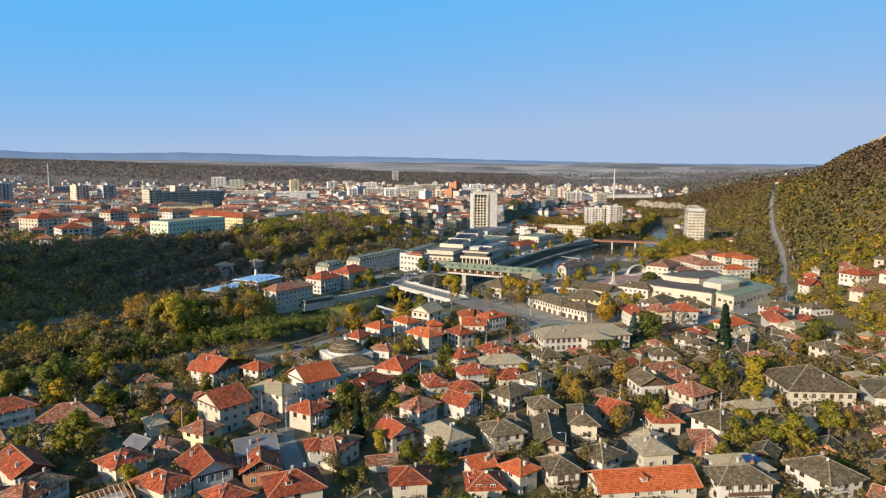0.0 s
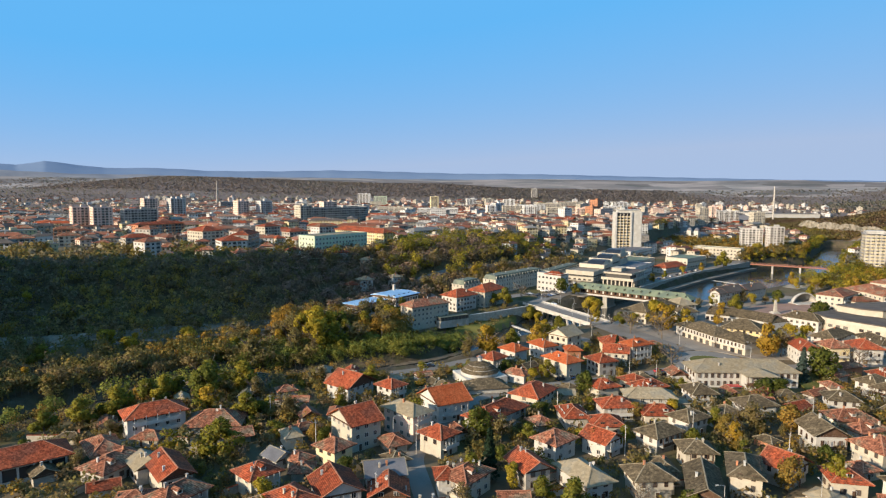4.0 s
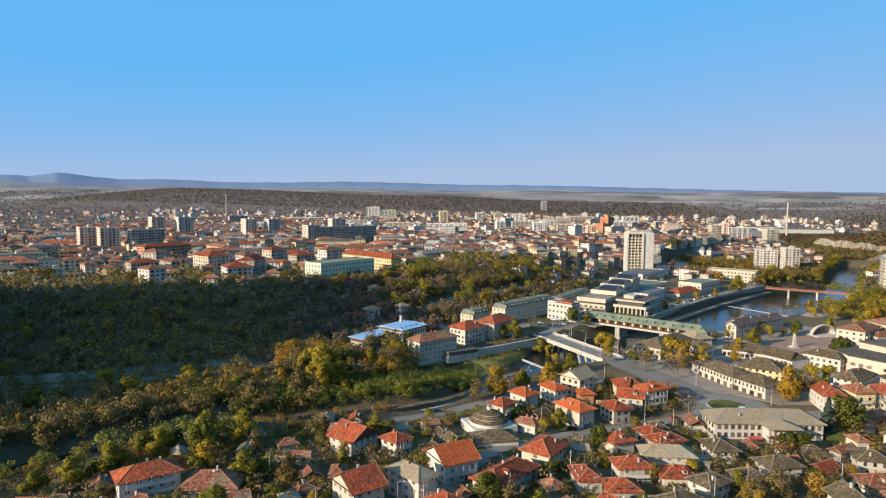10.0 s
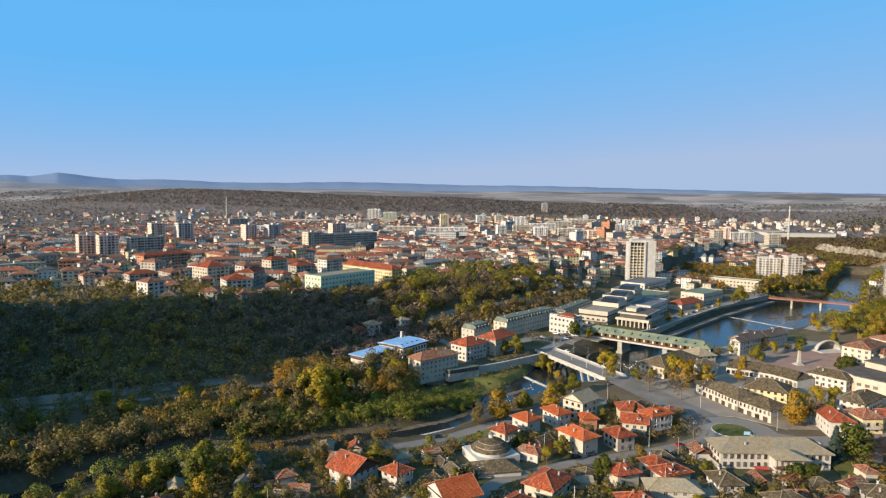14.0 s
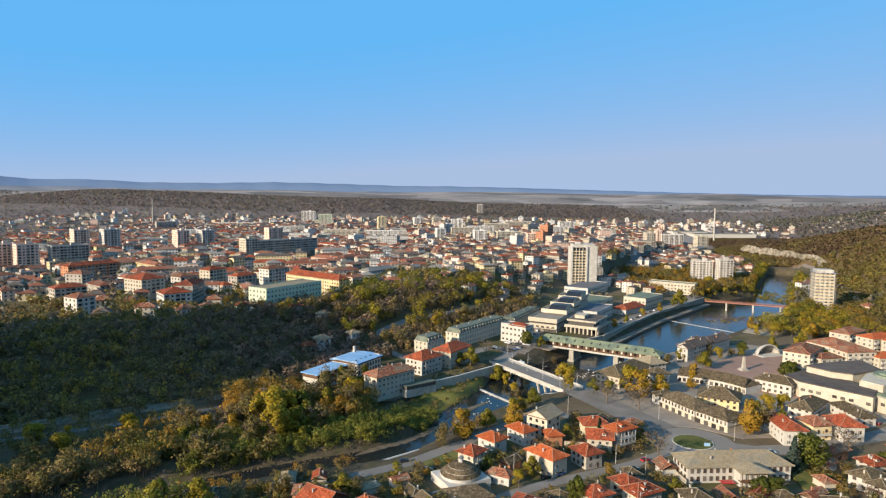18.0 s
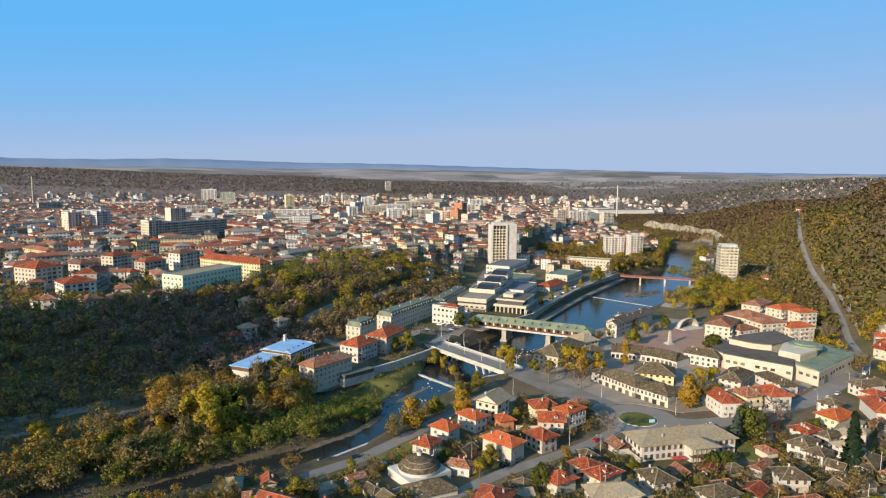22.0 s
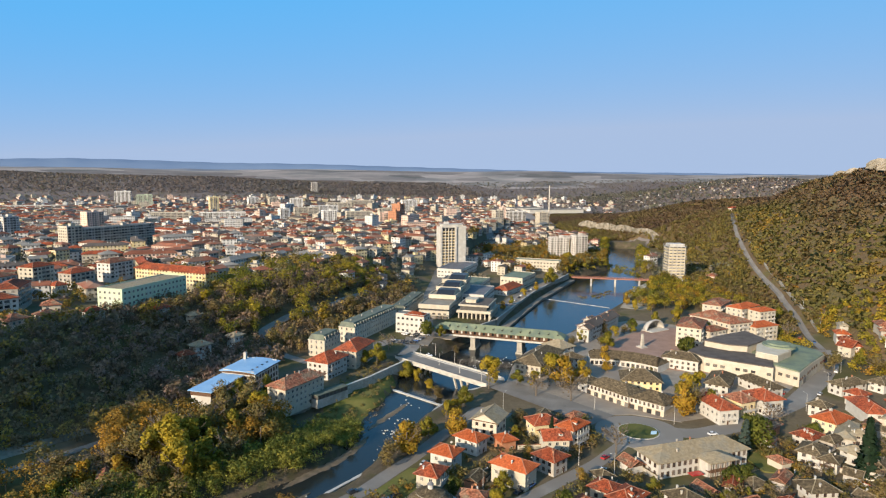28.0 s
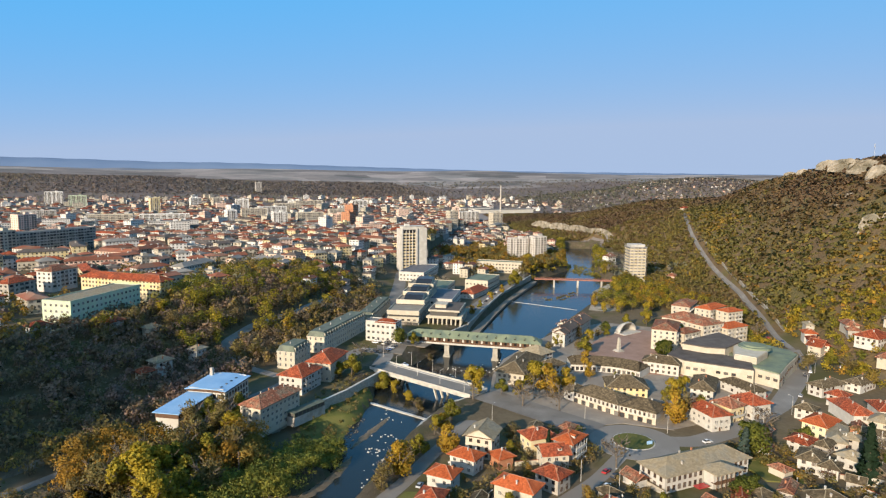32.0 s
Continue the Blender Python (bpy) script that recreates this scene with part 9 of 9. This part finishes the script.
# a house under repair: walls and the bare rafters of its new roof
rh = thing("unfinished_house", -43, 107, gz(-43, 107), 42, "house under repair with bare timber rafters", "house")
for bx, by, sx, sy in ((0, -3.9, 10, 0.3), (0, 3.9, 10, 0.3), (-4.85, 0, 0.3, 7.5), (4.85, 0, 0.3, 7.5)):
    part("wall", Mesh().box(bx, by, -1, sx, sy, 5.0), ["brick"], rh)
part("floor_slab", Mesh().box(0, 0, 2.6, 9.4, 7.4, 0.3), ["concrete"], rh)
part("ridge_beam", Mesh().box(0, 0, 6.2, 10, 0.2, 0.25), ["rafter"], rh)
raf = Mesh().bar((0, -4.6, 4.0), (0, 0, 6.3), 0.16, 0.18).make("rafter", ["rafter"])
for k in range(10):
    for tw_ in (0, 180):
        part("rafter", raf, None, rh, m=pose(-4.7 + k * 1.04, 0, 0, 0, 0, tw_))
# solar panels
sp = new("solar_panel")
sp.matrix_basis = pose(106.5, 109.3, gz(104.9, 111.5) + 7.35, 26.6, 0, 4)
tagged(sp, "dark blue solar panels laid on the grey roof", "solar panel")
for k in range(3):
    part("panel", Mesh().box(-1.4 + k * 1.4, 0, 0, 1.2, 2.2, 0.08), ["solar"], sp)

shoal = sprinkle(520, (318, 690), (400, 820), lambda x, y: (np.hypot((x - 348) / 1.4, (y - 745) / 2.8) < 17), 71)
woods("shoal_shrubs", shoal, veg.uniform(2, 5, len(shoal)), 60, 0.9, "leaf", veg.uniform(0.15, 0.5, len(shoal)), "green shrubs on the shoal at the river bend", 72, trunks=False, wide=0.6)

# yard walls between the old houses
yw_rng = random.Random(31)
wall_cap = {}
for o in old:
    if yw_rng.random() > 0.42 or o.location.y > 285:
        continue
    side = yw_rng.choice((-1, 1))
    ln, hh = yw_rng.uniform(5, 11), yw_rng.uniform(1.5, 2.3)
    rot = o.rotation_euler.z if o.rotation_mode == "XYZ" else 0.0
    ex = max(v.co.x for c in o.children if c.name.startswith("wall") for v in c.data.vertices)
    p = o.matrix_basis @ Vector((side * (ex + ln / 2), yw_rng.uniform(-3, 3), 0))
    if any((p.x - q.location.x) ** 2 + (p.y - q.location.y) ** 2 < 25 for q in old if q is not o):
        continue
    gw = new("garden_wall")
    gw.matrix_basis = Matrix.Translation((p.x, p.y, gz(p.x, p.y))) @ o.matrix_basis.to_3x3().to_4x4()
    tagged(gw, "low rendered garden wall with a tiled coping", "garden wall", "garden walls")
    part("wall", Mesh().box(0, 0, -0.8, ln, 0.3, hh + 0.8), [yw_rng.choice(("white", "greywall", "rubble", "cream"))], gw)
    part("coping", Mesh().add([(-ln / 2, -0.28, hh), (ln / 2, -0.28, hh), (ln / 2, 0.28, hh), (-ln / 2, 0.28, hh), (-ln / 2, 0, hh + 0.2), (ln / 2, 0, hh + 0.2)], [(0, 1, 5, 4), (2, 3, 4, 5), (0, 4, 3), (1, 2, 5), (3, 2, 1, 0)]), [yw_rng.choice(("red", "oldred", "stone"))], gw)

# radio masts on the hill top
for x, y in ((505, 512), (492, 480)):
    ms = thing("radio_mast", x, y, gz(x, y), 10, "slim lattice radio mast on the hill top", "radio mast", "radio masts")
    for sx, sy in ((-0.5, -0.4), (0.5, -0.4), (0, 0.5)):
        part("leg", Mesh().bar((sx, sy, -0.5), (sx * 0.3, sy * 0.3, 13), 0.1, 0.1), ["metal"], ms)
    part("crossbar", Mesh().box(0, 0, 10.5, 2.6, 0.3, 0.5).box(0, 0, 12.4, 1.6, 0.3, 0.4), ["white"], ms)
